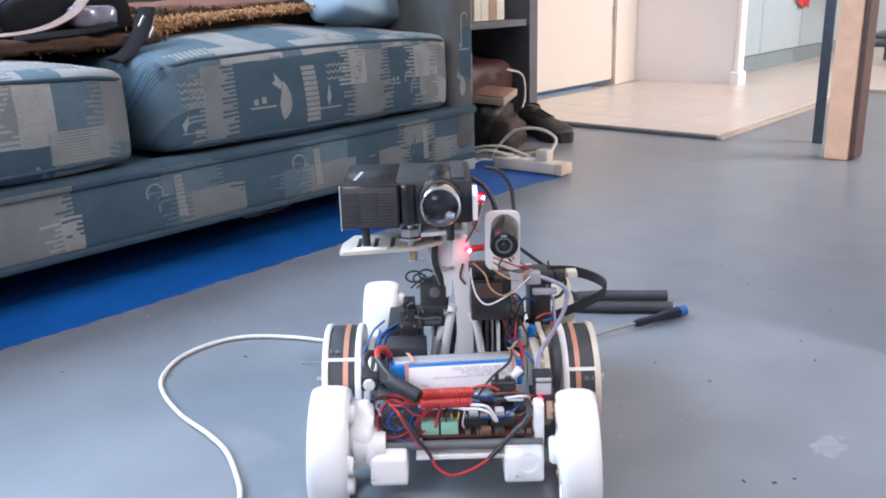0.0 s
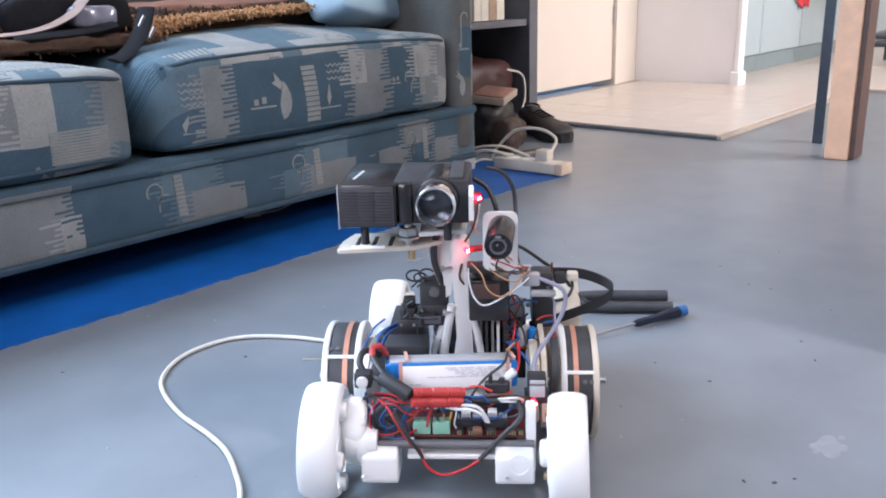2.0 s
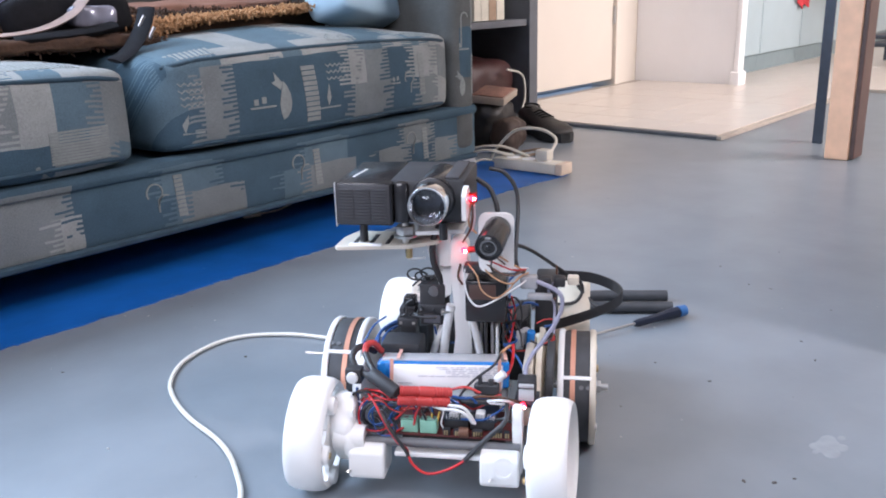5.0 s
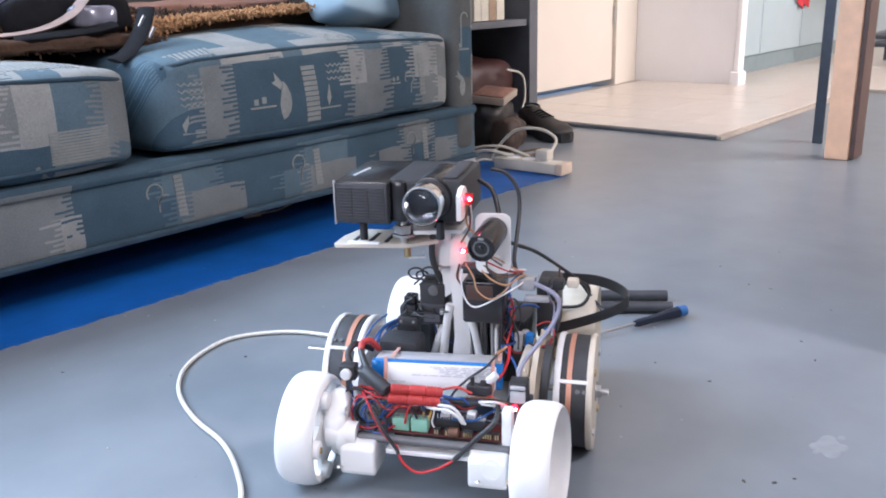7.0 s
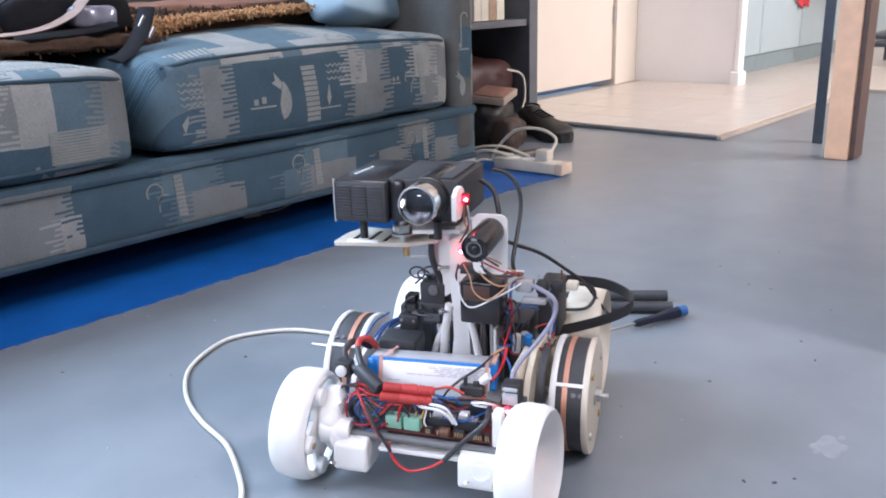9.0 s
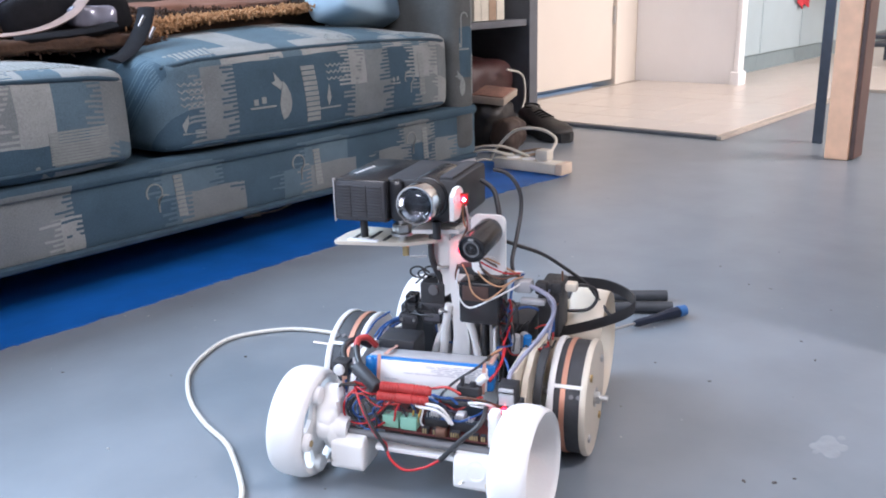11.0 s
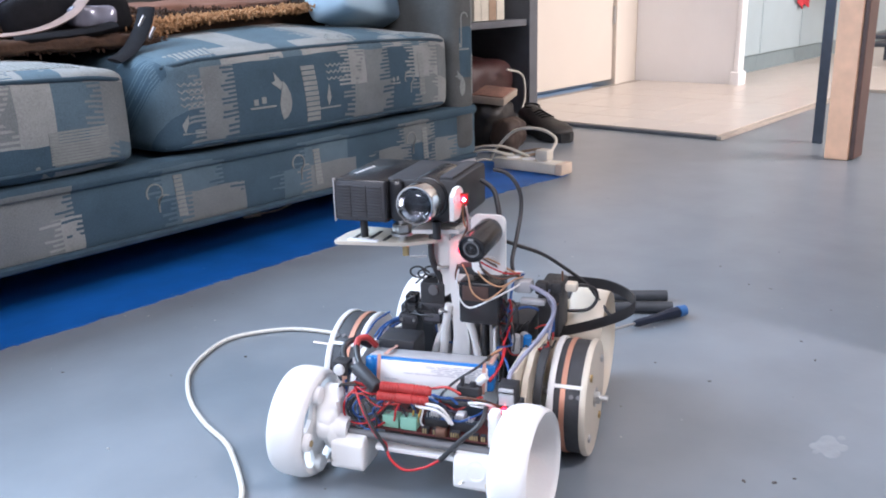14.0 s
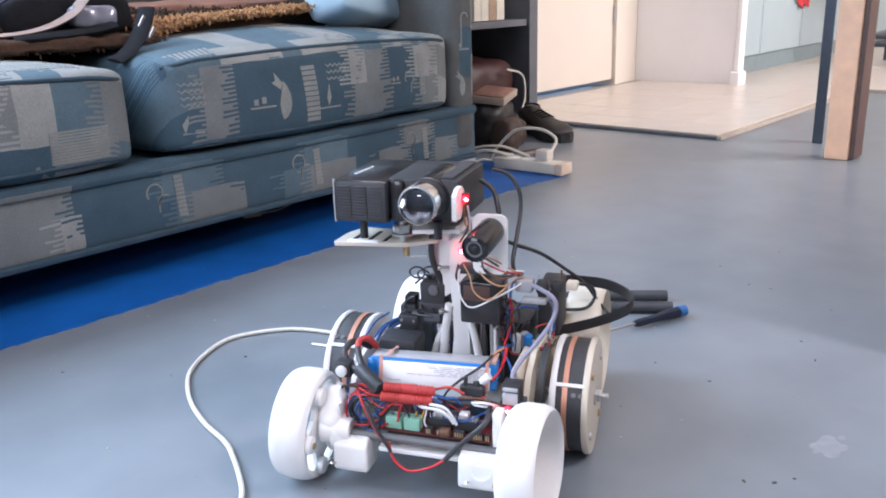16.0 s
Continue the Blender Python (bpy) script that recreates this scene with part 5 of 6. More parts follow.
wire("head_cable", M_BLK, 0.0036, [(-0.0142, -0.0200, 0.2512), (-0.0211, -0.0180, 0.2348), (-0.0228, -0.0120, 0.2110), (-0.0167, -0.0040, 0.1866), (-0.0129, 0.0020, 0.1653), (-0.0148, 0.0100, 0.1490)], "thick black head cable")
wire("wire", M_BRNW, 0.0011, [(0.0254, -0.0450, 0.2825), (0.0226, -0.0300, 0.2651), (0.0191, -0.0200, 0.2503), (0.0102, -0.0200, 0.2345)])
wire("wire", M_ORGW, 0.001, [(0.0230, -0.0450, 0.2824), (0.0184, -0.0300, 0.2649), (0.0179, -0.0200, 0.2521), (0.0238, -0.0120, 0.2424)])
wire("wire", M_WHW, 0.001, [(0.0265, -0.0450, 0.2808), (0.0243, -0.0300, 0.2623), (0.0195, -0.0140, 0.2457)])
wire("wire", M_WHW, 0.0009, [(0.0136, -0.0300, 0.2133), (0.0149, -0.0440, 0.1997), (0.0201, -0.0500, 0.1839), (0.0315, -0.0520, 0.1765), (0.0536, -0.0500, 0.1871), (0.0699, -0.0340, 0.1939), (0.0787, -0.0220, 0.1979)])
wire("wire", M_ORGW, 0.0008, [(0.0167, -0.0300, 0.2148), (0.0278, -0.0460, 0.2075), (0.0336, -0.0520, 0.1938), (0.0465, -0.0520, 0.1859), (0.0596, -0.0500, 0.1937), (0.0689, -0.0300, 0.2010), (0.0786, -0.0220, 0.2040)])
wire("wire", M_BRNW, 0.0011, [(0.0064, -0.0140, 0.2089), (0.0035, -0.0140, 0.1948), (0.0084, -0.0140, 0.1858)])
wire("wire", M_BRNW, 0.001, [(0.0486, -0.0700, 0.2369), (0.0540, -0.0400, 0.2198), (0.0660, -0.0300, 0.2086), (0.0740, -0.0200, 0.2030)])
wire("wire", M_ORGW, 0.001, [(0.0497, -0.0700, 0.2382), (0.0570, -0.0400, 0.2225), (0.0689, -0.0300, 0.2119), (0.0752, -0.0200, 0.2049)])
wire("wire", M_BLK, 0.001, [(0.0463, -0.0700, 0.2356), (0.0427, -0.0400, 0.2117), (0.0586, -0.0460, 0.2102), (0.0740, -0.0200, 0.2042)])
wire("wire", M_WHW, 0.001, [(0.0509, -0.0700, 0.2377), (0.0535, -0.0400, 0.2269), (0.0589, -0.0300, 0.2122), (0.0781, -0.0200, 0.2082)])
wire("usb_cable", M_GRYW, 0.0024, [(0.0740, -0.0200, 0.1981), (0.0943, -0.0260, 0.1934), (0.1108, -0.0320, 0.1862), (0.1137, -0.0340, 0.1739), (0.1083, -0.0400, 0.1586), (0.0950, -0.0520, 0.1405), (0.0842, -0.0600, 0.1273), (0.0796, -0.0780, 0.1194), (0.0820, -0.0850, 0.1126)], "grey-violet cable")
wire("wire", M_RED, 0.001, [(-0.0632, -0.1080, 0.0999), (-0.0760, -0.1160, 0.0981), (-0.0827, -0.1220, 0.0862), (-0.0790, -0.1240, 0.0712), (-0.0628, -0.1240, 0.0685), (-0.0484, -0.1220, 0.0754)])
wire("wire", M_BLK, 0.0011, [(-0.0538, -0.1100, 0.0946), (-0.0675, -0.1180, 0.0978), (-0.0795, -0.1210, 0.0849), (-0.0748, -0.1220, 0.0721), (-0.0595, -0.1200, 0.0708), (-0.0485, -0.1160, 0.0755)])
wire("wire", M_BLUW, 0.001, [(-0.0503, -0.1100, 0.0900), (-0.0630, -0.1200, 0.0956), (-0.0728, -0.1220, 0.0838), (-0.0658, -0.1220, 0.0747), (-0.0514, -0.1200, 0.0809), (-0.0428, -0.1160, 0.0890)])
wire("wire", M_RED, 0.001, [(-0.0685, -0.1200, 0.1074), (-0.0536, -0.1260, 0.1048), (-0.0387, -0.1240, 0.1035), (-0.0261, -0.1200, 0.0959)])
wire("wire", M_BLK, 0.001, [(-0.0327, -0.1180, 0.1026), (-0.0228, -0.1220, 0.0973), (-0.0161, -0.1220, 0.0859), (-0.0151, -0.1200, 0.0725)])
wire("wire", M_WHW, 0.0009, [(-0.0039, -0.1120, 0.0988), (0.0025, -0.1200, 0.0926), (0.0004, -0.1220, 0.0797), (0.0041, -0.1200, 0.0705)])
wire("wire", M_BLUW, 0.0011, [(-0.0800, 0.0000, 0.1414), (-0.0913, -0.0100, 0.1345), (-0.0975, -0.0220, 0.1249), (-0.1027, -0.0300, 0.1154)])
wire("wire", M_BLUW, 0.001, [(-0.0596, 0.0000, 0.1408), (-0.0751, -0.0060, 0.1346), (-0.0835, -0.0160, 0.1295), (-0.0873, -0.0300, 0.1226)])
wire("wire", M_RED, 0.001, [(0.0590, 0.0000, 0.1697), (0.0640, -0.0100, 0.1547), (0.0617, -0.0200, 0.1392), (0.0595, -0.0300, 0.1290)])
wire("wire", M_BLK, 0.0011, [(0.0477, 0.0000, 0.1622), (0.0603, -0.0100, 0.1505), (0.0701, -0.0240, 0.1380), (0.0731, -0.0400, 0.1285)])
wire("wire", M_ORGW, 0.0008, [(0.0289, -0.0300, 0.2146), (0.0462, -0.0480, 0.2062), (0.0620, -0.0460, 0.1998), (0.0730, -0.0300, 0.2038)])
wire("wire", M_BRNW, 0.0008, [(0.0326, -0.0340, 0.2186), (0.0504, -0.0460, 0.2119), (0.0639, -0.0440, 0.2076), (0.0744, -0.0260, 0.2074)])
wire("wire", M_RED, 0.0008, [(0.0369, -0.0400, 0.2232), (0.0511, -0.0440, 0.2185), (0.0640, -0.0360, 0.2110), (0.0757, -0.0220, 0.2074)])
wire("wire", M_BLK, 0.0022, [(0.0330, 0.0300, 0.3028), (0.0479, 0.0340, 0.2977), (0.0602, 0.0340, 0.2818), (0.0637, 0.0300, 0.2614), (0.0639, 0.0100, 0.2359), (0.0642, -0.0100, 0.2173), (0.0667, -0.0150, 0.2056)])
wire("wire", M_BLK, 0.0028, [(0.0191, 0.0300, 0.2912), (0.0328, 0.0300, 0.2813), (0.0405, 0.0200, 0.2687), (0.0442, 0.0150, 0.2548)])
wire("wire", M_BLK, 0.0022, [(0.0424, 0.0300, 0.2256), (0.0548, 0.0600, 0.2107), (0.0737, 0.0900, 0.1938), (0.0960, 0.1100, 0.1723), (0.1211, 0.1200, 0.1503), (0.1361, 0.1200, 0.1306), (0.1513, 0.1000, 0.1220)])
wire("wire", M_BLK, 0.002, [(0.0928, 0.0800, 0.1443), (0.1004, 0.0900, 0.1538), (0.1180, 0.1000, 0.1568), (0.1307, 0.1100, 0.1497), (0.1337, 0.1100, 0.1375), (0.1251, 0.1000, 0.1277), (0.1041, 0.0900, 0.1279), (0.0962, 0.0800, 0.1343)])
RIBBON = [(0.0799, 0.0600, 0.1077), (0.1051, 0.0700, 0.1107), (0.1424, 0.0750, 0.1224), (0.1696, 0.0800, 0.1342), (0.1786, 0.0900, 0.1422), (0.1683, 0.1100, 0.1463), (0.1441, 0.1200, 0.1517), (0.1177, 0.1200, 0.1535), (0.0996, 0.1100, 0.1566)]
bm = bm_new()
path = smooth_path(RIBBON, 6)
lo = [[bm.verts.new(q + Vector((0, 0, s * 0.0062))) for s in (-1, 1)] for q in path]
hi = [[bm.verts.new(q + Vector((0.0016, 0.0012, s * 0.0062))) for s in (-1, 1)] for q in path]
for a, b, c, d in zip(lo, lo[1:], hi, hi[1:]):
    bm.faces.new((a[0], b[0], b[1], a[1]))
    bm.faces.new((c[0], c[1], d[1], d[0]))
    bm.faces.new((a[1], b[1], d[1], c[1]))
    bm.faces.new((a[0], c[0], d[0], b[0]))
part("ribbon_cable", bm, M_BLK, ROBOT, "flat black ribbon cable loop", 60)


# ---- woven figures on the sofa's fabric ----
def laid_on(polys, target):
    """Thin woven figures laid on the front of a mesh; polys are lists of (x, z)."""
    tree = None
    if target is not None:
        me = target.data
        tree = BVHTree.FromPolygons([v.co for v in me.vertices], [p.vertices[:] for p in me.polygons])
    bm = bm_new()
    for poly in polys:
        vs, ok = [], True
        pts = list(poly)
        cx, cz = sum(p[0] for p in pts) / len(pts), sum(p[1] for p in pts) / len(pts)
        for x, z in pts + [(cx, cz)]:
            y = 1.3445
            if tree is not None:
                hit = tree.ray_cast(Vector((x, 0.5, z)), Vector((0, 1, 0)))[0]
                if hit is None:
                    ok = False
                    break
                y = hit.y
            vs.append(Vector((x, y - 0.0012, z)))
        if not ok:
            continue
        fr = [bm.verts.new(v) for v in vs]
        bk = [bm.verts.new(v + Vector((0, 0.0035, 0))) for v in vs[:-1]]
        n = len(bk)
        for k in range(n):
            j = (k + 1) % n
            bm.faces.new((fr[n], fr[k], fr[j]))
            bm.faces.new((fr[k], bk[k], bk[j], fr[j]))
    return bm


def laid_on_top(polys, target):
    """The same on the upper side; polys are lists of (x, y)."""
    me = target.data
    tree = BVHTree.FromPolygons([v.co for v in me.vertices], [p.vertices[:] for p in me.polygons])
    bm = bm_new()
    for poly in polys:
        hits = [tree.ray_cast(Vector((x, y, 2)), Vector((0, 0, -1)))[0] for x, y in poly]
        if any(h is None for h in hits):
            continue
        fr = [bm.verts.new(h + Vector((0, 0, 0.0012))) for h in hits]
        bk = [bm.verts.new(h - Vector((0, 0, 0.002))) for h in hits]
        bm.faces.new(fr)
        for k in range(len(fr)):
            j = (k + 1) % len(fr)
            bm.faces.new((fr[k], bk[k], bk[j], fr[j]))
    return bm


def bar(x0, x1, z0, z1, lean=0.0):
    return [(x0 - lean, z0), (x1 - lean, z0), (x1 + lean, z1), (x0 + lean, z1)]


def ladder(x, z0, z1, w, n, lean=0.0):
    h = (z1 - z0) / n
    out = []
    for k in range(n):
        xx = x - lean * (1 - 2 * k / n)
        out.append(bar(xx - w / 2, xx + w / 2, z0 + k * h, z0 + (k + 0.78) * h))
    return out


def zigzag(x0, x1, z, n, h, t):
    out, w = [], (x1 - x0) / n
    for k in range(n):
        a, b = (z, z + h) if k % 2 else (z + h, z)
        out.append([(x0 + k * w, a), (x0 + (k + 1) * w, b), (x0 + (k + 1) * w, b + t), (x0 + k * w, a + t)])
    return out


def arch(x, z, r, t, leg):
    out = []
    for k in range(7):
        a0, a1 = math.pi * k / 7, math.pi * (k + 1) / 7
        out.append([(x + (r + s) * math.cos(a), z + (r + s) * math.sin(a)) for a, s in ((a0, 0), (a0, t), (a1, t), (a1, 0))])
    out.append(bar(x - r - t, x - r, z - leg, z))
    return out


def curl(x, z, r, t):
    """A curled shoot: an open ring with a tail that bends away below it."""
    out = []
    for cx, cz, rad, d0, d1, n in ((x, z, r, -70, 215, 12), (x + 1.45 * r, z - 1.5 * r, 0.9 * r, 60, 190, 7)):
        for k in range(n):
            a0, a1 = radians(d0 + (d1 - d0) * k / n), radians(d0 + (d1 - d0) * (k + 1) / n)
            out.append([(cx + q * math.cos(a), cz + q * math.sin(a)) for a, q in ((a0, rad), (a0, rad + t), (a1, rad + t), (a1, rad))])
    out.append(bar(x + 0.35 * r, x + 0.35 * r + t, z - 2.6 * r, z - 0.9 * r))
    return out


def fish(x, z, s):
    body = [(0, 1.0), (0.22, 0.72), (0.42, 0.3), (0.5, -0.15), (0.42, -0.6), (0.2, -0.95), (-0.05, -1.05), (-0.22, -0.7), (-0.3, -0.2), (-0.2, 0.3), (-0.1, 0.7)]
    tail = [(-0.05, 0.9), (-0.55, 1.5), (-0.5, 1.05), (-0.75, 0.95), (-0.2, 0.55)]
    return [[(x + a * s, z + b * s) for a, b in body], [(x + a * s, z + b * s) for a, b in tail]]


def motifs():
    cushions = [o for o in SOFA.children if o.name.startswith("seat_cushion")]
    right, left = cushions[2], cushions[1]
    arm = next(o for o in SOFA.children if o.name.startswith("arm"))
    base = next(o for o in SOFA.children if o.name.startswith("base"))
    for tgt, polys in (
        (right, fish(1.050, 0.290, 0.036)),
        (right, ladder(1.118, 0.240, 0.352, 0.034, 11, -0.006)),
        (right, zigzag(1.160, 1.222, 0.342, 10, 0.005, 0.0025) + zigzag(1.160, 1.222, 0.329, 10, 0.005, 0.0025) + zigzag(1.160, 1.222, 0.316, 10, 0.005, 0.0025)),
        (right, [bar(1.138, 1.195, 0.261, 0.264), [(1.163, 0.266), (1.169, 0.283), (1.164, 0.310), (1.158, 0.283)]]),
        (right, [bar(0.972, 1.030, 0.279, 0.2825), bar(0.980, 0.990, 0.286, 0.297), bar(0.998, 1.008, 0.288, 0.300)]),
        (right, [bar(1.350, 1.375, 0.290, 0.293), bar(1.352, 1.358, 0.296, 0.305), bar(1.364, 1.370, 0.297, 0.306)]),
        (right, curl(1.405, 0.300, 0.013, 0.0028)),
        (right, ladder(1.448, 0.258, 0.352, 0.017, 10, -0.003)),
        (right, zigzag(0.832, 0.878, 0.334, 8, 0.005, 0.0025) + zigzag(0.832, 0.878, 0.322, 8, 0.005, 0.0025) + zigzag(0.834, 0.880, 0.310, 8, 0.005, 0.0025) + zigzag(0.834, 0.880, 0.298, 8, 0.005, 0.0025)),
        (right, [bar(0.832, 0.872, 0.250, 0.253), [(0.836, 0.253), (0.842, 0.268), (0.844, 0.285), (0.832, 0.268)]]),
        (arm, ladder(1.650, 0.235, 0.335, 0.013, 10)),
        (arm, ladder(1.650, 0.395, 0.470, 0.013, 8)),
        (arm, arch(1.618, 0.42, 0.010, 0.0035, 0.06)),
        (arm, fish(1.606, 0.262, 0.024)),
        (arm, [bar(1.60, 1.635, 0.345, 0.349), bar(1.60, 1.607, 0.352, 0.362)]),
        (left, ladder(0.640, 0.237, 0.290, 0.10, 11)),
        (None, curl(0.765, 0.158, 0.014, 0.0028)),
        (None, ladder(0.815, 0.106, 0.184, 0.017, 10, -0.003)),
        (None, curl(1.090, 0.158, 0.014, 0.0028)),
        (None, ladder(1.140, 0.104, 0.180, 0.017, 10, -0.003)),
        (None, curl(1.425, 0.158, 0.014, 0.0028)),
        (None, ladder(1.472, 0.104, 0.180, 0.016, 10, -0.003)),
    ):
        tagged(part("motif", laid_on(polys, tgt), M_MOTIF, tgt if tgt is not None else base, "woven stone-coloured figure"), kind="stuff")


motifs()
_cush = [o for o in SOFA.children if o.name.startswith("seat_cushion")]
tagged(part("motif", laid_on_top([bar(0.835 + 0.0105 * k, 0.8415 + 0.0105 * k, 1.352, 1.392, 0.004) for k in range(9)], _cush[2]), M_MOTIF, _cush[2], "woven stone-coloured comb"), kind="stuff")
tagged(part("motif", laid_on_top([bar(1.20 + 0.012 * k, 1.2075 + 0.012 * k, 1.352, 1.352 + 0.02 + 0.012 * (k % 3), 0.003) for k in range(7)], _cush[2]), M_MOTIF, _cush[2], "woven stone-coloured comb"), kind="stuff")
tagged(part("motif", laid_on_top([bar(1.44 + 0.011 * k, 1.447 + 0.011 * k, 1.352, 1.385, 0.003) for k in range(7)], _cush[2]), M_MOTIF, _cush[2], "woven stone-coloured comb"), kind="stuff")
tagged(part("motif", laid_on_top([bar(0.545 + 0.010 * k, 0.5505 + 0.010 * k, 1.375, 1.43, 0.002) for k in range(14)], _cush[1]), M_MOTIF, _cush[1], "woven stone-coloured comb"), kind="stuff")


# ---- on and round the sofa ----
def lumpy(name, dims, material, seed, amp=0.02, freq=14, cuts=26, label="", category="", parent=None, k=5):
    x0, x1, y0, y1, z0, z1 = dims
    bm = bm_new()
    r = bmesh.ops.create_cube(bm, size=2.0)
    bmesh.ops.subdivide_edges(bm, edges=bm.edges[:], cuts=cuts, use_grid_fill=True)
    for v in bm.verts:
        a, b, c = v.co
        n_ = (abs(a) ** k + abs(b) ** k + abs(c) ** k) ** (1 / k)
        p = Vector(((x0 + x1) / 2 + a / n_ * (x1 - x0) / 2, (y0 + y1) / 2 + b / n_ * (y1 - y0) / 2, (z0 + z1) / 2 + c / n_ * (z1 - z0) / 2))
        d = noise.noise(p * freq + Vector((seed, seed, 0))) + 0.5 * noise.noise(p * freq * 2.7 + Vector((seed, 0, 2)))
        nrm = Vector((a, b, c)).normalized()
        q = p + nrm * d * amp
        if q.z < z0:
            q.z = z0
        v.co = q
    ob = part(name, bm, material, parent, "", 60)
    return tagged(ob, label, category) if category else tagged(ob, label)


def soft_things():
    t = thing("fleece_throw", pose(0, 0, 0), "brown sheepskin throw with tan curly edge on the sofa", "throw")
    lumpy("throw_body", (0.42, 1.46, 1.60, 1.94, 0.395, 0.455), M_FUR, 3, 0.02, 12, 40, "", "", t, 6)
    lumpy("throw_fold", (0.50, 0.90, 1.50, 1.66, 0.396, 0.425), M_FUR, 9, 0.014, 20, 26, "", "", t, 4)
    rnd = random.Random(7)
    spots = []
    for k in range(5200):
        f = rnd.random()
        clump = 0.010 * noise.noise(Vector((f * 30, 0, 1)))
        wide = 1.0 + 1.6 * max(0.0, 1 - f / 0.22)
        spots.append(((0.90 + 0.56 * f + rnd.gauss(0, 0.010), 1.572 + rnd.gauss(0, 0.014), 0.430 + 0.026 * f + clump * 0.7 + 0.005 + rnd.gauss(0, 0.0038) * wide - 0.012 * max(0.0, 1 - f / 0.22)), rnd.uniform(0.0015, 0.0040)))
    scatter("curly_edge", spots, M_FURT, t, "curly tan fleece edge")
    spots = []
    for k in range(5200):
        f, g = rnd.random(), rnd.random()
        spots.append(((0.42 + 0.50 * f + rnd.gauss(0, 0.01), 1.51 + 0.13 * g, 0.404 + 0.022 * g + 0.008 * noise.noise(Vector((f * 25, g * 6, 0))) + rnd.gauss(0, 0.004)), rnd.uniform(0.0015, 0.004)))
    for k in range(4200):
        f, g = rnd.random(), rnd.random()
        spots.append(((0.92 + 0.54 * f, 1.60 + 0.20 * g, 0.452 + 0.014 * noise.noise(Vector((f * 15, g * 6, 3))) + rnd.gauss(0, 0.004)), rnd.uniform(0.0015, 0.004)))
    scatter("pile", spots, M_FUR, t, "short brown fleece pile")
    # pink-brown leather laid over it
    lumpy("leather_lining", (0.95, 1.40, 1.66, 1.90, 0.45, 0.475), mat("pale_brown_suede", (0.22, 0.11, 0.075), 0.8, var=0.2, scale=20, bump=0.2), 5, 0.01, 9, 20, "smooth pale brown hide side", "", t, 4)
    # pale blue cushion against the arm
    bm = bm_new()
    cushion(bm, -0.13, 0.13, -0.055, 0.055, -0.13, 0.13, 0.03, 0.03, seed=11)
    p = part("scatter_cushion", bm, M_PILLOW, None, "", 60)
    p.matrix_world = pose(1.475, 1.585, 0.538, -22, 8, 12)
    tagged(p, "pale blue satin scatter cushion beside the sofa arm", "cushion")
    # bag with straps
    b = thing("shoulder_bag", pose(0, 0, 0), "dark navy bag with black webbing and tan strap on the sofa", "bag")
    lumpy("bag_body", (0.45, 0.86, 1.60, 1.80, 0.425, 0.56), M_BAGNAVY, 21, 0.02, 8, 20, "", "", b, 4)
    lumpy("bag_flap", (0.66, 0.90, 1.56, 1.64, 0.415, 0.50), M_BAGBLK, 25, 0.014, 10, 16, "black padded flap", "", b, 4)
    lumpy("clear_pocket", (0.76, 0.85, 1.540, 1.565, 0.438, 0.475), mat("silver_vinyl", (0.22, 0.22, 0.27), 0.2, 0.3, var=0.5, scale=30), 31, 0.006, 20, 14, "shiny grey-violet vinyl pocket", "", b, 4)
    bm = bm_new()
    tube(bm, [(0.885, 1.50, 0.468), (0.868, 1.488, 0.440), (0.842, 1.475, 0.412), (0.812, 1.46, 0.392), (0.78, 1.45, 0.380)], 0.017, 8, 6, 0.22)
    part("webbing_strap", bm, M_BAGBLK, b, "black webbing strap", 60)
    for c0 in ((0.852, 1.466, 0.4455), (0.872, 1.470, 0.424)):
        bm = bm_new()
        box(bm, -0.003, 0.003, -0.002, 0.002, -0.012, 0.012, 0.001, pose(*c0, 0, 35, 0))
        part("buckle_bar", bm, M_CHROME, b, "bright buckle bar")
    bm = bm_new()
    tube(bm, [(0.55, 1.53, 0.432), (0.63, 1.53, 0.430), (0.70, 1.535, 0.438), (0.755, 1.54, 0.458), (0.79, 1.55, 0.485)], 0.018, 8, 6, 0.25)
    part("shoulder_strap", bm, mat("pink_tan_webbing", (0.25, 0.17, 0.14), 0.75, var=0.2, scale=40, bump=0.2), b, "tan shoulder strap", 60)
    bm = bm_new()
    tube(bm, [(0.64, 1.525, 0.422), (0.70, 1.522, 0.424), (0.77, 1.524, 0.428), (0.83, 1.53, 0.436)], 0.02, 8, 6, 0.5)
    part("padded_strap", bm, M_BAGBLK, b, "black padded strap", 60)


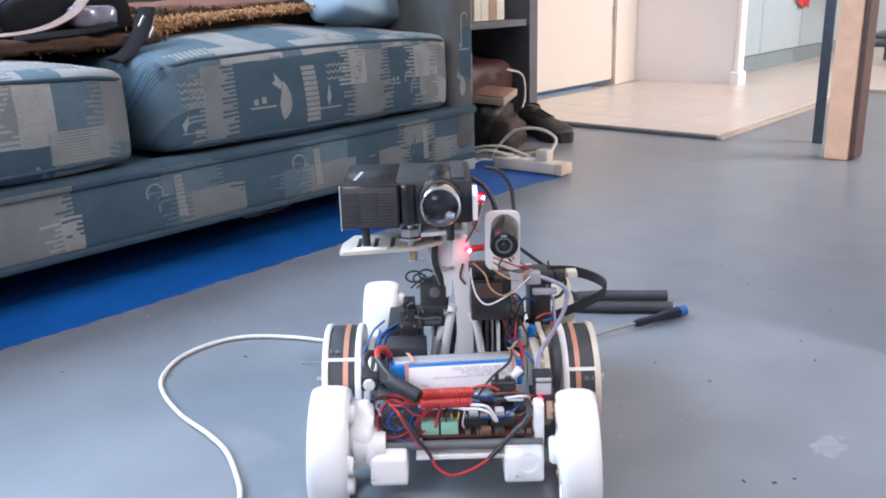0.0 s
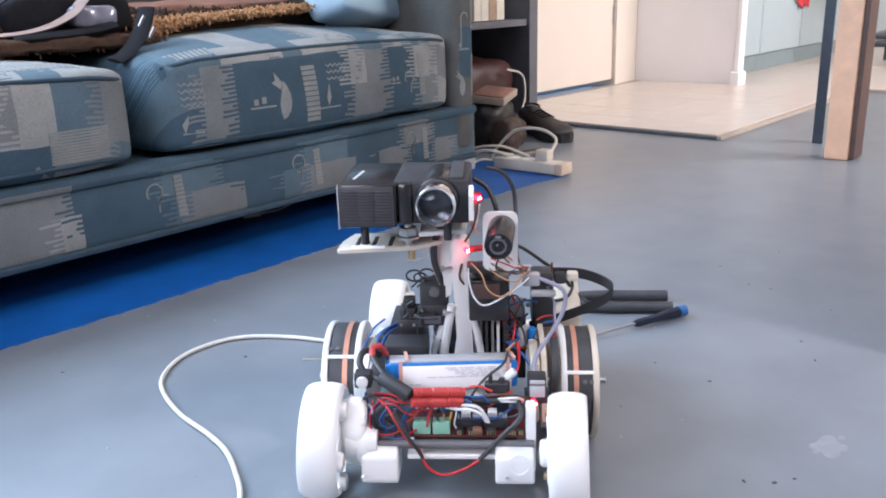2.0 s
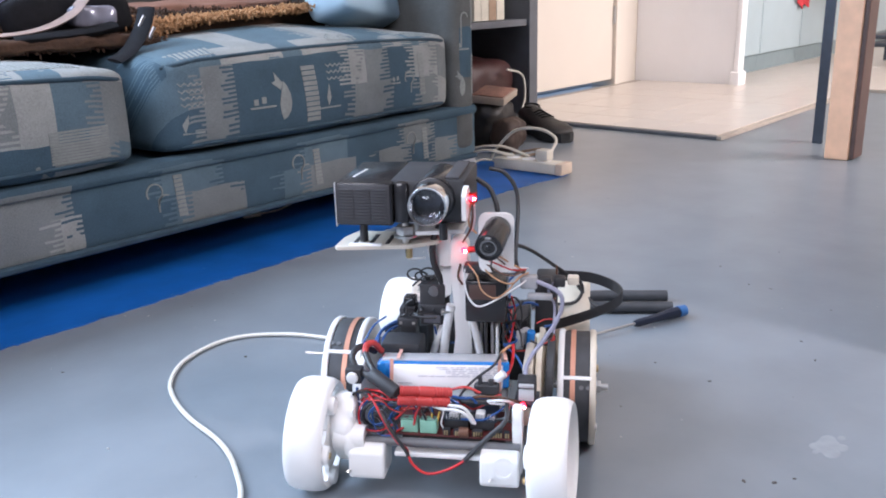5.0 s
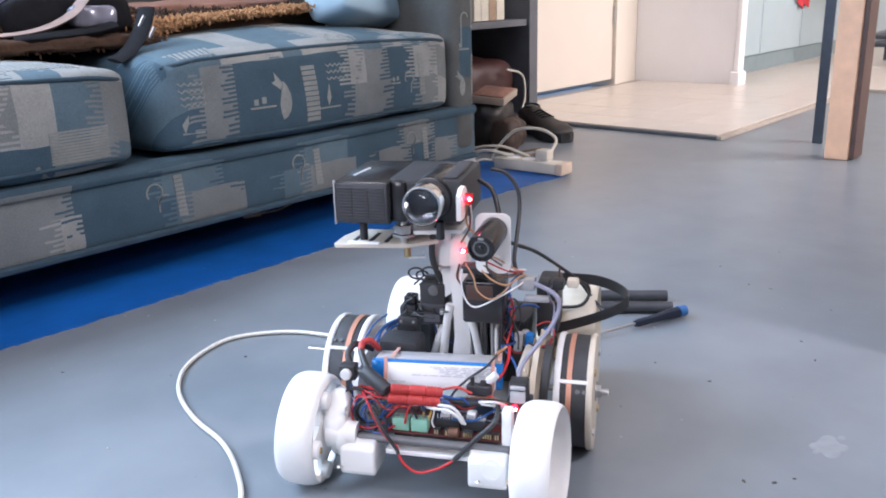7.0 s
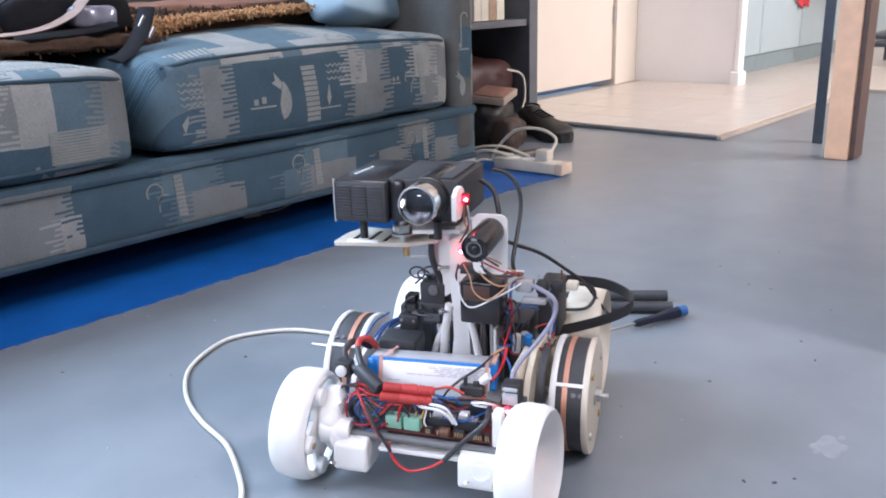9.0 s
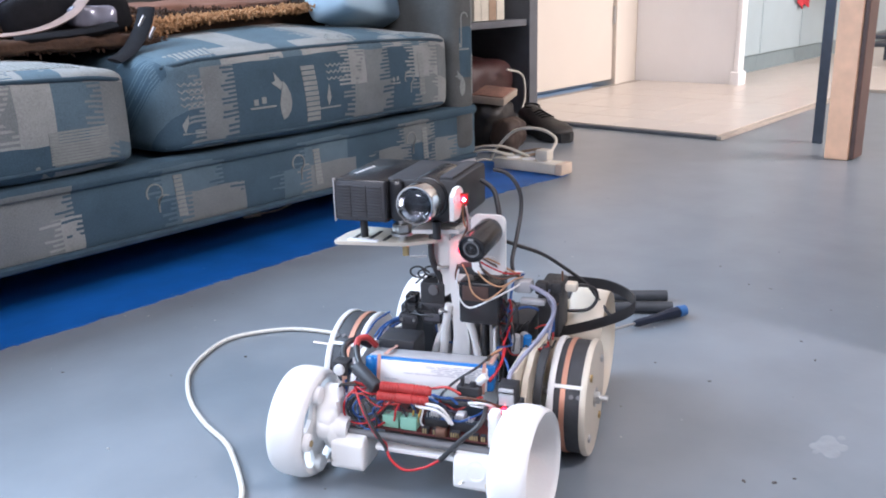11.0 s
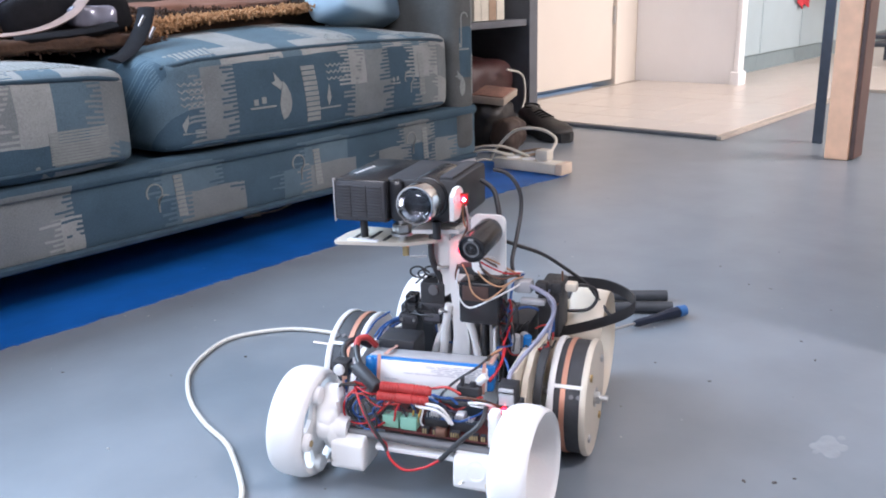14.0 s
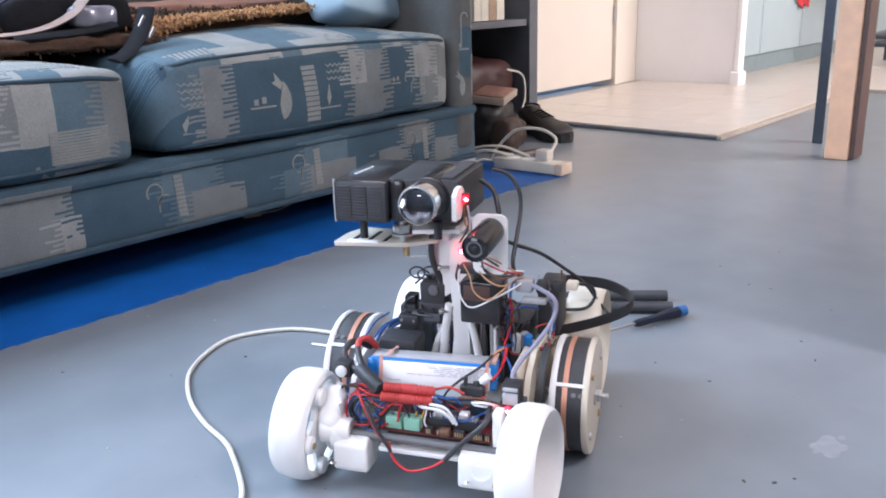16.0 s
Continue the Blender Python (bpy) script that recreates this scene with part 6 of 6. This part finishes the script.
def bookcase():
    b = thing("bookcase", pose(0, 0, 0), "charcoal bookcase with brown contents beside the sofa", "bookcase")
    yf, yb = 1.80, 2.17
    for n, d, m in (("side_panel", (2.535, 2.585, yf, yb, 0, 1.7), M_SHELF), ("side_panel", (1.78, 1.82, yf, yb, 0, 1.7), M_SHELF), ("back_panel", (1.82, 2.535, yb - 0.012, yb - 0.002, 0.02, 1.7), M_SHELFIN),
                    ("shelf", (1.822, 2.533, yf + 0.01, yb - 0.014, 0.355, 0.378), M_SHELF), ("shelf", (1.822, 2.533, yf + 0.01, yb - 0.014, 0.02, 0.045), M_SHELF),
                    ("shelf", (1.822, 2.533, yf + 0.01, yb - 0.014, 0.70, 0.723), M_SHELF), ("top", (1.822, 2.533, yf + 0.01, yb - 0.014, 1.67, 1.70), M_SHELF)):
        bm = bm_new()
        box(bm, *d, 0.002)
        part(n, bm, m, b)
    rnd = random.Random(5)
    x = 2.30
    for k in range(4):
        w = rnd.uniform(0.025, 0.045)
        bk = thing("book", pose(x, 1.86, 0.3785), "thick pale book on the bookcase shelf", "book", "books on the shelf")
        bm = bm_new()
        box(bm, 0.003, w - 0.003, 0.003, 0.16, 0.003, 0.22)
        part("pages", bm, M_PAPER, bk)
        bm = bm_new()
        box(bm, 0, 0.0025, 0, 0.165, 0, 0.225, 0.0005)
        box(bm, w - 0.0025, w, 0, 0.165, 0, 0.225, 0.0005)
        box(bm, 0.0025, w - 0.0025, 0, 0.0025, 0, 0.225, 0.0005)
        part("cover", bm, M_PAPER if k != 2 else M_STRAP, bk)
        x += w + 0.002
    bx = tagged(lumpy("leather_bag", (2.22, 2.52, 1.84, 2.1, 0.046, 0.25), mat("oxblood_leather", (0.05, 0.016, 0.014), 0.5, var=0.3, scale=20, bump=0.2), 41, 0.012, 8, 16, "", "", None, 5), "dark oxblood leather bag on the lowest shelf", "bag")
    bm = bm_new()
    tube(bm, [(2.40, 1.80, 0.215), (2.47, 1.785, 0.19), (2.478, 1.78, 0.11), (2.44, 1.775, 0.06), (2.38, 1.77, 0.02)], 0.004, 8, 6)
    tagged(part("pale_cord", bm, M_CREAMPL), "pale cord hanging from the bookcase shelf", "cord")


def shoe(m, label, mt, scale=1.0):
    s = thing("shoe", m, label, "shoe", "shoes by the bookcase")
    bm = bm_new()
    sec = [(0.0, 0.030, 0.075, 0.022), (0.02, 0.036, 0.085, 0.022), (0.06, 0.036, 0.088, 0.022), (0.11, 0.036, 0.072, 0.022), (0.16, 0.042, 0.060, 0.022), (0.21, 0.047, 0.055, 0.022), (0.25, 0.042, 0.048, 0.022), (0.275, 0.025, 0.036, 0.022)]
    rings = []
    for x, w, h, z0 in sec:
        ring = []
        for k in range(14):
            a = 2 * math.pi * k / 14
            ring.append(bm.verts.new((x * scale, w * math.cos(a) * scale, (z0 + (h - z0 + 0.0) * (0.5 + 0.5 * math.sin(a))) * scale)))
        rings.append(ring)
    for a, b in zip(rings, rings[1:]):
        for k in range(14):
            bm.faces.new((a[k], a[(k + 1) % 14], b[(k + 1) % 14], b[k]))
    bm.faces.new(rings[0][::-1])
    bm.faces.new(rings[-1])
    bmesh.ops.subdivide_edges(bm, edges=bm.edges[:], cuts=1, smooth=0.6)
    for v in bm.verts:
        v.co += Vector((0, 0, 1)) * noise.noise(v.co * 40) * 0.003
    part("upper", bm, mt, s, "", 80)
    bm = bm_new()
    pts = [(0, -0.028), (0.05, -0.036), (0.12, -0.036), (0.2, -0.05), (0.25, -0.044), (0.285, -0.015), (0.285, 0.015), (0.25, 0.044), (0.2, 0.05), (0.12, 0.036), (0.05, 0.036), (0, 0.028)]
    extrude_outline(bm, [(x * scale, y * scale) for x, y in pts], 0.026 * scale, pose(0, 0, 0.001))
    part("sole", bm, M_SOLE, s, "dark rubber sole")
    bm = bm_new()
    lathe(bm, [(0.022, 0), (0.029, 0), (0.029, 0.004), (0.022, 0.004)], Matrix.Translation((0.045 * scale, 0, 0.083 * scale)) @ pose(0, 0, 0, 0, 10, 0), 20, close=True)
    part("collar", bm, M_BAGBLK, s, "padded collar")
    for k in range(4):
        bm = bm_new()
        x = (0.10 + 0.02 * k) * scale
        tube(bm, [(x, -0.022 * scale, 0.068 * scale - 0.002 * k), (x + 0.006, 0, 0.078 * scale - 0.004 * k), (x, 0.022 * scale, 0.068 * scale - 0.002 * k)], 0.0025, 6, 4)
        part("lace", bm, M_BAGBLK, s, "dark lace")
    return s


def floor_things():
    shoe(pose(2.465, 1.765, 0, 0, 0, -120.0), "worn black leather shoe on the floor by the bookcase", M_SHOE, 1.08)
    lumpy("boot", (2.06, 2.17, 1.54, 1.612, 0.0, 0.105), M_SHOEB, 51, 0.014, 12, 16, "dark brown leather boot slumped beside the bookcase", "boot", None, 4)
    lumpy("shoe_bag", (2.08, 2.235, 1.625, 1.74, 0.0, 0.145), M_SHOE, 57, 0.012, 12, 16, "dark leather pile behind the boot", "bag", None, 4)
    bm = bm_new()
    box(bm, -0.075, 0.075, -0.055, 0.055, 0, 0.022, 0.002, None, 2)
    o = part("carton", bm, mat("cream_card", (0.36, 0.29, 0.23), 0.7, var=0.1, scale=30))
    o.matrix_world = pose(2.165, 1.675, 0.148, 5, -6, 20)
    tagged(o, "flat cream carton with a red-brown lid on the shoes", "box")
    bm = bm_new()
    box(bm, -0.070, 0.060, -0.050, 0.050, 0.0225, 0.0265, 0.001, None, 2)
    part("lid", bm, mat("red_brown_card", (0.24, 0.12, 0.085), 0.7, var=0.5, scale=60), o, "red-brown printed lid")
    # power board with plugs and cords
    s = thing("power_board", pose(1.895, 1.245, 0.004, 0, 0, 92), "white power board with plugs at the end of the blue paint", "power board")
    bm = bm_new()
    box(bm, 0.0, 0.20, -0.027, 0.027, 0, 0.030, 0.005, None, 2)
    part("housing", bm, M_CREAMPL, s)
    bm = bm_new()
    box(bm, -0.022, -0.0005, -0.0275, 0.0275, 0, 0.031, 0.003, None, 2)
    part("end_block", bm, mat("tan_end_block", (0.64, 0.50, 0.38), 0.6, var=0.1, scale=40), s, "tan end block")
    for k in range(3):
        bm = bm_new()
        cyl(bm, (0.05 + 0.05 * k, 0, 0.030), (0.05 + 0.05 * k, 0, 0.0312), 0.019, seg=20)
        part("socket_face", bm, M_WHITE, s, "round socket face")
    bm = bm_new()
    box(bm, 0.03, 0.07, -0.018, 0.018, 0.0315, 0.062, 0.006, None, 2)
    pl = part("plug", bm, M_CREAMPL, s, "cream mains plug")
    for nm, d, lab in (("power_adapter", (0.085, 0.04, 0.034), "grey-white mains adapter block by the power board"), ("power_adapter", (0.07, 0.045, 0.03), "cream mains adapter block by the power board")):
        a = thing(nm, pose(1.80 if lab[0] == "g" else 1.86, 1.52 if lab[0] == "g" else 1.60, 0.006, 0, 8, -35 if lab[0] == "g" else 30), lab, "adapter")
        bm = bm_new()
        box(bm, -d[0] / 2, d[0] / 2, -d[1] / 2, d[1] / 2, 0, d[2], 0.006, None, 2)
        part("case", bm, M_CREAMPL if lab[0] == "c" else M_BATGR, a)
        bm = bm_new()
        tube(bm, [(d[0] / 2, 0, d[2] / 2), (d[0] / 2 + 0.03, 0.005, d[2] / 2 + 0.01), (d[0] / 2 + 0.08, 0.02, 0.02), (d[0] / 2 + 0.12, 0.01, 0.005)], 0.003, 8, 6)
        part("lead", bm, M_CREAMPL, a)
    for pts, r, mt, lab in (
        ([(1.92, 1.29, 0.055), (1.955, 1.30, 0.085), (1.965, 1.36, 0.105), (1.96, 1.44, 0.095), (1.95, 1.50, 0.04), (1.95, 1.52, 0.01)], 0.0045, M_CREAMPL, "cream mains cord looping over the power board"),
        ([(1.90, 1.40, 0.036), (1.86, 1.47, 0.05), (1.84, 1.54, 0.03), (1.80, 1.62, 0.012)], 0.0045, M_CREAMPL, "cream mains cord beside the sofa"),
        ([(1.915, 1.36, 0.036), (1.90, 1.44, 0.058), (1.88, 1.52, 0.05), (1.88, 1.60, 0.02)], 0.004, M_CREAMPL, "cream cord among the adapters"),
        ([(1.98, 1.45, 0.012), (2.02, 1.38, 0.03), (2.05, 1.42, 0.03), (2.03, 1.5, 0.012)], 0.004, M_STRAP, "tan cord end beside the shoes"),
    ):
        bm = bm_new()
        tube(bm, pts, r, 8, 8)
        tagged(part("mains_cord", bm, mt, None, "", 60), lab, "cord")
    # small white cable end under the sofa
    c = thing("cable_end", pose(1.12, 1.56, 0.004), "small white plug and lead lying under the sofa", "cable")
    bm = bm_new()
    box(bm, -0.02, 0.02, -0.006, 0.006, 0, 0.009, 0.002, pose(0, 0, 0, 0, 0, -20), 2)
    part("plug", bm, M_CREAMPL, c)
    bm = bm_new()
    tube(bm, [(0.018, -0.006, 0.005), (0.06, -0.012, 0.005), (0.10, 0.0, 0.005), (0.14, 0.02, 0.005)], 0.0022, 8, 6)
    part("lead", bm, M_CREAMPL, c)
    # screwdriver
    a, b = Vector((1.147, 0.526, 0.011)), Vector((0.985, 0.592, 0.006))
    m = Matrix.Translation(a) @ (b - a).to_track_quat("Z", "Y").to_matrix().to_4x4()
    s = thing("screwdriver", m, "slim screwdriver with navy handle and steel shaft on the floor", "screwdriver")
    bm = bm_new()
    lathe(bm, [(0.004, 0.012), (0.0085, 0.014), (0.0085, 0.03), (0.007, 0.045), (0.0062, 0.07), (0.0062, 0.09), (0.0045, 0.095)], Matrix(), 8)
    part("handle", bm, M_DRIVER, s)
    bm = bm_new()
    lathe(bm, [(0.005, -0.002), (0.0085, 0.0), (0.0088, 0.013), (0.005, 0.0135)], Matrix(), 16)
    part("end_cap", bm, M_DRVEND, s, "blue end cap")
    bm = bm_new()
    cyl(bm, (0, 0, 0.095), (0, 0, (b - a).length), 0.0022, seg=10)
    part("shaft", bm, M_STEEL, s, "bright steel shaft")
    # pliers, seen by their two dipped handles
    s = thing("pliers", pose(0, 0, 0), "pliers with two black dipped handles on the floor", "pliers")
    for p in ([(1.192, 0.578, 0.0095), (1.168, 0.610, 0.0095), (1.13, 0.662, 0.0095), (1.075, 0.712, 0.0095)], [(1.150, 0.548, 0.0095), (1.125, 0.582, 0.0095), (1.088, 0.632, 0.0095), (1.055, 0.690, 0.0095)]):
        bm = bm_new()
        tube(bm, p, 0.0088, 12, 6)
        part("handle", bm, M_RUB, s, "black dipped grip", 60)
    bm = bm_new()
    cyl(bm, (1.063, 0.701, 0.004), (1.063, 0.701, 0.016), 0.016, seg=20)
    box(bm, -0.008, 0.008, 0, 0.05, 0.005, 0.014, 0.002, Matrix.Translation((1.063, 0.701, 0)) @ pose(0, 0, 0, 0, 0, 42))
    part("jaw", bm, M_STEEL_D, s, "dark steel jaws")
    # dark metal stool rail beyond the posts
    s = thing("stool", pose(5.2, 1.04, 0), "black metal stool in the kitchen", "stool")
    for x in (0.0, 0.36):
        for y in (0.0, 0.36):
            bm = bm_new()
            cyl(bm, (x, y, 0.0165), (x, y, 0.62), 0.012, seg=12)
            part("leg", bm, M_STEEL_D, s)
    for z in (0.127, 0.169):
        for y in (0.0, 0.36):
            bm = bm_new()
            cyl(bm, (0, y, z), (0.36, y, z), 0.011, seg=12)
            part("rail", bm, M_STEEL_D, s)
        for x in (0.0, 0.36):
            bm = bm_new()
            cyl(bm, (x, 0, z), (x, 0.36, z), 0.011, seg=12)
            part("rail", bm, M_STEEL_D, s)
    bm = bm_new()
    box(bm, -0.02, 0.38, -0.02, 0.38, 0.62, 0.65, 0.008)
    part("seat", bm, M_STEEL_D, s)
    # grit and paint flecks on the floor
    rnd = random.Random(12)
    for nm, mt, n, lab in (("grit", M_SPECK, 60, "dark grit scattered on the painted floor"), ("paint_flecks", M_SPECKW, 70, "pale paint flecks on the painted floor")):
        bm = bm_new()
        fixed = [(0.642, 0.941, 4), (0.543, 0.971, 2), (0.961, 0.402, 3), (0.97, 0.482, 3), (1.105, 0.319, 3), (1.157, 0.355, 3), (0.766, 0.277, 4), (0.782, 0.252, 4), (0.802, 0.239, 3), (1.408, 0.583, 3), (1.345, 0.469, 3), (0.455, 1.099, 3)] if nm == "grit" else [(1.081, 0.541, 4), (0.698, 1.095, 3), (0.643, 1.197, 3), (0.39, 0.857, 3), (0.62, 1.228, 3)]
        for k in range(n):
            if k < len(fixed):
                x, y, r = fixed[k][0], fixed[k][1], fixed[k][2] * 0.00065
            else:
                x, y, r = rnd.uniform(0.25, 1.9), rnd.uniform(0.1, 1.24 if nm == "grit" else 1.33), abs(rnd.gauss(0, 0.0006)) + 0.0003
            bmesh.ops.create_icosphere(bm, subdivisions=1, radius=r, matrix=Matrix.Translation((x, y, r * 0.25 + (0.002 if y > 1.23 else 0))) @ pose(0, 0, 0, 0, 0, rnd.uniform(0, 180)) @ Matrix.Diagonal((1.3, 0.8, 0.35, 1)))
        tagged(part(nm, bm, mt, None, "", 80), lab, "debris", "", "stuff")
    bm = bm_new()
    for x, y, r in ((0.888, 0.234, 0.019), (0.876, 0.226, 0.012), (0.902, 0.238, 0.012), (0.894, 0.221, 0.009), (0.880, 0.245, 0.008), (0.915, 0.228, 0.006), (0.868, 0.240, 0.005)):
        lathe(bm, [(r * 0.9, 0.0001), (r, 0.0003), (r * 0.85, 0.0005), (r * 0.3, 0.0006)], Matrix.Translation((x, y, 0)) @ Matrix.Diagonal((1, 0.7, 1, 1)), 11)
    tagged(part("paint_spill", bm, mat("pale_floor_stain", (0.27, 0.29, 0.31), 0.5, var=0.15, scale=80), None, "", 80), "pale paint spill dried on the grey floor", "stain", "", "stuff")


soft_things()
bookcase()
floor_things()

# ---- white lead trailing over the floor ----
LEAD_A = [(0.775, 0.760), (0.765, 0.83), (0.743, 0.888), (0.724, 0.935), (0.691, 0.985), (0.657, 1.008), (0.612, 1.013), (0.568, 1.001), (0.524, 0.964), (0.501, 0.920), (0.484, 0.856), (0.477, 0.788), (0.467, 0.740), (0.446, 0.693), (0.422, 0.653), (0.37, 0.60), (0.30, 0.56)]
LEAD_C = [(0.79, 0.775), (0.79, 0.845), (0.770, 0.905), (0.745, 0.961), (0.699, 0.996), (0.656, 1.007), (0.604, 0.986), (0.560, 0.953), (0.529, 0.910), (0.506, 0.864), (0.489, 0.812), (0.478, 0.756), (0.462, 0.718), (0.442, 0.680), (0.423, 0.652), (0.37, 0.60), (0.30, 0.56)]
LEAD_N = 60


def lead_poses(pts):
    path = smooth_path([(x, y, 0.0037) for x, y in pts], 14)
    acc = [0.0]
    for a, b in zip(path, path[1:]):
        acc.append(acc[-1] + (b - a).length)
    step = acc[-1] / LEAD_N

    def at(s):
        s = min(max(s, 0), acc[-1] - 1e-6)
        k = next(i for i in range(len(acc) - 1) if acc[i + 1] >= s)
        f = (s - acc[k]) / max(acc[k + 1] - acc[k], 1e-9)
        return path[k].lerp(path[k + 1], f)
    out = []
    for k in range(LEAD_N):
        a, b = at(k * step), at((k + 1) * step)
        d = b - a
        out.append(pose(*((a + b) / 2), 0, 0, math.degrees(math.atan2(d.y, d.x))))
    return out, step


def lead():
    t = thing("white_lead", pose(0, 0, 0), "white cable trailing over the floor from the robot", "cable")
    _, step = lead_poses(LEAD_A)
    h, r = step / 2 + 0.001, 0.0029
    bm = bm_new()
    lathe(bm, [(r * 0.3, -h - r * 0.6), (r * 0.8, -h - r * 0.3), (r, -h), (r, h), (r * 0.8, h + r * 0.3), (r * 0.3, h + r * 0.6)], pose(0, 0, 0, 0, 90, 0), 12)
    me = mesh_of("cable_piece", bm, M_CABLE, 80)
    out = []
    for k in range(LEAD_N):
        o = new("cable_piece", me)
        o.parent = t
        out.append(o)
    return out


LEAD = lead()

tiles()


# ---- what moves ----
def motions():
    rows = [(0, 0.0), (1, -1.85), (2, -3.8), (3, -5.7), (4, -7.7), (6.5, -13.1), (7.5, -15.2), (9, -18.0), (9.6, -19.2), (10.0, -19.65), (15.2, -19.65), (15.5, -19.0), (16, -17.9)]
    walk(ROBOT, [(t, pose(0.662, 0.565, 0, 0, 0, -48.6 + a)) for t, a in rows])
    stages = []
    for t, f in ((0, 0.0), (1.5, 0.0), (4, 0.2), (7, 0.65), (9.2, 0.92), (10.5, 1.0), (16, 1.0)):
        pts = [(p[0] + (q[0] - p[0]) * f, p[1] + (q[1] - p[1]) * f) for p, q in zip(LEAD_A, LEAD_C)]
        stages.append((t, lead_poses(pts)[0]))
    for k, piece in enumerate(LEAD):
        walk(piece, [(t, places[k]) for t, places in stages])


motions()
